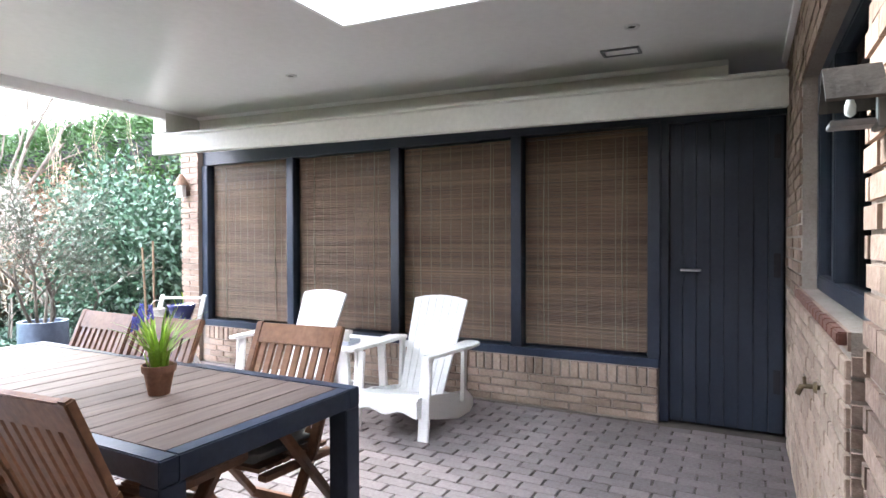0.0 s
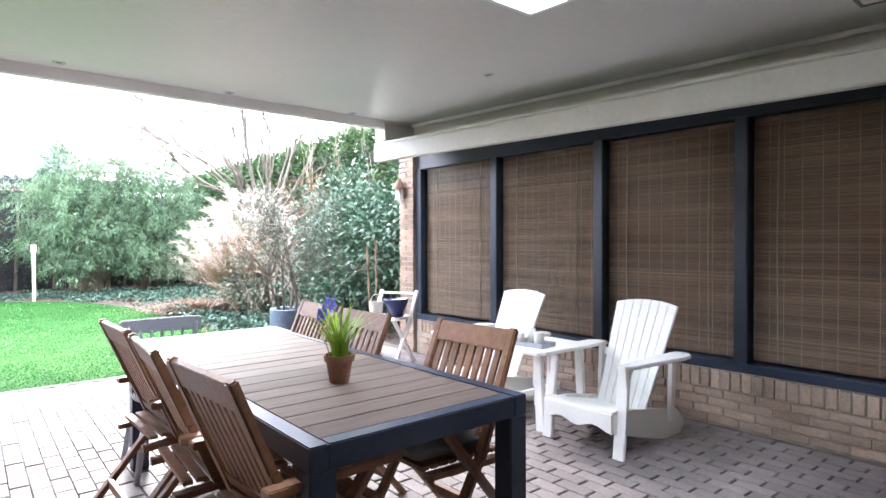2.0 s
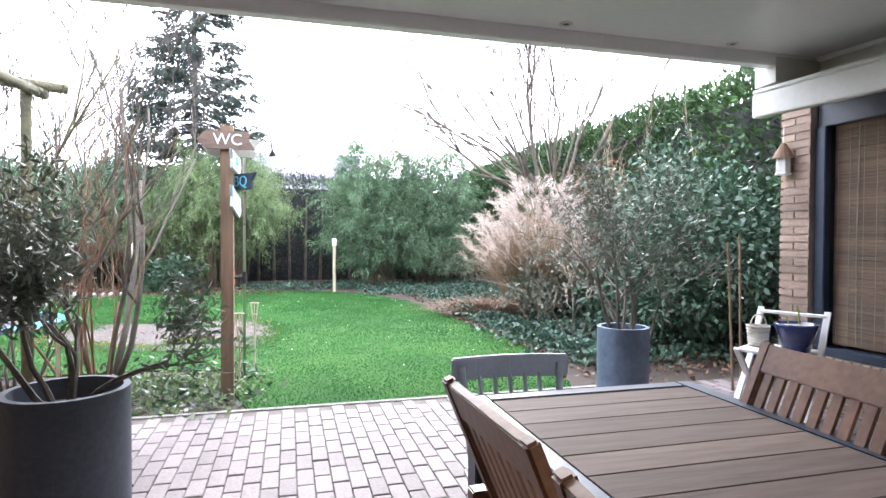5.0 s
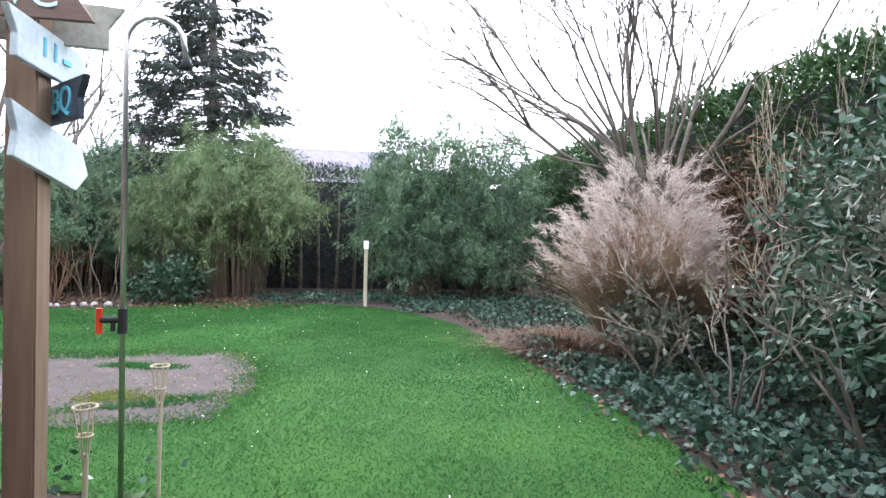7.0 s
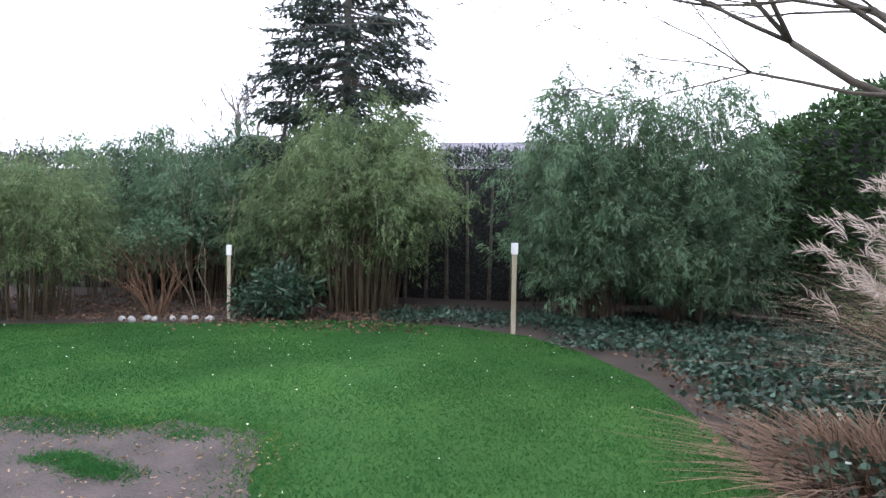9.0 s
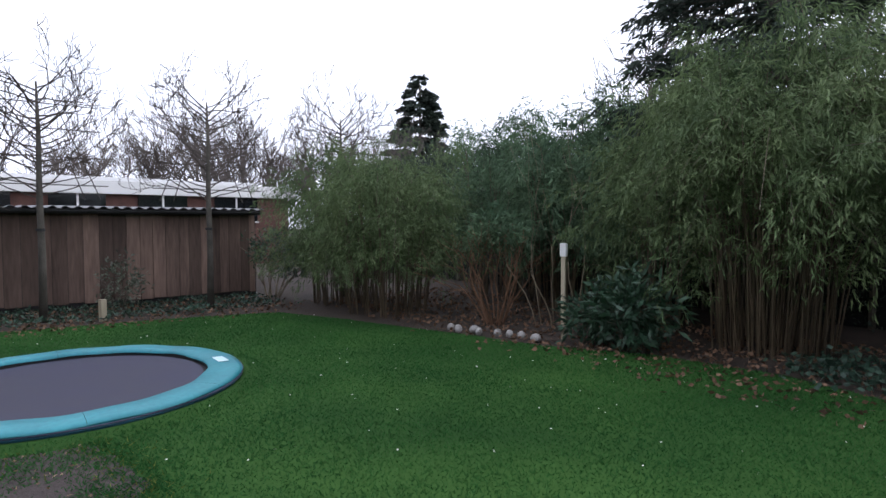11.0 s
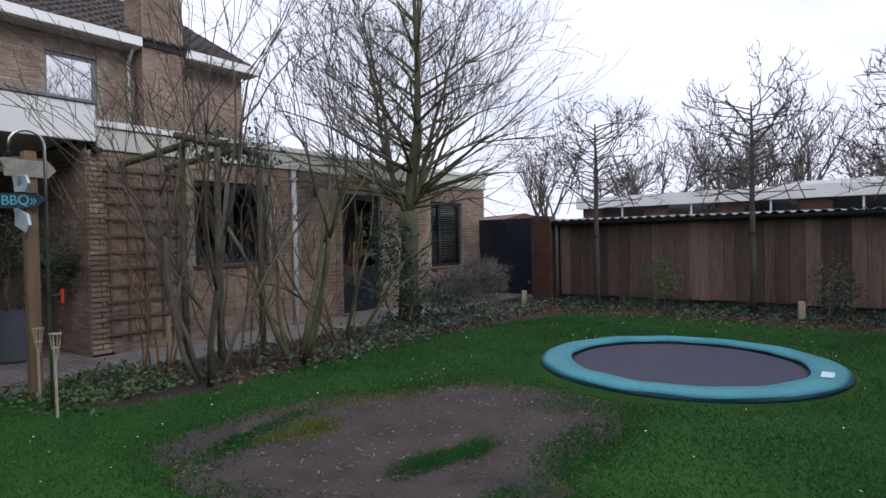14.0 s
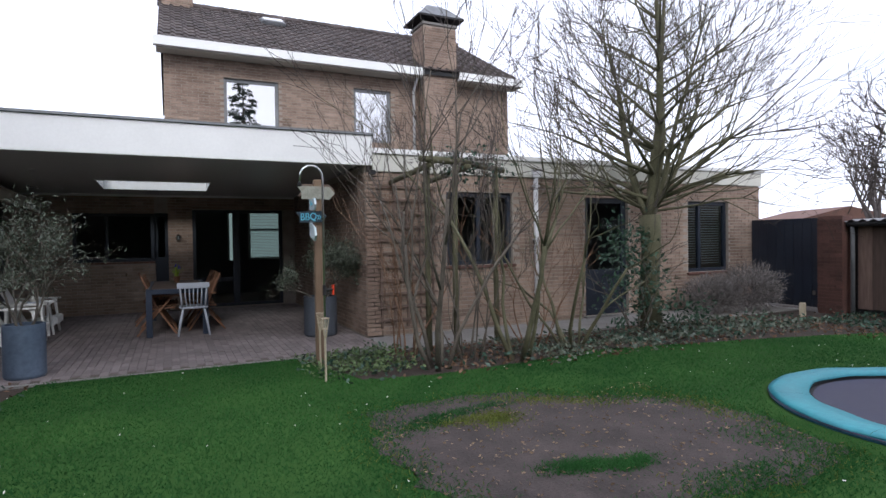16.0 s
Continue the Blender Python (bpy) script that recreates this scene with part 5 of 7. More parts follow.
# planters
def olive(x, y, label, r, h, mat, height, spread, n, seed, pot_label):
    """A pot with a multi-stemmed olive in it."""
    rng = np.random.default_rng(seed)
    t = thing("potted_olive", label, "potted tree", at=pose(x, y, 0))
    part("pot", Mesh().lathe([(0.001, 0), (r * 0.93, 0), (r, 0.03), (r, h), (r - 0.03, h), (r - 0.035, h - 0.10), (0.001, h - 0.10)], 120), mat, t, pot_label)
    part("soil", Mesh().lathe([(r - 0.037, h - 0.095), (r * 0.4, h - 0.08), (0.001, h - 0.078)], 24), M_SOIL, t)
    out = []
    for i in range(5):
        an = i * 1.3 + rng.uniform(-0.3, 0.3)
        branches(rng, (math.cos(an) * 0.06, math.sin(an) * 0.06, h - 0.1), (math.cos(an) * spread * 0.6, math.sin(an) * spread * 0.6, 1), height * 0.42, 0.016, 3, out, (2, 4), 0.75, 0.68, 0.05, 4, 0.6, 0.16, 0.002)
    tagged(part("stem_mass", limbs_mesh(out, 0, 3, 6), M_BARK, t), kind="stuff")
    pts = np.array([tuple(p) for q in out if q[2] <= 1 for p in q[0]])
    pts = pts[pts[:, 2] > h + 0.12]
    p = pts[rng.integers(0, len(pts), n)] + rng.normal(size=(n, 3)) * 0.055
    d = unit(rng.normal(size=(n, 3)) * 0.8 + np.array([0, 0, 0.35]) + unit(p * np.array([1, 1, 0]) + 1e-6) * 0.5)
    part("leaves", quads("leaves", leaves(rng, p, d, 0.062, 0.014), M_LEAF_OLIVE), M_LEAF_OLIVE, t, "narrow silver-green leaves")
    return t


olive(4.68, 10.32, "olive bush in a tall round anthracite planter", 0.25, 0.60, M_ANTHRA, 1.05, 1.0, 5200, 61, "smooth anthracite planter")
olive(8.20, 11.46, "tall olive in a blue-grey zinc tub", 0.20, 0.58, M_ZINC, 1.5, 0.6, 3000, 62, "blue-grey zinc tub")

# hanging lantern, wall lamp, tap, downlights
t = thing("bird_house", "small white hanging lantern bird house with a thatched cap", "bird house", at=pose(9.50, 11.22, 1.80))
part("box", Mesh().lathe([(0.001, 0), (0.062, 0), (0.062, 0.012), (0.052, 0.015), (0.052, 0.135), (0.001, 0.135)], 6), M_WPAINT, t)
part("cap", Mesh().lathe([(0.085, 0.13), (0.06, 0.18), (0.02, 0.25), (0.001, 0.26)], 14), M_DEADLEAF, t, "brown thatched cap")
part("perch", Mesh().tube([(-0.05, 0, 0.03), (-0.10, 0, 0.03)], 0.004, 6), M_POST, t)
part("hanger", Mesh().tube([(0, 0, 0.25), (0.002, 0, 0.40)], 0.003, 6), M_STEEL, t)
t = thing("wall_lamp", "weathered metal gable-roofed wall lamp on the pier", "wall lamp")
LX = 6.60
m = Mesh()
for sg in (-1, 1):
    m.slab([(0, 0.052), (sg * 0.062, -0.020), (sg * 0.062, -0.026), (0, 0.044)][::sg], 0.016, 0.112, Matrix(((1, 0, 0, LX), (0, 0, 1, HOUSE_Y), (0, 1, 0, 1.595), (0, 0, 0, 1))))
part("hood", m, M_LEADD, t, "weathered grey gabled hood")
part("glass", Mesh().box((LX - 0.026, HOUSE_Y + 0.03, 1.54), (LX + 0.026, HOUSE_Y + 0.10, 1.60)), M_PANE, t)
part("bulb", Mesh().lathe([(0.001, -0.018), (0.009, -0.012), (0.010, 0.004), (0.006, 0.016), (0.001, 0.02)], 14, (LX, HOUSE_Y + 0.066, 1.565)), M_GLOBE, t, smooth=True)
part("base", Mesh().box((LX - 0.035, HOUSE_Y + 0.014, 1.52), (LX + 0.035, HOUSE_Y + 0.028, 1.61)).box((LX - 0.03, HOUSE_Y + 0.028, 1.527), (LX + 0.03, HOUSE_Y + 0.102, 1.538)), M_LEAD, t, bevel=0.002)
t = thing("garden_tap", "aged brass garden tap on the brick wall", "tap")
TX, TZ = 7.60, 0.80
part("spout", Mesh().tube([(TX, HOUSE_Y + 0.01, TZ), (TX, HOUSE_Y + 0.05, TZ + 0.002), (TX, HOUSE_Y + 0.07, TZ), (TX, HOUSE_Y + 0.082, TZ - 0.03)], [0.009, 0.009, 0.010, 0.009], 10), M_BRASS, t, smooth=True)
part("valve", Mesh().tube([(TX, HOUSE_Y + 0.06, TZ), (TX, HOUSE_Y + 0.062, TZ + 0.034)], 0.006, 8).tube([(TX - 0.022, HOUSE_Y + 0.062, TZ + 0.036), (TX + 0.022, HOUSE_Y + 0.062, TZ + 0.036)], 0.004, 8), M_BRASS, t)
part("rosette", Mesh().lathe([(0.001, 0), (0.022, 0), (0.016, 0.010), (0.001, 0.012)], 16), M_BRASS, t).matrix_local = pose(TX, HOUSE_Y + 0.026, TZ, -90)


def downlight(x, y):
    t = thing("downlight", "small round steel recessed ceiling spot, off", "ceiling spot", "ceiling spots", at=pose(x, y, ceil_z(y) - 0.006))
    part("ring", Mesh().lathe([(0.022, 0.004), (0.024, -0.002), (0.040, -0.003), (0.043, 0.005)], 24), M_STEEL, t, smooth=True)
    part("lens", Mesh().lathe([(0.022, 0.003), (0.001, 0.002)], 20), M_BLACK, t)


for x, y in ((8.58, 6.26), (8.58, 8.76), (8.60, 10.78), (7.32, 10.76), (6.05, 10.68), (4.88, 10.58)):
    downlight(x, y)
t = thing("ceiling_hatch", "small rectangular framed ceiling hatch", "ceiling hatch")
m = Mesh()
for a, b in (((8.93, 6.28), (9.06, 6.295)), ((8.93, 6.50), (9.06, 6.515)), ((8.93, 6.295), (8.94, 6.50)), ((9.05, 6.295), (9.06, 6.50))):
    sloped(m, a, b, -0.012, -0.001)
part("hatch_frame", m, M_LEAD, t)
part("hatch_panel", sloped(Mesh(), (8.94, 6.295), (9.05, 6.50), -0.005, -0.0005), M_CEIL, t)

# ---------------------------------------------------------------- garden things
t = thing("signpost", "brown wooden garden signpost with painted arrow boards", "signpost", at=pose(5.155, 12.33, 0))
part("post", Mesh().box((-0.048, -0.048, -0.05), (0.048, 0.048, 2.16)), M_POST, t, bevel=0.006)


def arrow(name, length, height, mat, m, parent, label, tail=0.05):
    l, h = length / 2, height / 2
    ob = part(name, Mesh().slab([(-l + tail, -h), (l - 0.07, -h), (l, 0), (l - 0.07, h), (-l, h), (-l + tail, 0)], -0.011, 0.011, m), mat, parent, label, bevel=0.002)
    return ob


FACE_HOUSE = Matrix(((1, 0, 0, 0), (0, 0, -1, 0), (0, 1, 0, 0), (0, 0, 0, 1)))
SWING = Matrix.Rotation(radians(-48), 4, "Z")
SIDE = Matrix.Rotation(radians(86), 4, "Z")
FACE_GARDEN = Matrix(((-1, 0, 0, 0), (0, 0, 1, 0), (0, 1, 0, 0), (0, 0, 0, 1)))
b = arrow("arrow_board", 0.44, 0.145, M_SIGNWOOD, Matrix.Translation((0.0, -0.062, 2.04)) @ FACE_HOUSE @ Matrix.Rotation(math.pi, 4, "Z"), t, "brown board lettered WC in pale paint")
letters("lettering", "WC", 0.125, M_SIGNWHITE, b, Matrix.Translation((0.01, -0.076, 2.04)) @ FACE_HOUSE)
b = arrow("arrow_board", 0.46, 0.15, M_SIGNPALE, Matrix.Translation((0.03, 0.062, 2.0)) @ Matrix.Rotation(radians(8), 4, "Z") @ FACE_GARDEN, t, "pale weathered driftwood arrow")
b = arrow("arrow_board", 0.48, 0.14, M_SIGNICE, Matrix.Translation((0.062, 0.0, 1.87)) @ SIDE @ FACE_HOUSE @ Matrix.Rotation(radians(-3), 4, "Z"), t, "small ice-blue board with faded teal marks")
part("faded_mark", Mesh().box((-0.06, -0.016, 1.85), (-0.048, -0.012, 1.91), ).box((0.0, -0.016, 1.85), (0.012, -0.012, 1.91)).box((0.05, -0.016, 1.86), (0.1, -0.012, 1.875)), M_SIGNBLUE, b).matrix_local = Matrix.Translation((0.062, 0.0, 0)) @ SIDE
b = arrow("arrow_board", 0.42, 0.13, M_SIGNDARK, Matrix.Translation((0.085, 0.03, 1.72)) @ SWING @ FACE_GARDEN, t, "dark arrow board lettered BBQ in bright blue")
letters("lettering", "BBQ»", 0.12, M_SIGNBLUE, b, Matrix.Translation((0.085, 0.03, 1.72)) @ SWING @ Matrix.Translation((0, 0.013, 0)) @ FACE_GARDEN)
letters("lettering", "BBQ", 0.12, M_SIGNBLUE, b, Matrix.Translation((0.085, 0.03, 1.72)) @ SWING @ Matrix.Translation((0, -0.013, 0)) @ FACE_HOUSE)
b = arrow("arrow_board", 0.48, 0.16, M_SIGNICE, Matrix.Translation((0.062, 0.0, 1.55)) @ SIDE @ FACE_HOUSE @ Matrix.Rotation(radians(-12), 4, "Z"), t, "small ice-blue painted board")

t = thing("garden_shower", "slim steel garden shower pipe with red and black tap", "shower", at=pose(5.24, 12.94, 0))
part("riser", Mesh().tube([(0, 0, -0.05), (0, 0, 2.12)] + [(0.0 + 0.12 * (1 - math.cos(a)), 0, 2.12 + 0.12 * math.sin(a)) for a in [j * math.pi / 8 for j in range(1, 8)]] + [(0.245, 0, 2.06)], 0.012, 10), M_STEEL, t, smooth=True)
part("shower_head", Mesh().lathe([(0.012, 0.05), (0.03, 0.0), (0.001, -0.004)], 14, (0.245, 0, 2.02)), M_BLACK, t, smooth=True)
part("valve", Mesh().tube([(0, 0, 0.85), (0, 0, 0.96)], 0.02, 10).tube([(0, 0, 0.91), (-0.09, 0, 0.91)], 0.014, 10).tube([(-0.04, 0, 0.91), (-0.04, 0, 0.86)], 0.010, 8), M_BLACK, t)
part("knob", Mesh().tube([(-0.095, 0, 0.85), (-0.095, 0, 0.96)], 0.014, 10), M_RED, t, "red plastic knob")


def torch(x, y, h):
    t = thing("garden_torch", "bamboo garden torch with woven wicker cage", "torch", "bamboo torches", at=pose(x, y, 0))
    part("pole", Mesh().tube([(0, 0, -0.05), (0.005, 0, h - 0.18)], 0.011, 8), M_PALEWOOD, t)
    for i in range(8):
        a = i * math.pi / 4
        part("splint", Mesh().tube([(math.cos(a) * 0.012, math.sin(a) * 0.012, h - 0.20), (math.cos(a) * 0.04, math.sin(a) * 0.04, h)], 0.003, 5), M_PALEWOOD, t)
    for z, r in ((h - 0.11, 0.027), (h, 0.042)):
        part("ring", Mesh().tube([(math.cos(a) * r, math.sin(a) * r, z) for a in [j * math.pi / 8 for j in range(17)]], 0.005, 5, cap=False), M_CORD, t)


torch(5.31, 13.24, 0.64)
torch(5.22, 12.62, 0.62)


def stake(x, y, z, w=0.05, cap=True, lean=0.0):
    t = thing("wooden_stake", "slim pale wooden stake with a white cap" if cap else "short pale wooden stake", "stake", "lawn stakes", at=pose(x, y, 0, 0, lean, 20))
    part("shaft", Mesh().box((-w / 2, -w / 2, -0.05), (w / 2, w / 2, z - (0.16 if cap else 0))), M_PALEWOOD, t, bevel=0.004)
    if cap:
        part("cap", Mesh().box((-w / 2 - 0.012, -w / 2 - 0.012, z - 0.16), (w / 2 + 0.012, w / 2 + 0.012, z)), M_WHITE, t, "white painted cap", bevel=0.005)


stake(6.68, 21.32, 1.25, 0.055)
stake(2.23, 21.73, 1.13, 0.05)
stake(-2.78, 17.52, 0.29, 0.08, False)
stake(-3.27, 12.68, 0.23, 0.09, False)
stake(3.95, 12.35, 0.55, 0.03, False)

# trampoline sunk in the lawn
TR = (1.08, 16.80)
t = thing("trampoline", "round sunken trampoline with turquoise padded rim", "trampoline", at=pose(TR[0], TR[1], 0) @ Matrix.Diagonal((0.955, 0.955, 0.60, 1)))
part("skirt", Mesh().lathe([(1.40, -0.01), (1.445, 0.0), (1.455, 0.05), (1.44, 0.075), (1.40, 0.08)], 72), M_TEALD, t, "dark turquoise skirt")
for i in range(8):
    m = Mesh()
    k0 = i * math.pi / 4
    seg = 10
    prof = [(1.135, 0.078), (1.14, 0.118), (1.27, 0.132), (1.40, 0.124), (1.45, 0.095), (1.44, 0.070)]
    for j in range(seg + 1):
        a = k0 + 0.001 + (math.pi / 4 - 0.002) * j / seg
        for r, z in prof:
            wob = 0.008 * math.sin(a * 9 + r * 7)
            m.v.append((math.cos(a) * (r + wob), math.sin(a) * (r + wob), z + 0.006 * math.sin(a * 13)))
    np_ = len(prof)
    for j in range(seg):
        for q in range(np_ - 1):
            o = j * np_ + q
            m.f.append((o, o + np_, o + np_ + 1, o + 1))
    part("rim_pad", m, M_TEAL, t, "turquoise padded rim segment", smooth=True)
part("jump_mat", Mesh().lathe([(1.10, 0.045), (1.0, 0.040), (0.5, 0.030), (0.001, 0.026)], 64), M_MAT, t, "black woven jumping mat", smooth=True)
part("spring_well", Mesh().lathe([(1.15, 0.100), (1.145, 0.02), (1.10, 0.018)], 72), M_BLACK, t, "dark gap between pad and mat")
part("seam_cord", Mesh().lathe([(1.452, 0.082), (1.462, 0.074), (1.452, 0.064)], 72), M_MAT, t, "dark elastic edge cord")
part("maker_patch", Mesh().slab([(-0.12, -0.05), (0.12, -0.05), (0.12, 0.05), (-0.12, 0.05)], 0.137, 0.140, Matrix.Translation((0.12, 1.27, 0)) @ Matrix.Rotation(0.0, 4, "Z")), M_SIGNWHITE, t, "pale printed patch")

mound = part("turf_mound", Mesh().lathe([(1.36, -0.03), (1.38, 0.018), (1.43, 0.020), (1.50, 0.010), (1.62, -0.02)], 72, (TR[0], TR[1], 0)), M_GRASS, bpy.data.objects["lawn"], "low turf mound round the trampoline", smooth=True)

# annex fittings
t = thing("globe_lamp", "white opal globe lamp above the annex door", "wall lamp")
m = Mesh().lathe([(0.001, -0.09)] + [(0.09 * math.cos(a), 0.09 * math.sin(a)) for a in [-1.3 + j * 0.26 for j in range(11)]] + [(0.001, 0.09)], 24, (-0.63, ANNEX_Y + 0.12, 2.31))
part("globe", m, M_GLOBE, t, smooth=True)
part("bracket", Mesh().box((-0.67, ANNEX_Y + 0.014, 2.27), (-0.59, ANNEX_Y + 0.05, 2.36)), M_BLACK, t, bevel=0.006)
t = thing("rain_pipe", "white plastic rain pipe on the annex wall", "rain pipe")
part("pipe", Mesh().tube([(1.15, ANNEX_Y + 0.06, 2.5), (1.15, ANNEX_Y + 0.06, 0.0)], 0.04, 14), M_PVC, t, smooth=True)
for z in (0.5, 1.4, 2.3):
    part("clip", Mesh().box((1.10, ANNEX_Y + 0.014, z), (1.20, ANNEX_Y + 0.105, z + 0.03)), M_PVC, t)
part("hopper", Mesh().box((1.07, ANNEX_Y + 0.014, 2.45), (1.23, ANNEX_Y + 0.12, 2.60)), M_PVC, t, bevel=0.01)
t = thing("trellis", "old brown wooden wall trellis with square lattice", "trellis")
for i in range(5):
    x = 3.05 + i * 0.21
    part("upright", Mesh().box((x, ANNEX_Y + 0.03, 0.12), (x + 0.03, ANNEX_Y + 0.05, 2.26)), M_SIGNWOOD, t)
for i in range(11):
    z = 0.22 + i * 0.2
    part("crosspiece", Mesh().box((3.0, ANNEX_Y + 0.05, z), (3.97, ANNEX_Y + 0.07, z + 0.03)), M_SIGNWOOD, t)
t = thing("pergola", "mossy wooden pergola posts with log beams", "pergola")
for x, y in ((2.60, 12.11), (3.42, 12.48), (3.75, 12.35)):
    part("post", Mesh().tube([(x, y, -0.05), (x + 0.01, y, 1.2), (x, y + 0.01, 2.38)], [0.042, 0.036, 0.036], 9), M_BARKG, t, smooth=True)
part("beam", Mesh().tube([(2.45, 12.08, 2.40), (3.3, 12.38, 2.45), (3.95, 12.6, 2.43)], [0.04, 0.048, 0.038], 10), M_BARKG, t, smooth=True)
for x in (3.75, 3.2):
    part("log", Mesh().tube([(x, ANNEX_Y + 0.06, 2.30), (x + 0.05, 12.55, 2.37)], 0.04, 10), M_BARKG, t, smooth=True)
t = thing("security_light", "small black outdoor spotlight under the canopy corner", "wall lamp")
part("head", Mesh().box((4.00, ANNEX_Y + 0.05, 2.40), (4.10, ANNEX_Y + 0.14, 2.47)), M_BLACK, t, bevel=0.01)
part("arm", Mesh().box((4.03, ANNEX_Y + 0.014, 2.42), (4.07, ANNEX_Y + 0.05, 2.45)), M_BLACK, t)
t = thing("vent_grille", "small brown wall vent in the annex brickwork", "vent")
part("grille", Mesh().box((0.62, ANNEX_Y + 0.014, 2.05), (0.72, ANNEX_Y + 0.03, 2.22)), M_BLACK, t, bevel=0.004)

# ---------------------------------------------------------------- plants
def bamboo(label, seed, clumps, mat, length=0.105, width=0.015, tufts_each=16, per=11, skirt=0.3, bare=0.42):
    """A bamboo clump of (x, y, base radius, crown radius, height, canes): canes rise, arch over and hang, with drooping leaves in tufts along their outer half."""
    rng = np.random.default_rng(seed)
    t = thing("bamboo_clump", label, "bamboo")
    m, ps, ds = Mesh(), [], []
    for cx, cy, base, crown, height, canes in clumps:
        for i in range(canes):
            a, r = rng.uniform(0, 6.28), base * math.sqrt(rng.random())
            b = a + rng.normal() * 0.45
            o = np.array([math.cos(b), math.sin(b), 0.0])
            root = np.array([cx + r * math.cos(a), cy + r * math.sin(a), -0.05])
            f = rng.random() ** 0.75
            low = rng.random() < skirt
            reach = crown * (0.25 + 0.8 * f) * rng.uniform(0.7, 1.2) * (0.85 if low else 1.0)
            h = height * (1.04 - 0.42 * f ** 1.6) * rng.uniform(0.80, 1.08) * (rng.uniform(0.42, 0.78) if low else 1.0)
            peak = rng.uniform(0.60, 0.92)
            side = np.array([-o[1], o[0], 0.0]) * rng.normal() * 0.12

            def at(s):
                return root + o * reach * s ** 1.7 + side * s * s + np.array([0, 0, 1.0]) * h * (1 - (1 - s / peak) ** 2)

            if i % 3 == 0:
                m.tube([at(s) for s in (0, 0.22, 0.45, 0.7, 1.0)], [0.010, 0.009, 0.007, 0.004, 0.002], 4, cap=False)
            for k in range(tufts_each):
                s = bare + (1 - bare) * rng.random() ** 0.9
                p = at(s)
                if p[2] < 0.3:
                    continue
                way = at(min(s + 0.05, 1.05)) - p
                way = way / (np.linalg.norm(way) + 1e-6)
                q = p + rng.normal(size=3) * 0.07
                spray = unit((way * 0.7 + rng.normal(size=3) * 0.6)[None, :])[0]
                ps.append(q + spray * rng.random((per, 1)) * 0.22 + np.array([0, 0, -0.10]) * rng.random((per, 1)) + rng.normal(size=(per, 3)) * 0.025)
                ds.append(unit(spray * 0.8 + rng.normal(size=(per, 3)) * 0.42 + np.array([0, 0, -0.6])))
    tagged(part("cane_stand", m, M_CANE, t, "slender tan canes"), kind="stuff")
    q, w = np.concatenate(ps), np.concatenate(ds)
    part("foliage", quads("foliage", leaves(rng, q, w, length, width, 0.2), mat), mat, t, "narrow drooping leaves in tufts")
    return t


bamboo("tall yellow-green bamboo clump with bare lower canes", 101, [(4.0, 23.1, 0.62, 1.6, 3.35, 380), (2.7, 23.0, 0.3, 1.0, 2.5, 60)], M_LEAF_BAMBOO, skirt=0.16, bare=0.42)
bamboo("large weeping blue-green bamboo clump at the back of the lawn", 102, [(7.9, 23.2, 0.5, 1.6, 3.95, 260), (9.6, 23.3, 0.5, 1.4, 4.0, 190), (8.0, 22.7, 0.4, 1.15, 2.5, 120), (9.3, 22.6, 0.4, 1.1, 2.0, 90)], M_LEAF_DARK, 0.125, 0.019, skirt=0.5, bare=0.3)
bamboo("bright green feathery bamboo beside the shed", 103, [(-0.9, 21.3, 0.7, 1.15, 2.7, 200), (-2.4, 21.2, 0.5, 1.45, 2.55, 170)], M_LEAF_BAMBOO, 0.10, 0.014, skirt=0.5, bare=0.28)
bamboo("dark bushy bamboo behind the border", 104, [(0.5, 24.0, 0.7, 1.4, 3.4, 190), (-1.5, 24.2, 0.7, 1.4, 3.4, 140), (1.9, 24.0, 0.5, 1.1, 3.0, 90)], M_LEAF_DARK, 0.125, 0.019, skirt=0.45, bare=0.3)


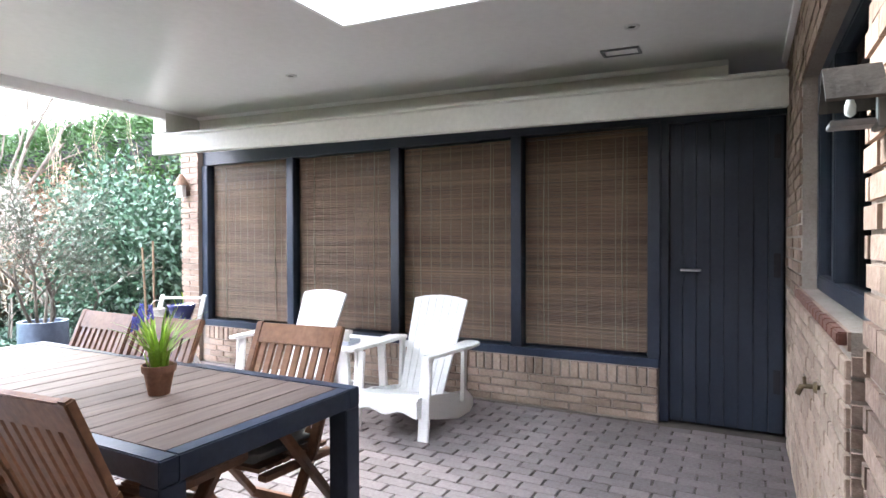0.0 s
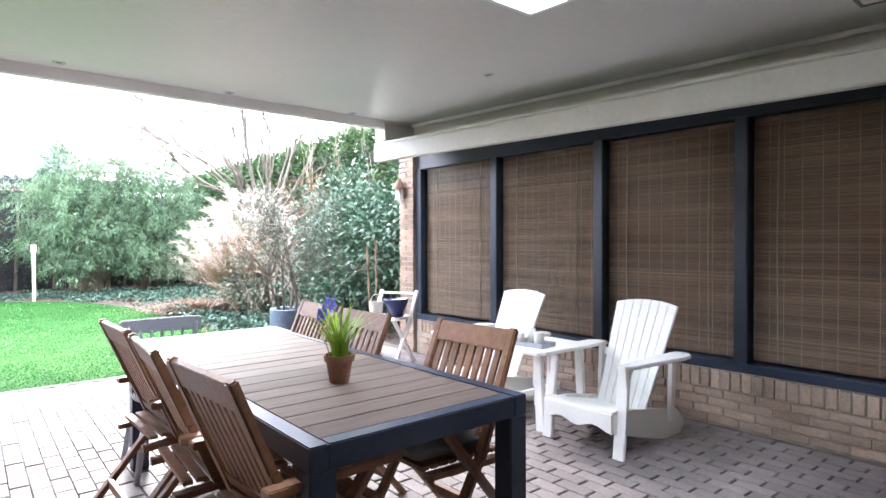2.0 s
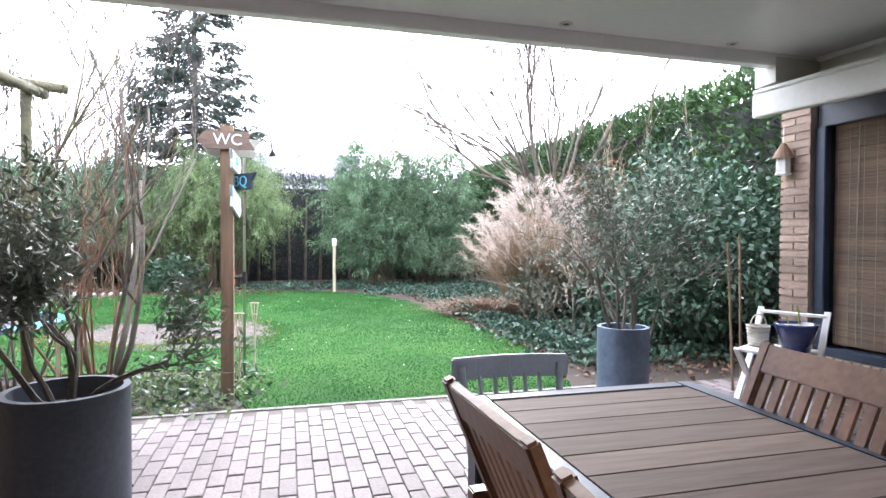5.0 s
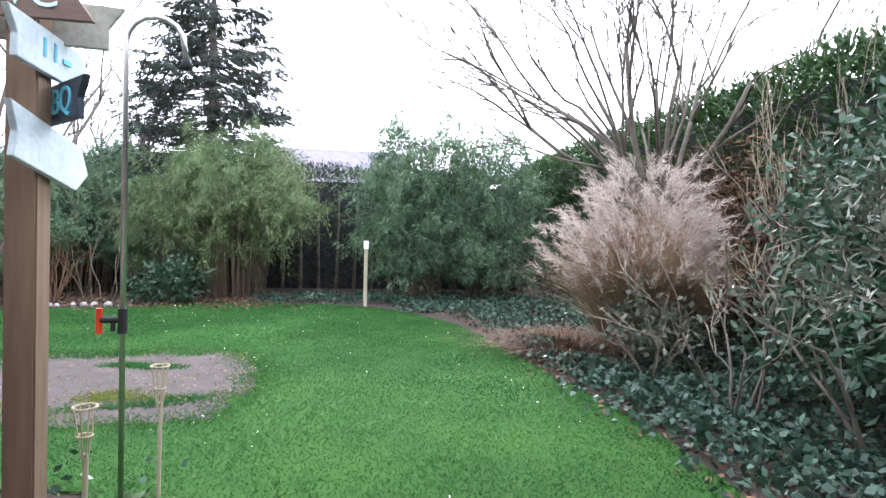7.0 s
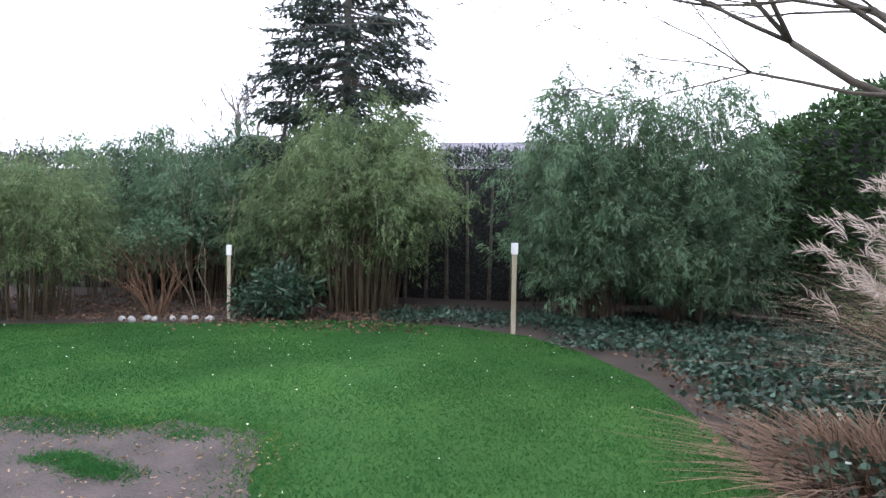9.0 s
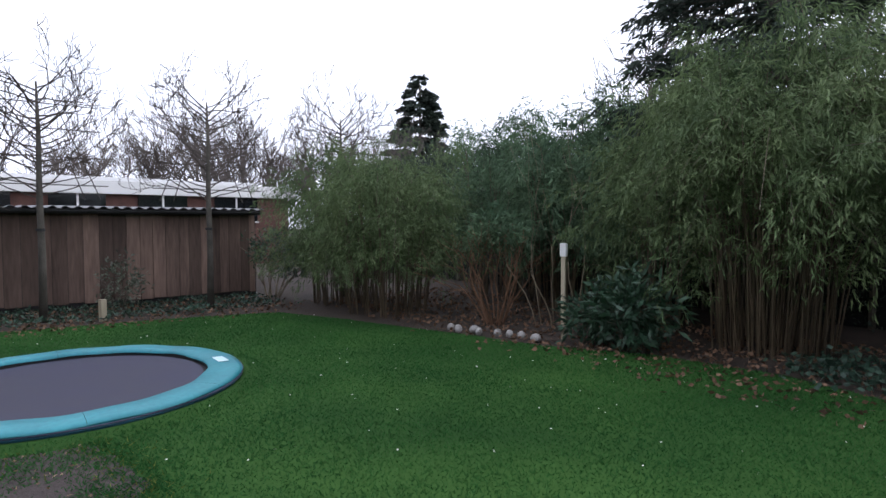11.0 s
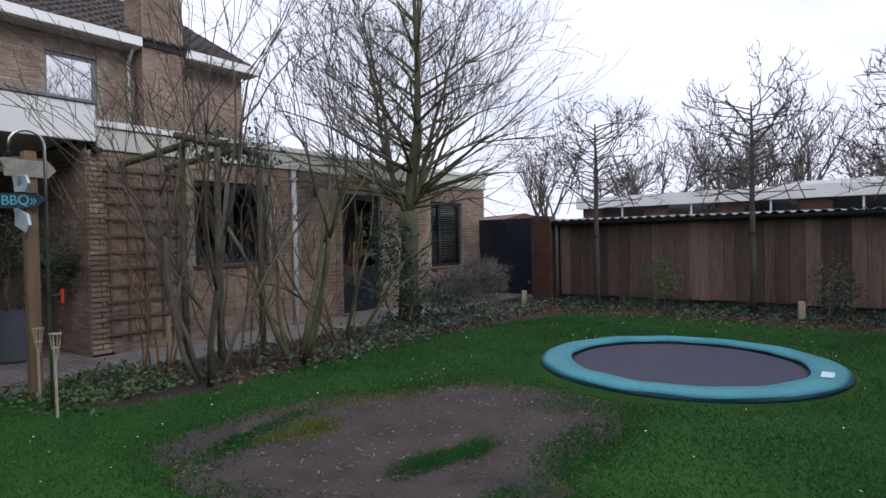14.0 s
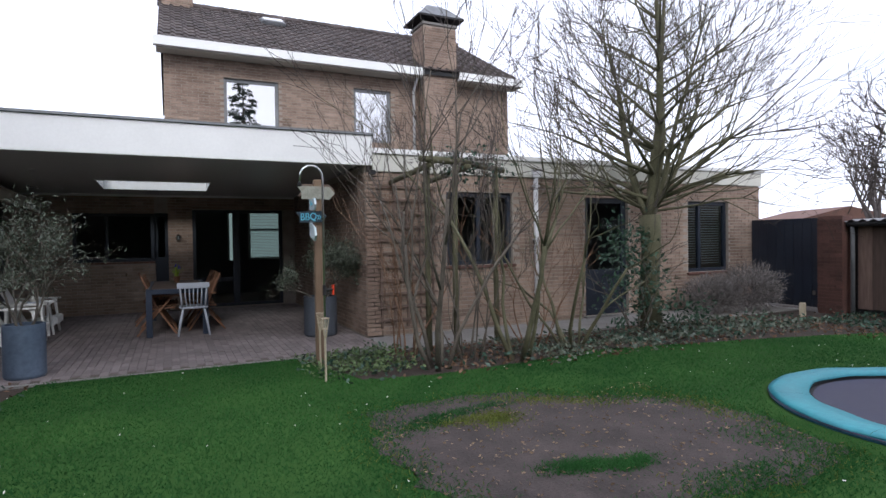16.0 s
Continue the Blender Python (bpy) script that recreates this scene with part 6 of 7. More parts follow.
def hedge(name, label, seed, boxes, n, mat, length, width):
    """A clipped-off tall hedge: dark stems and a black shade core inside, tufted sprays over uneven faces."""
    rng = np.random.default_rng(seed)
    t = thing(name, label, "hedge")
    core, stems, allq = Mesh(), Mesh(), []
    area = [2 * (b[1] - b[0]) * (b[5] - b[4]) + 2 * (b[3] - b[2]) * (b[5] - b[4]) + (b[1] - b[0]) * (b[3] - b[2]) for b in boxes]
    for b, ar in zip(boxes, area):
        # black box in the middle stands for the shade between the stems
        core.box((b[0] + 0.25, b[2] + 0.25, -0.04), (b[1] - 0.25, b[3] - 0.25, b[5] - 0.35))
        L = max(b[1] - b[0], b[3] - b[2])
        for i in range(int(L / 0.45)):
            f = (i + 0.5) / int(L / 0.45)
            x = b[0] + (b[1] - b[0]) * (f if b[1] - b[0] > b[3] - b[2] else 0.18)
            y = b[2] + (b[3] - b[2]) * (f if b[3] - b[2] >= b[1] - b[0] else 0.1)
            stems.tube([(x, y, -0.05), (x + rng.normal() * 0.05, y + rng.normal() * 0.05, b[5] * 0.8)], [0.05, 0.025], 6)
        k = int(n * ar / sum(area))
        u = rng.random((k, 3))
        face = rng.choice(5, k, p=np.array([(b[3] - b[2]) * (b[5] - b[4])] * 2 + [(b[1] - b[0]) * (b[5] - b[4])] * 2 + [(b[1] - b[0]) * (b[3] - b[2])]) / ar)
        lo, hi = np.array([b[0], b[2], b[4]]), np.array([b[1], b[3], b[5]])
        p = lo + u * (hi - lo)
        nv = np.array([(-1, 0, 0), (1, 0, 0), (0, -1, 0), (0, 1, 0), (0, 0, 1)])[face]
        wob = 0.14 * np.sin(p[:, 0] * 3.1 + p[:, 2] * 2.2) * np.sin(p[:, 1] * 2.7 + p[:, 2] * 1.7) + 0.08 * np.sin(p[:, 0] * 9 + p[:, 1] * 8 + p[:, 2] * 7)
        for ax, side in ((0, 0), (0, 1), (1, 0), (1, 1)):
            s = face == (ax * 2 + side)
            p[s, ax] = (hi if side else lo)[ax] + (wob[s] - 0.1) * (1 if side else -1) - 0.25 * rng.random(s.sum()) ** 2 * (1 if side else -1)
        s = face == 4
        p[s, 2] = hi[2] + wob[s] - 0.15 * rng.random(s.sum())
        d = unit(nv * 0.7 + rng.normal(size=p.shape) * 0.5 + np.array([0, 0, 0.35]))
        allq.append(leaves(rng, p, d, length, width, 0.1))
    part("inner_shade", core, M_BLACK, t, "black box for the shade inside the hedge")
    tagged(part("stem_mass", stems, M_BARK, t, "bare brown stems"), kind="stuff")
    part("sprays", quads("sprays", np.concatenate(allq), mat), mat, t, "dense green sprays")
    return t


hedge("conifer_hedge", "tall dense green conifer hedge along the side", 111, [(11.4, 13.0, 11.3, 27.0, 0.1, 3.5)], 70000, M_LEAF_HEDGE, 0.13, 0.045)
hedge("conifer_hedge", "tall dark conifer hedge along the back boundary", 112, [(-9.0, 11.3, 25.2, 27.0, 0.0, 3.1)], 85000, M_LEAF_SPRUCE, 0.10, 0.03)


def shrub(name, label, cat, seed, blobs, n, length, width, mat, stems=None, per=6, spread=0.07, droop=0.1, stem_mat=M_BARK, shell=0.45, gap=0.0):
    """A leafy shrub: forked stems and leaves in clumps."""
    rng = np.random.default_rng(seed)
    t = thing(name, label, cat)
    if stems:
        x, y, k, h, r = stems
        out = []
        for i in range(k):
            a = i * 6.28 / k
            branches(rng, (x + 0.1 * math.cos(a), y + 0.1 * math.sin(a), -0.05), (0.45 * math.cos(a), 0.45 * math.sin(a), 1), h * 0.5, r, 2, out, (2, 3), 0.6, 0.7, 0.1, 4, 0.6, 0.12)
        tagged(part("stem_mass", limbs_mesh(out, 0, 3, 5), stem_mat, t), kind="stuff")
    p, d = blob_points(rng, blobs, n // per, shell, 2.4, gap)
    ok = p[:, 2] > 0.02
    q, e = clustered(rng, p[ok], d[ok], per, spread)
    w = unit(e * 0.7 + rng.normal(size=q.shape) * 0.6 + np.array([0, 0, -droop]))
    part("leaves", quads("leaves", leaves(rng, q, w, length, width, 0.12), mat), mat, t)
    return t


shrub("laurel_shrub", "large glossy dark green evergreen shrub by the patio", "shrub", 121, [(10.5, 13.7, 1.45, 0.95, 1.25, 0.95), (10.3, 12.8, 1.1, 0.7, 0.7, 0.75), (10.7, 13.9, 1.3, 0.8, 0.6, 0.8), (10.2, 13.6, 0.7, 0.9, 1.2, 0.6)], 13000, 0.10, 0.05, M_LEAF_LAUREL, (10.5, 13.7, 6, 2.0, 0.03), 5, 0.09, 0.15)
shrub("small_shrub", "low dark green leafy shrub at the lawn edge", "shrub", 122, [(3.05, 21.85, 0.38, 0.55, 0.45, 0.40), (2.7, 21.75, 0.25, 0.4, 0.35, 0.28)], 1500, 0.15, 0.04, M_LEAF_LAUREL, (3.0, 21.9, 5, 0.6, 0.015), 6, 0.06)
shrub("brown_shrub", "upright shrub with rusty stems and pale green tips", "shrub", 123, [(1.05, 21.75, 1.32, 0.42, 0.36, 0.22), (0.7, 21.8, 1.2, 0.36, 0.3, 0.2)], 1500, 0.10, 0.032, M_LEAF_DARK, (0.95, 21.8, 18, 1.45, 0.014), 6, 0.05, 0.0, M_RUST)
shrub("small_shrub", "open evergreen shrub with pale stems beside the shed", "shrub", 124, [(-4.0, 20.6, 0.95, 0.5, 0.5, 0.35), (-3.5, 20.75, 0.7, 0.4, 0.4, 0.3)], 1800, 0.10, 0.03, M_LEAF_LAUREL, (-3.9, 20.5, 6, 1.0, 0.02), 6, 0.06, 0.0, M_TWIGP)
shrub("lavender_bush", "grey dry lavender bush against the annex wall", "shrub", 125, [(-3.1, 11.75, 0.42, 0.75, 0.42, 0.36), (-2.2, 11.7, 0.34, 0.5, 0.4, 0.32)], 9000, 0.16, 0.010, M_GREYTWIG, None, 4, 0.03, -0.5)
shrub("climbing_shrub", "leggy evergreen shrub before the annex door", "shrub", 126, [(0.55, 12.55, 0.45, 0.4, 0.35, 0.4), (0.5, 12.5, 1.25, 0.35, 0.3, 0.35), (0.15, 12.45, 0.8, 0.35, 0.3, 0.4), (-0.3, 12.7, 0.3, 0.5, 0.35, 0.28)], 850, 0.10, 0.04, M_LEAF_LAUREL, (0.4, 12.5, 5, 1.4, 0.016), 5, 0.08)
shrub("small_shrub", "small green shrub in the bed by the shed", "shrub", 127, [(-3.6, 15.3, 0.55, 0.3, 0.3, 0.35)], 500, 0.08, 0.03, M_LEAF_BAMBOO, (-3.6, 15.3, 4, 0.7, 0.01), 5, 0.07)
shrub("small_shrub", "small green shrub in the bed by the shed", "shrub", 128, [(-3.6, 17.9, 0.5, 0.25, 0.3, 0.35)], 450, 0.08, 0.03, M_LEAF_OLIVE, (-3.6, 17.9, 4, 0.7, 0.01), 5, 0.07)
shrub("rose_shrub", "leafy green bramble before the dry grass", "shrub", 129, [(9.25, 15.6, 0.50, 0.35, 0.32, 0.34), (9.6, 15.5, 0.38, 0.32, 0.3, 0.26)], 900, 0.085, 0.05, M_LEAF_OLIVE, (9.3, 15.5, 6, 0.8, 0.012), 5, 0.08, 0.0, M_TWIGP)
shrub("evergreen_shrub", "loose evergreen shrub with large leaves by the lawn", "shrub", 130, [(9.9, 13.4, 0.8, 0.4, 0.45, 0.4), (9.6, 13.0, 0.5, 0.35, 0.35, 0.25)], 250, 0.08, 0.034, M_LEAF_LAUREL, (9.5, 13.2, 4, 1.6, 0.018), 5, 0.10)


def bare_tree(name, label, seed, x, y, stems, length, radius, depth, split, spread, shrink, up, trunk_h=0.0, trunk_r=0.1, bark=M_BARK, twig=M_TWIG, base=0.12, lean=0.35, least=0.004, wiggle=0.12, at=None, steps=4):
    """A leafless tree: a trunk or several stems, limbs and fine twigs."""
    rng = np.random.default_rng(seed)
    t = thing(name, label, "tree", at=at)
    every = []
    z0 = trunk_h if trunk_h else -0.05
    for i in range(stems):
        out = []
        a = i * 6.28 / stems + rng.uniform(-0.3, 0.3)
        tip = lean[i % len(lean)] if isinstance(lean, tuple) else lean
        branches(rng, (x + base * math.cos(a), y + base * math.sin(a), z0 - (0.06 if trunk_h else 0)), (tip * math.cos(a), tip * math.sin(a), 1), length * rng.uniform(0.8, 1.15), radius * rng.uniform(0.7, 1.1), depth, out, split, spread, shrink, up, steps, 0.6, wiggle, least)
        part("limb", limbs_mesh(out, 2, 9, 7), bark, t, smooth=True)
        every += out
    if trunk_h:
        part("trunk", Mesh().tube([(x, y, -0.05), (x + 0.02, y, trunk_h * 0.5), (x, y + 0.01, trunk_h)], [trunk_r * 1.25, trunk_r, trunk_r * 1.05], 12), bark, t, smooth=True)
    tagged(part("twig_mass", limbs_mesh(every, 0, 1, 4), twig, t), kind="stuff")
    return t


def leader_tree(label, seed, x, y, fork, leaders):
    """A leafless tree that forks into upright mossy leaders, each with rising side limbs and fine twigs from base to top."""
    rng = np.random.default_rng(seed)
    t = thing("bare_tree", label, "tree")
    part("trunk", Mesh().tube([(x, y, -0.05), (x + 0.03, y, fork * 0.35), (x - 0.01, y + 0.02, fork * 0.75), (x, y, fork + 0.05)], [0.20, 0.15, 0.145, 0.17], 12), M_BARKG, t, smooth=True)
    every = []
    for turn, tip, tall, thick in leaders:
        a, p = radians(turn), Vector((x, y, fork - 0.08))
        d = Vector((tip * math.cos(a), tip * math.sin(a), 1)).normalized()
        pts, rad = [p.copy()], [thick]
        n = 12
        for i in range(n):
            d = (d + Vector(rng.normal(size=3)) * 0.07 + Vector((0, 0, 0.06))).normalized()
            p = p + d * (tall / n)
            pts.append(p.copy())
            rad.append(thick * (1 - 0.86 * (i + 1) / n))
        part("limb", Mesh().tube(pts, rad, 8), M_BARKG, t, smooth=True)
        for i in range(1, n + 1):
            f = i / n
            for k in range(2):
                b = a + rng.normal() * 1.1 + (math.pi if rng.random() < 0.25 else 0)
                out = []
                branches(rng, pts[i], (math.cos(b), math.sin(b), 0.22 + 0.85 * f), (1.5 - 1.0 * f) * rng.uniform(0.75, 1.2), max(rad[i] * 0.5, 0.008), 3, out, (2, 4), 0.50, 0.70, 0.10, 4, 0.5, 0.10, 0.003)
                every += out
    tagged(part("side_limb_mass", limbs_mesh(every, 2, 9, 5), M_BARKG, t, smooth=True), kind="stuff")
    tagged(part("twig_mass", limbs_mesh(every, 0, 1, 3), M_TWIG, t), kind="stuff")


leader_tree("large many-stemmed bare tree with mossy limbs by the annex", 141, -0.09, 12.3, 1.72, [(20, 0.16, 4.6, 0.085), (150, 0.30, 4.3, 0.075), (260, 0.42, 3.6, 0.055), (330, 0.65, 3.2, 0.05), (80, 0.6, 3.2, 0.05), (200, 0.75, 3.0, 0.05)])
bare_tree("bare_shrub", "dense twiggy bare shrub before the annex window", 149, 3.45, 12.85, 8, 1.0, 0.014, 4, (2, 3), 0.45, 0.70, 0.2, bark=M_BARK, twig=M_TWIG, base=0.15, lean=0.3, least=0.003)
bare_tree("bare_shrub", "thin rusty bare shrub in the annex bed", 150, 2.3, 12.6, 7, 0.8, 0.012, 3, (2, 3), 0.45, 0.70, 0.2, bark=M_RUST, twig=M_RUST, base=0.15, lean=0.3, least=0.003)
bare_tree("bare_shrub", "tall bare shrub with long arching shoots", 142, 4.03, 13.22, 5, 1.75, 0.030, 4, (2, 3), 0.45, 0.68, 0.15, bark=M_BARK, twig=M_TWIG, base=0.10, lean=0.28, least=0.0035)
bare_tree("bare_shrub", "tall bare shrub with forked grey stems", 143, 2.95, 13.22, 5, 1.65, 0.034, 4, (2, 3), 0.45, 0.66, 0.15, bark=M_BARKG, twig=M_TWIG, base=0.10, lean=0.30, least=0.0035)
bare_tree("bare_shrub", "thin reddish bare shrub before the trellis", 144, 4.1, 12.4, 7, 1.0, 0.013, 3, (2, 3), 0.35, 0.65, 0.3, bark=M_RUST, twig=M_RUST, base=0.12, lean=0.15, least=0.003)
bare_tree("bare_tree", "spreading many-stemmed bare tree behind the dry grass", 145, 10.65, 17.75, 14, 2.25, 0.044, 4, (3, 4), 0.42, 0.70, 0.05, 1.7, 0.14, M_BARK, M_TWIG, 0.10, (0.35, 1.0, 0.6, 1.5, 0.25, 0.8, 1.2), 0.0045)
bare_tree("bare_shrub", "pale twiggy bare shrub against the hedge", 146, 10.75, 15.1, 9, 1.35, 0.017, 3, (2, 3), 0.3, 0.7, 0.3, bark=M_BARK, twig=M_TWIGP, base=0.25, lean=0.25, least=0.003)
bare_tree("bare_shrub", "low twiggy bare shrub in the ivy bed", 147, 9.2, 14.1, 5, 0.7, 0.014, 3, (2, 3), 0.5, 0.7, 0.1, bark=M_BARK, twig=M_TWIGP, base=0.1, lean=0.4, least=0.003)
bare_tree("bare_shrub", "pale bare stems in the border", 148, 1.6, 22.3, 6, 1.0, 0.012, 2, (1, 2), 0.3, 0.8, 0.2, bark=M_TWIGP, twig=M_TWIGP, base=0.25, lean=0.2, least=0.003)


def lattice_tree(x, y, seed):
    """A trained bare tree on a cane frame."""
    rng = np.random.default_rng(seed)
    t = thing("trained_tree", "slim bare tree trained on a cane frame, tall straight trunk", "tree", "trained trees along the shed", at=pose(x, y, 0))
    part("trunk", Mesh().tube([(0, 0, -0.05), (0.01, 0.01, 0.9), (0, 0, 1.8), (0.0, 0.01, 2.7), (0, 0, 3.4)], [0.055, 0.047, 0.040, 0.03, 0.012], 10), M_TRUNK, t, smooth=True)
    out = []
    for i in range(40):
        z = 1.75 + 1.6 * i / 40
        s = 1 if i % 2 else -1
        branches(rng, (0, 0, z), (rng.normal() * 0.25, s, 0.35 + 0.3 * (z - 1.8) / 2), 0.66 * (1.2 - 0.25 * (z - 1.8)), 0.014, 3, out, (2, 3), 0.7, 0.62, 0.20, 4, 0.6, 0.2, 0.0042)
    tagged(part("branch_mass", limbs_mesh(out, 0, 3, 4), M_TWIG, t), kind="stuff")
    for z in (1.95, 2.35, 2.75, 3.1):
        part("cane", Mesh().tube([(0.03, -0.85 + 0.1 * (z - 2), z), (0.03, 0.85 - 0.1 * (z - 2), z)], 0.008, 5), M_TWIG, t)
    for s in (-1, 1):
        part("cane", Mesh().tube([(0.045, s * 0.75, 1.75), (0.045, s * 0.18, 3.2)], 0.008, 5).tube([(0.045, s * 0.55, 1.75), (0.045, s * 0.30, 2.5)], 0.008, 5), M_TWIG, t)
    part("tie", Mesh().tube([(0, 0, 1.28), (0, 0, 1.32)], 0.058, 10), M_BLACK, t)


for i, y in enumerate((14.25, 16.83, 19.14)):
    lattice_tree(-3.2, y, 151 + i)
lattice_tree(-3.2, 21.6, 155)


def spruce(label, x, y, h, z0, r, n, seed, far=False, lean=(0.0, 0.0), sparse=1.0, step=0.34):
    """A conifer: a trunk, whorls of long drooping boughs with side sprigs, and needle sprays hung along them."""
    rng = np.random.default_rng(seed)
    t = thing("spruce_tree", label, "tree", at=pose(x, y, 0))
    stem = lambda z: np.array([lean[0] * (z / h) ** 1.5, lean[1] * (z / h) ** 1.5, z])
    part("trunk", Mesh().tube([stem(z) for z in (-0.05 if not lean[0] else 0.0, h * 0.25, h * 0.5, h * 0.75, h)], [h * 0.014, h * 0.011, h * 0.008, h * 0.005, 0.015], 8), M_TRUNK, t, smooth=True)
    m, ps, ds = Mesh(), [], []
    z = z0
    while z < h - 0.15:
        f = (z - z0) / (h - z0)
        long = r * (1 - f) ** 0.75 + 0.12
        for i in range(int((4 + 3 * (1 - f)) * sparse) + 1):
            a, l = rng.uniform(0, 6.28), long * rng.uniform(0.55, 1.15)
            o = np.array([math.cos(a), math.sin(a), 0])
            s = np.array([-o[1], o[0], 0])
            dr = rng.uniform(0.06, 0.30) * (1 - 0.6 * f)
            root = stem(z + rng.normal() * 0.08)
            bough = lambda u: root + o * l * u + np.array([0, 0, 1.0]) * l * (-dr * 1.6 * u + dr * 1.3 * u * u)
            m.tube([bough(u) for u in (0, 0.35, 0.7, 1.0)], [0.028 * (1 - f) + 0.008, 0.018 * (1 - f) + 0.006, 0.01, 0.004], 4, cap=False)
            k = max(int(n * l / 40), 10)
            for _ in range(max(int(k / 9), 2)):
                u = 0.25 + 0.75 * rng.random() ** 0.8
                q, w = bough(u), (o * 0.75 + s * rng.choice((-1, 1)) * rng.uniform(0.3, 1.0) + np.array([0, 0, -0.25]))
                reach = l * rng.uniform(0.10, 0.26) + (0.3 if far else 0.05)
                v = rng.random((9, 1))
                ps.append(q + w * reach * v + np.array([0, 0, -0.12]) * v * v * reach + rng.normal(size=(9, 3)) * 0.015)
                ds.append(unit(w + rng.normal(size=(9, 3)) * 0.35 + np.array([0, 0, -0.35])))
        z += step if not far else 0.5
    tagged(part("bough_mass", m, M_TRUNK, t), kind="stuff")
    p, d = np.concatenate(ps), np.concatenate(ds)
    part("needles", quads("needles", leaves(rng, p, d, 0.17 if not far else 0.55, 0.034 if not far else 0.16, 0.1), M_LEAF_SPRUCE), M_LEAF_SPRUCE, t, "dark drooping needle sprays")


spruce("tall open dark spruce behind the bamboo", 3.05, 25.1, 10.6, 2.4, 2.0, 5200, 161, False, (0.0, 0.0), 1.7, 0.28)
spruce("thin leaning open conifer behind the bamboo", 1.1, 25.4, 6.2, 2.6, 1.6, 1500, 164, False, (0.9, 0.2), 0.45, 0.42)
spruce("far dark pointed spruce beyond the gardens", -33.6, 45.0, 14.2, 4.0, 3.4, 5200, 163, True)


# far bare trees, built twice and copied
def far_tree(seed, h):
    return bare_tree("far_bare_tree", "distant bare grey-brown deciduous tree", seed, 0, 0, 5, h * 0.28, 0.12, 4, (3, 4), 0.5, 0.66, 0.12, h * 0.18, 0.2, M_FARWOOD, M_FARWOOD, 0.1, 0.5, 0.012, 0.12, steps=3)


fa, fb = far_tree(171, 10.0), far_tree(172, 9.0)
places = [(-30, 8, 1.0), (-34, 15, 1.05), (-31, 22, 0.95), (-33, 28, 1.1), (-30, 34, 1.0), (-38, 38, 1.1), (-36, 20, 0.9), (-28, 1, 1.0), (-24, 44, 0.95), (-14, 47, 0.9), (-9, 44, 0.8), (-40, 10, 1.1), (-26, 29, 0.8), (-22, 37, 0.85), (-4.5, 36, 0.62), (-1.0, 30.5, 0.85), (-27, 19, 0.85), (-35, 25, 1.05), (-28, 26, 0.9), (-32, 31, 1.0), (-27, 33, 0.9), (-30, 38, 1.0), (-34, 4, 1.0), (-37, 30, 1.15), (-26, 14, 0.8), (-30, 12, 0.95)]
for i, (x, y, s) in enumerate(places):
    src = fa if i % 2 else fb
    m = pose(x, y, 0, 0, 0, 70 * i) 
    if i < 2:
        src.matrix_world = m
        src.scale = (s, s, s)
    else:
        ob = copy_thing(src, m)
        ob.scale = (s, s, s)
for o in (fa, fb):
    tagged(o, group="far bare trees")

# browned patch in the side hedge
rng = np.random.default_rng(178)
n = 7000
p = np.stack([11.28 + rng.normal(size=n) * 0.07, 17.6 + rng.normal(size=n) * 0.8, np.clip(1.3 + rng.normal(size=n) * 0.6, 0.05, 2.7)], 1)
d = unit(rng.normal(size=(n, 3)) * 0.6 + np.array([-0.7, 0, 0.2]))
ob = new("dead_sprays", quads("dead_sprays", leaves(rng, p, d, 0.13, 0.03, 0.1), M_DEADLEAF))
tagged(ob, "browned dead hedge sprays", "hedge", kind="stuff")

# silver grass
rng = np.random.default_rng(181)
t = thing("silver_grass", "big dry straw-coloured ornamental grass with silvery plumes", "ornamental grass")


def arching(rng, n, cx, cy, r0, h, reach, w, segs=4, tilt=(0, 0)):
    """Arching blades as strips of quads."""
    a = rng.uniform(0, 6.28, n)
    rr = r0 * np.sqrt(rng.random(n))
    base = np.stack([cx + rr * np.cos(a), cy + rr * np.sin(a), np.full(n, -0.03)], 1)
    o = np.stack([np.cos(a) + rng.normal(size=n) * 0.3 + tilt[0], np.sin(a) + rng.normal(size=n) * 0.3 + tilt[1], np.zeros(n)], 1)
    hh, re = h * rng.uniform(0.6, 1.1, (n, 1)), reach * rng.uniform(0.1, 1.0, (n, 1))
    s = np.stack([-o[:, 1], o[:, 0], np.zeros(n)], 1)
    s = unit(s) * w / 2
    out, last = [], None
    for k in range(segs + 1):
        f = k / segs
        p = base + o * re * f ** 1.7 + np.array([0, 0, 1]) * hh * (f - 0.35 * f ** 3 * (re / reach) * 1.2)
        wd = s * (1 - 0.8 * f)
        cur = (p - wd, p + wd)
        if last is not None:
            out.append(np.stack([last[0], last[1], cur[1], cur[0]], 1))
        last = cur
    return np.concatenate(out), last[0], o


q, tips, o = arching(rng, 5600, 9.72, 16.5, 0.45, 1.75, 1.05, 0.012, 5, (-0.05, -0.05))
part("blades", quads("blades", q, M_STRAW), M_STRAW, t, "arching dry straw blades")
q, tips, o = arching(rng, 560, 9.70, 16.5, 0.45, 2.30, 0.55, 0.006, 4, (-0.12, -0.05))
part("flower_stems", quads("flower_stems", q, M_STRAW), M_STRAW, t)
n = 42
p = np.repeat(tips, n, axis=0)
f = np.tile(np.linspace(0, 1, n), len(tips))[:, None]
od = np.repeat(unit(o), n, axis=0)
p = p + od * f * f * 0.17 + np.array([0, 0, 1]) * (f * 0.30 - f * f * 0.16) - np.array([0, 0, 0.10])
d = unit(od * 0.7 + rng.normal(size=p.shape) * 0.38 + np.array([0, 0, 0.45]))
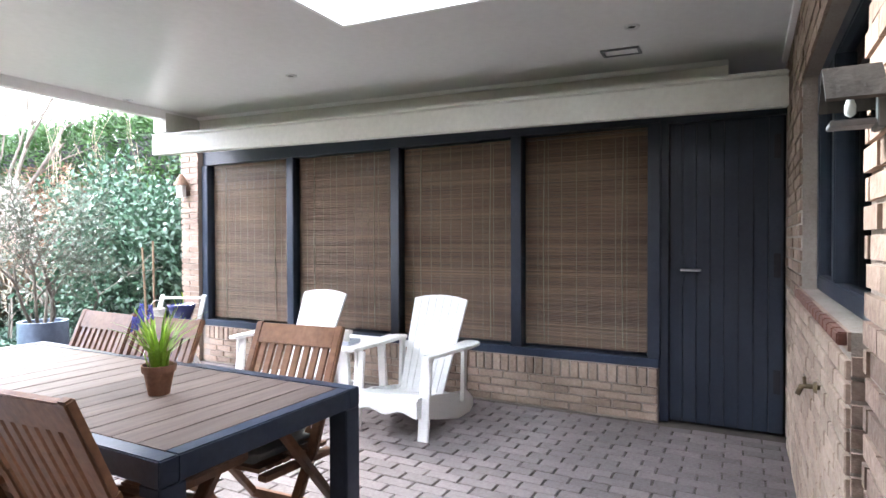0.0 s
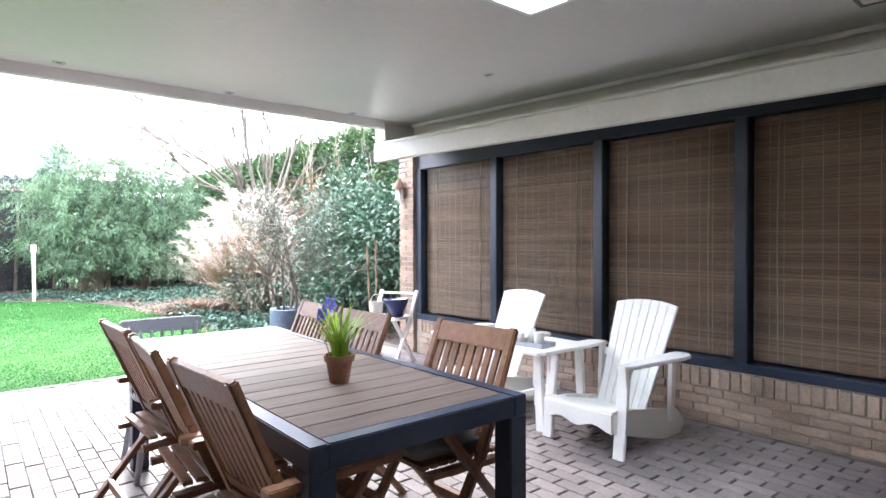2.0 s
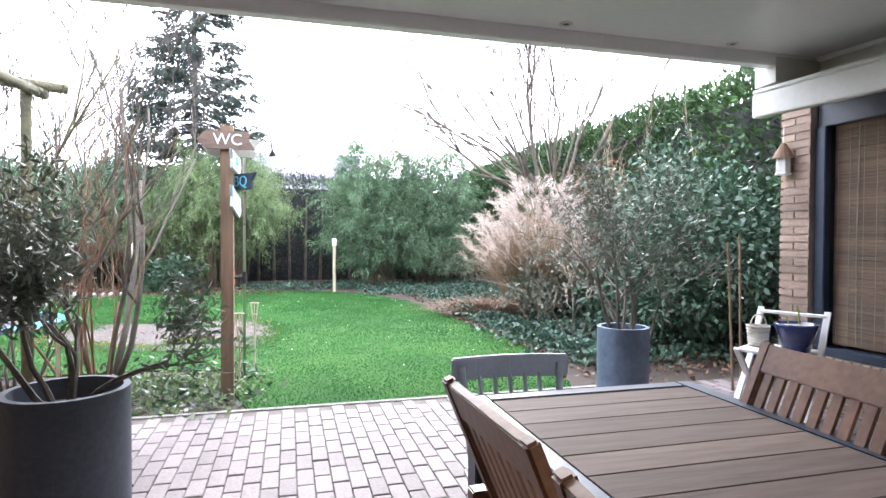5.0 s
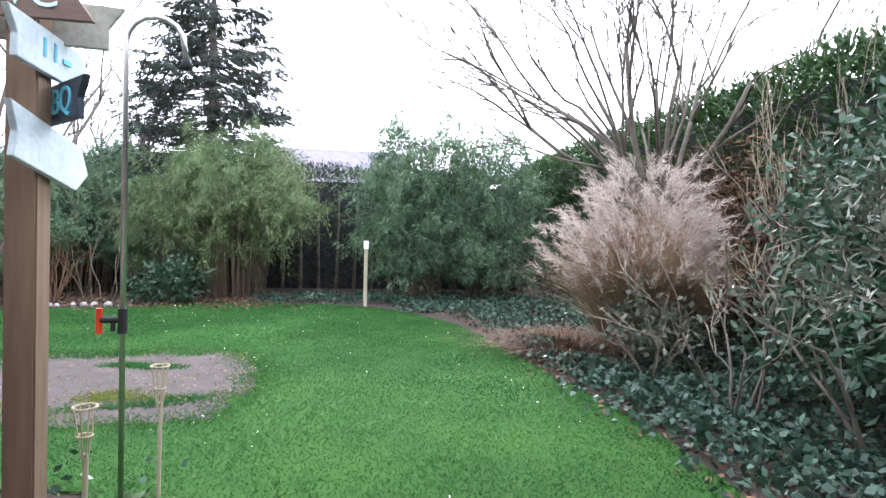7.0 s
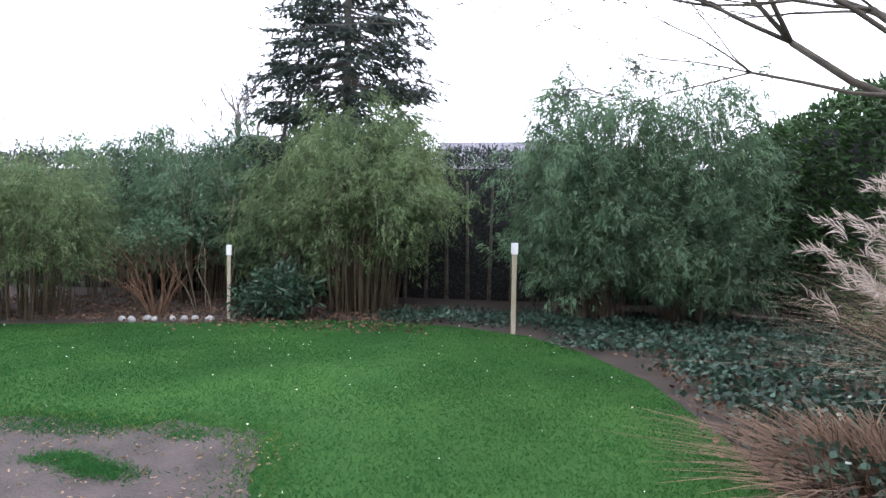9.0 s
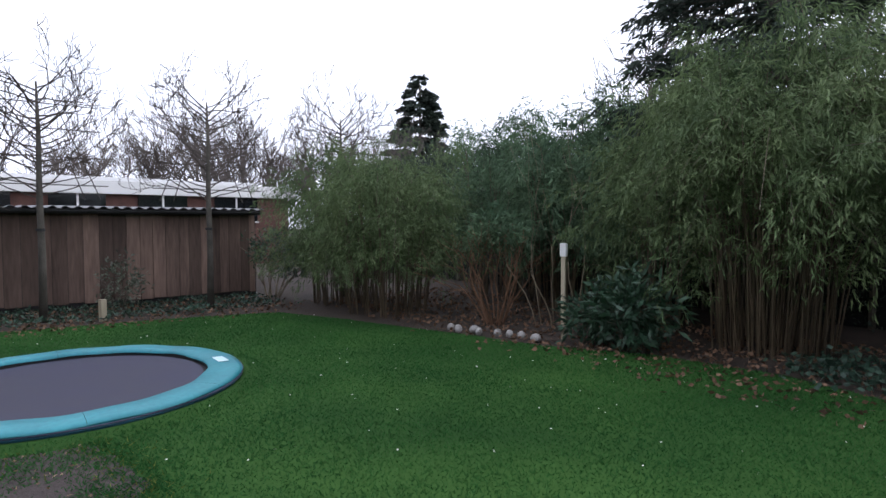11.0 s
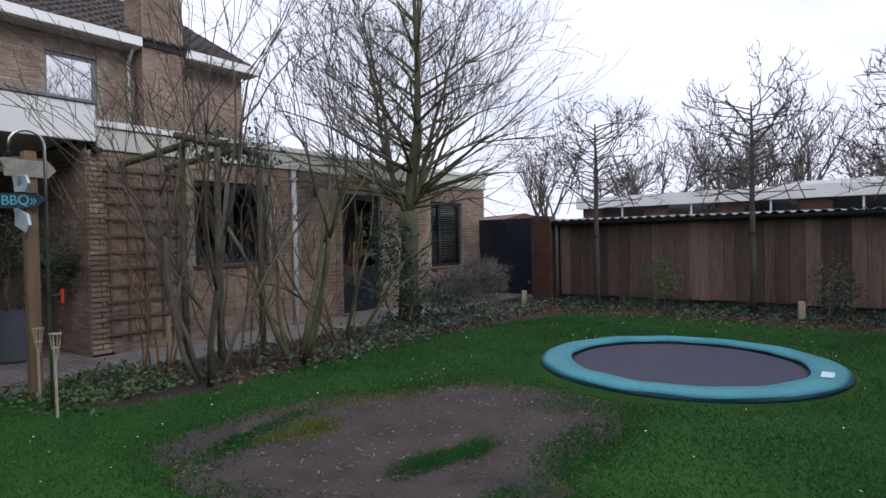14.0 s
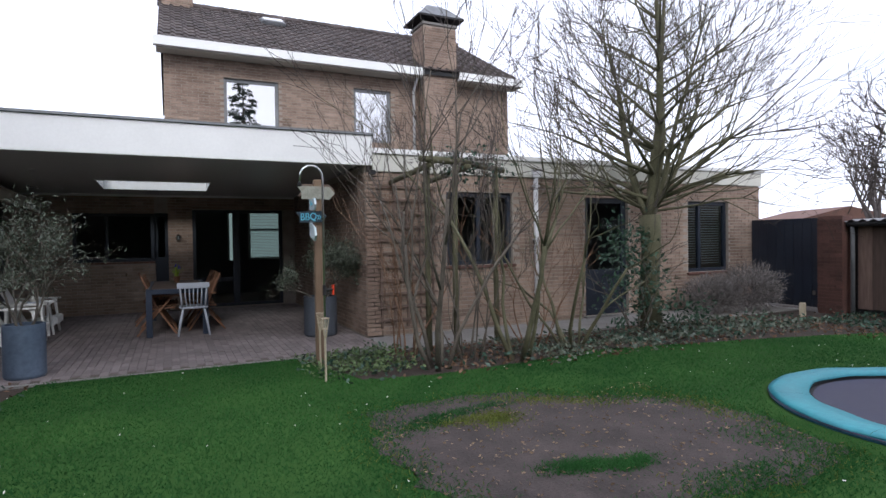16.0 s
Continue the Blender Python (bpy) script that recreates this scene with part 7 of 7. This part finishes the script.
part("plumes", quads("plumes", leaves(rng, p, d, 0.10, 0.007, 0.25), M_PLUME), M_PLUME, t, "silvery feathered plumes")
q, tips, o = arching(rng, 1500, 8.85, 16.7, 0.55, 0.30, 0.75, 0.014, 4)
part("fallen_blades", quads("fallen_blades", q, M_DEADLEAF), M_DEADLEAF, t, "collapsed reddish dead blades")


# ground cover
def cover(name, label, seed, boxes, n, length, width, mat, height, lift=0.3):
    rng = np.random.default_rng(seed)
    ar = np.array([(b[1] - b[0]) * (b[3] - b[2]) for b in boxes])
    pick = rng.choice(len(boxes), n, p=ar / ar.sum())
    b = np.array(boxes)[pick]
    u = rng.random((n, 2))
    x, y = b[:, 0] + (b[:, 1] - b[:, 0]) * u[:, 0], b[:, 2] + (b[:, 3] - b[:, 2]) * u[:, 1]
    x, y = x + rng.normal(size=n) * 0.14, y + rng.normal(size=n) * 0.14
    hz = height * (0.35 + 0.65 * np.abs(np.sin(x * 2.3 + 1) * np.sin(y * 2.9)))
    p = np.stack([x, y, -0.02 + hz * rng.random(n) ** 0.6], 1)
    d = unit(rng.normal(size=(n, 3)) * np.array([1, 1, 0.4]) + np.array([0, 0, lift]))
    ob = new(name, quads(name, leaves(rng, p, d, length, width, 0.1), mat))
    return tagged(ob, label, "ground cover", kind="stuff")


cover("ivy", "dark glossy ivy covering the side border", 191, [(8.35, 11.3, 12.4, 16.0), (8.35, 11.3, 16.0, 20.5), (8.4, 9.4, 12.6, 16.0)], 15000, 0.065, 0.055, M_LEAF_IVY, 0.18)
cover("ivy", "dark ivy along the back border", 192, [(4.6, 11.2, 21.9, 23.2), (7.3, 11.2, 20.3, 22.4)], 9000, 0.065, 0.055, M_LEAF_IVY, 0.16)
cover("bed_plants", "low mixed green plants in the bed by the annex", 193, [(-2.4, 5.0, 12.3, 13.5), (4.3, 5.3, 11.9, 13.2), (-2.8, 1.2, 12.4, 13.6)], 1100, 0.075, 0.04, M_LEAF_IVY, 0.16)
cover("bed_plants", "low pale green plants in the bed", 194, [(4.3, 5.3, 11.92, 12.6), (-2.5, 3.0, 12.5, 13.6)], 2200, 0.07, 0.035, M_LEAF_OLIVE, 0.16)
cover("bed_plants", "fresh low green plants along the patio edge", 198, [(4.3, 5.2, 11.95, 13.1)], 1300, 0.055, 0.03, M_LEAF_BAMBOO, 0.14)
cover("bed_plants", "sparse low green plants along the shed", 195, [(-4.3, -2.6, 13.0, 20.2)], 3600, 0.07, 0.035, M_LEAF_IVY, 0.12)
cover("leaf_litter", "brown fallen leaves on the beds", 196, [(-4.3, -2.0, 12.9, 20.3), (-3.0, 5.5, 20.9, 24.0), (8.2, 11.2, 12.0, 22.0), (-2.5, 4.2, 12.0, 13.6), (8.3, 9.3, 15.5, 19.5)], 13000, 0.06, 0.04, M_DEADLEAF, 0.05, 0.1)
rng = np.random.default_rng(199)
for i in range(8):
    x, y = 0.9 + i * 0.17 + rng.normal() * 0.03, 21.02 + i * 0.05 + rng.normal() * 0.03
    r = rng.uniform(0.05, 0.09)
    ob = part("edging_stone", Mesh().lathe([(0.001, -0.04), (r * 0.8, -0.03), (r, 0.01), (r * 0.75, 0.05), (r * 0.3, 0.07), (0.001, 0.072)], 9, (0, 0, 0)), M_STONE, None, smooth=True)
    ob.matrix_world = pose(x, y, 0.0, rng.uniform(-12, 12), rng.uniform(-12, 12), rng.uniform(0, 360)) @ Matrix.Diagonal((1.25, 0.85, 0.9, 1))
    tagged(ob, "rounded pale field stone edging the border", "stone", "edging stones")


# grass blades
def inside(poly, x, y):
    r = np.zeros(len(x), bool)
    j = len(poly) - 1
    for i in range(len(poly)):
        (xi, yi), (xj, yj) = poly[i], poly[j]
        with np.errstate(divide="ignore", invalid="ignore"):
            r ^= ((yi > y) != (yj > y)) & (x < (xj - xi) * (y - yi) / (yj - yi + 1e-12) + xi)
        j = i
    return r


rng = np.random.default_rng(201)
N = 420000
x, y = rng.uniform(-2.7, 8.5, N), rng.uniform(11.8, 22.1, N)
tuft = 0.5 + 0.5 * np.sin(x * 5.1 + 2 * np.sin(y * 1.7)) * np.sin(y * 4.7 + 1.3 * np.sin(x * 2.1))
ok = inside(LAWN, x, y) & ~(inside(DIRT, x, y) & (rng.random(N) > 0.014)) & (np.hypot(x - TR[0], y - TR[1]) > 1.44)
x, y, tuft = x[ok], y[ok], tuft[ok]
n = len(x)
rt = np.hypot(x - TR[0], y - TR[1])
p = np.stack([x, y, -0.014 + np.interp(rt, (1.43, 1.50, 1.62), (0.032, 0.02, 0.0))], 1)
d = unit(rng.normal(size=(n, 3)) * np.array([0.7, 0.7, 0.1]) + np.array([0, 0, 0.8]))
h = (0.016 + 0.016 * tuft * rng.random(n))[:, None]
s = unit(np.cross(d, rng.normal(size=(n, 3)))) * 0.0035
tip = p + d * h
q = np.stack([p - s, p + s, tip + s * 0.2, tip - s * 0.2], 1)
tagged(new("grass", quads("grass", q, M_BLADE)), "short green grass blades of the lawn", "grass", kind="stuff")
# ragged tufts round and inside the bare patch, and a yellowed strip on it
def tufts(name, label, spots, mat, low, high, edge_count=0):
    c = [np.array(edge)[rng.integers(0, len(edge), edge_count)] + rng.normal(size=(edge_count, 2)) * 0.11] if edge_count else []
    for cx, cy, sx, sy, turn, k in spots:
        g = rng.normal(size=(k, 2)) * (sx, sy)
        a = radians(turn)
        c.append(np.stack([cx + g[:, 0] * math.cos(a) - g[:, 1] * math.sin(a), cy + g[:, 0] * math.sin(a) + g[:, 1] * math.cos(a)], 1))
    c = np.concatenate(c)
    k = len(c)
    pt = np.stack([c[:, 0], c[:, 1], np.full(k, -0.006)], 1)
    dt = unit(rng.normal(size=(k, 3)) * np.array([0.8, 0.8, 0.1]) + np.array([0, 0, 0.7]))
    st = unit(np.cross(dt, rng.normal(size=(k, 3)))) * 0.0035
    tp = pt + dt * rng.uniform(low, high, (k, 1))
    tagged(new(name, quads(name, np.stack([pt - st, pt + st, tp + st * 0.2, tp - st * 0.2], 1), mat)), label, "grass", kind="stuff")


tufts("grass_tufts", "ragged green grass tufts round the bare patch", [(4.42, 16.2, 0.13, 0.06, -12, 1500), (4.1, 16.3, 0.10, 0.05, 10, 1000), (4.62, 14.85, 0.35, 0.05, 8, 900), (2.9, 16.45, 0.16, 0.2, 0, 700), (4.95, 15.0, 0.20, 0.07, 20, 800), (3.6, 16.75, 0.25, 0.08, 0, 700), (4.6, 16.8, 0.12, 0.06, 0, 400)], M_BLADE, 0.014, 0.040, 9000)
tufts("yellow_tufts", "yellowed dry grass tufts on the bare soil", [(4.40, 15.12, 0.12, 0.09, 15, 900), (4.7, 15.05, 0.2, 0.05, 0, 400), (3.7, 14.92, 0.4, 0.08, -30, 700), (2.7, 15.6, 0.1, 0.35, 0, 400)], M_BLADE_DRY, 0.016, 0.045, 1800)
N = 700
c = np.array((4.0, 15.8)) + rng.uniform(-1, 1, (N, 2)) * (1.4, 1.0)
pt = np.stack([c[:, 0], c[:, 1], np.full(N, 0.004)], 1)
dt = unit(rng.normal(size=(N, 3)) * np.array([1, 1, 0.15]))
tagged(new("soil_litter", quads("soil_litter", leaves(rng, pt, dt, 0.035, 0.014), M_STRAW)), "pale straw bits on the bare soil", "litter", kind="stuff")
k = rng.integers(0, n, 260)
pp = p[k] + np.array([0, 0, 0.035])
tagged(new("petals", quads("petals", leaves(rng, pp, unit(rng.normal(size=(260, 3)) * np.array([1, 1, 0.3])), 0.022, 0.012), M_CANDLE)), "scattered white petals and bits on the lawn", "petals", kind="stuff")

# ivy and dead growth heaped on the pergola beams
shrub("pergola_climber", "brown and green climber heaped on the pergola beams", "climber", 230, [(3.2, 12.35, 2.5, 0.42, 0.16, 0.13), (3.6, 12.3, 2.46, 0.3, 0.3, 0.10), (2.75, 12.15, 2.46, 0.25, 0.14, 0.10)], 900, 0.07, 0.014, M_GREYTWIG, None, 6, 0.05, 0.3)
shrub("climber_leaves", "sparse green climber leaves hanging from the pergola", "climber", 231, [(3.0, 12.3, 2.45, 0.5, 0.25, 0.22), (0.4, 12.2, 1.2, 0.35, 0.3, 0.6)], 700, 0.07, 0.04, M_LEAF_IVY, None, 4, 0.07, 0.3)
bare_tree("bare_shrub", "leaning bare shrub with long crossing grey shoots", 233, 2.0, 13.0, 6, 1.5, 0.026, 4, (2, 2), 0.5, 0.68, 0.10, bark=M_BARKG, twig=M_TWIG, base=0.12, lean=0.55, least=0.003)

# ---------------------------------------------------------------- bricks and pavers, piece by piece
def piece_mesh(name, size, mat, chamfer=0.004):
    """A block with chamfered upper edges, its top at z = 0."""
    x, y, z = size[0] / 2, size[1] / 2, size[2]
    c = chamfer
    m = Mesh()
    for xx, yy, zz in ((x, y, -z), (x, y, -c), (x - c, y - c, 0)):
        m.v += [(-xx, -yy, zz), (xx, -yy, zz), (xx, yy, zz), (-xx, yy, zz)]
    for r in (0, 4):
        for i in range(4):
            j = (i + 1) % 4
            m.f.append((r + i, r + j, r + 4 + j, r + 4 + i))
    m.f.append((8, 9, 10, 11))
    return m.data(name, mat)


patio = bpy.data.objects["patio_bed"]
PW, PL, SIDE_GAP, GAP = 0.0865, 0.199, 0.0035, 0.012
paver = piece_mesh("paver", (PW, PL, 0.03), M_PAVER, 0.004)
rng = np.random.default_rng(211)
far_v, far_f = [], []
cols = int((BLIND_X - 0.06 - WALL_X - 0.015) / (PW + SIDE_GAP))
src = [tuple(v.co) for v in paver.vertices]
srcf = [tuple(p.vertices) for p in paver.polygons]
count = 0
for i in range(cols):
    cx = WALL_X + 0.02 + (i + 0.5) * (PW + SIDE_GAP)
    y = HOUSE_Y + 0.02 + (0.5 if i % 2 else 0.0) * (PL + GAP) - 0.18 + rng.uniform(-0.01, 0.01)
    while y + PL < PATIO_END:
        cy = y + PL / 2
        if cy - PL / 2 > HOUSE_Y + 0.012:
            tz, tw = rng.uniform(-0.004, 0.001), rng.uniform(-0.6, 0.6)
            if 5.0 < cx < 6.9 and 10.1 < cy < 11.9 and count < 300 or (7.2 < cx < 8.6 and 6.3 < cy < 7.1 and count < 300):
                ob = bpy.data.objects.new("paver", paver)
                scene.collection.objects.link(ob)
                ob.parent = patio
                ob.matrix_local = pose(cx, cy, tz, 0, 0, tw)
                count += 1
            else:
                k = len(far_v)
                far_v += [(cx + v[0], cy + v[1], tz + v[2]) for v in src]
                far_f += [tuple(k + q for q in f) for f in srcf]
        elif y + PL > HOUSE_Y + 0.03:
            a, b = HOUSE_Y + 0.012, y + PL
            k = len(far_v)
            far_v += [(cx + v[0], (a + b) / 2 + v[1] * (b - a) / PL, v[2] - 0.002) for v in src]
            far_f += [tuple(k + q for q in f) for f in srcf]
        y += PL + GAP
me = bpy.data.meshes.new("pavers")
me.from_pydata(far_v, [], far_f)
me.materials.append(M_PAVER_J)
ob = new("pavers", me)
ob.parent = patio
tagged(ob, "worn grey-brown clay pavers in running bond", kind="stuff")

# low wall under the blinds: stretcher courses and a soldier row
turn_w = Matrix(((0, 0, -1, 0), (1, 0, 0, 0), (0, -1, 0, 0), (0, 0, 0, 1)))
stretcher = piece_mesh("brick", (0.205, 0.052, 0.03), M_BRICK_P, 0.004)
soldier = piece_mesh("brick_soldier", (0.060, 0.128, 0.03), M_BRICK_P, 0.005)
half = piece_mesh("brick_half", (0.098, 0.052, 0.03), M_BRICK_P, 0.004)


def lay(mesh, parent, m):
    ob = bpy.data.objects.new("brick", mesh)
    scene.collection.objects.link(ob)
    ob.parent = parent
    ob.matrix_local = m
    return ob


for r in range(4):
    z = 0.030 + r * 0.0625
    y = 6.36 + (0.108 if r % 2 else 0)
    if r % 2:
        lay(half, plinth, Matrix.Translation((9.598, 6.306, z)) @ turn_w)
    while y < 10.95:
        lay(stretcher, plinth, Matrix.Translation((9.598 + rng.uniform(-0.002, 0.002), y, z)) @ turn_w)
        y += 0.2165
y = 6.285
while y < 11.0:
    lay(soldier, plinth, Matrix.Translation((9.594 + rng.uniform(-0.004, 0.003), y, 0.318)) @ turn_w @ Matrix.Rotation(rng.uniform(-0.02, 0.02), 4, "Z"))
    y += 0.0715

# brick wall with the tap
turn_h = Matrix(((-1, 0, 0, 0), (0, 0, 1, 0), (0, 1, 0, 0), (0, 0, 0, 1)))
for r in range(16):
    z = 0.032 + r * 0.0625
    x = 7.167 + (0.108 if r % 2 else 0)
    if r % 2:
        lay(half, wall_ground, Matrix.Translation((7.112, 0.014, z)) @ turn_h)
    while x < 9.50:
        lay(stretcher, wall_ground, Matrix.Translation((x, 0.014 + rng.uniform(-0.002, 0.003), z)) @ turn_h)
        x += 0.2165
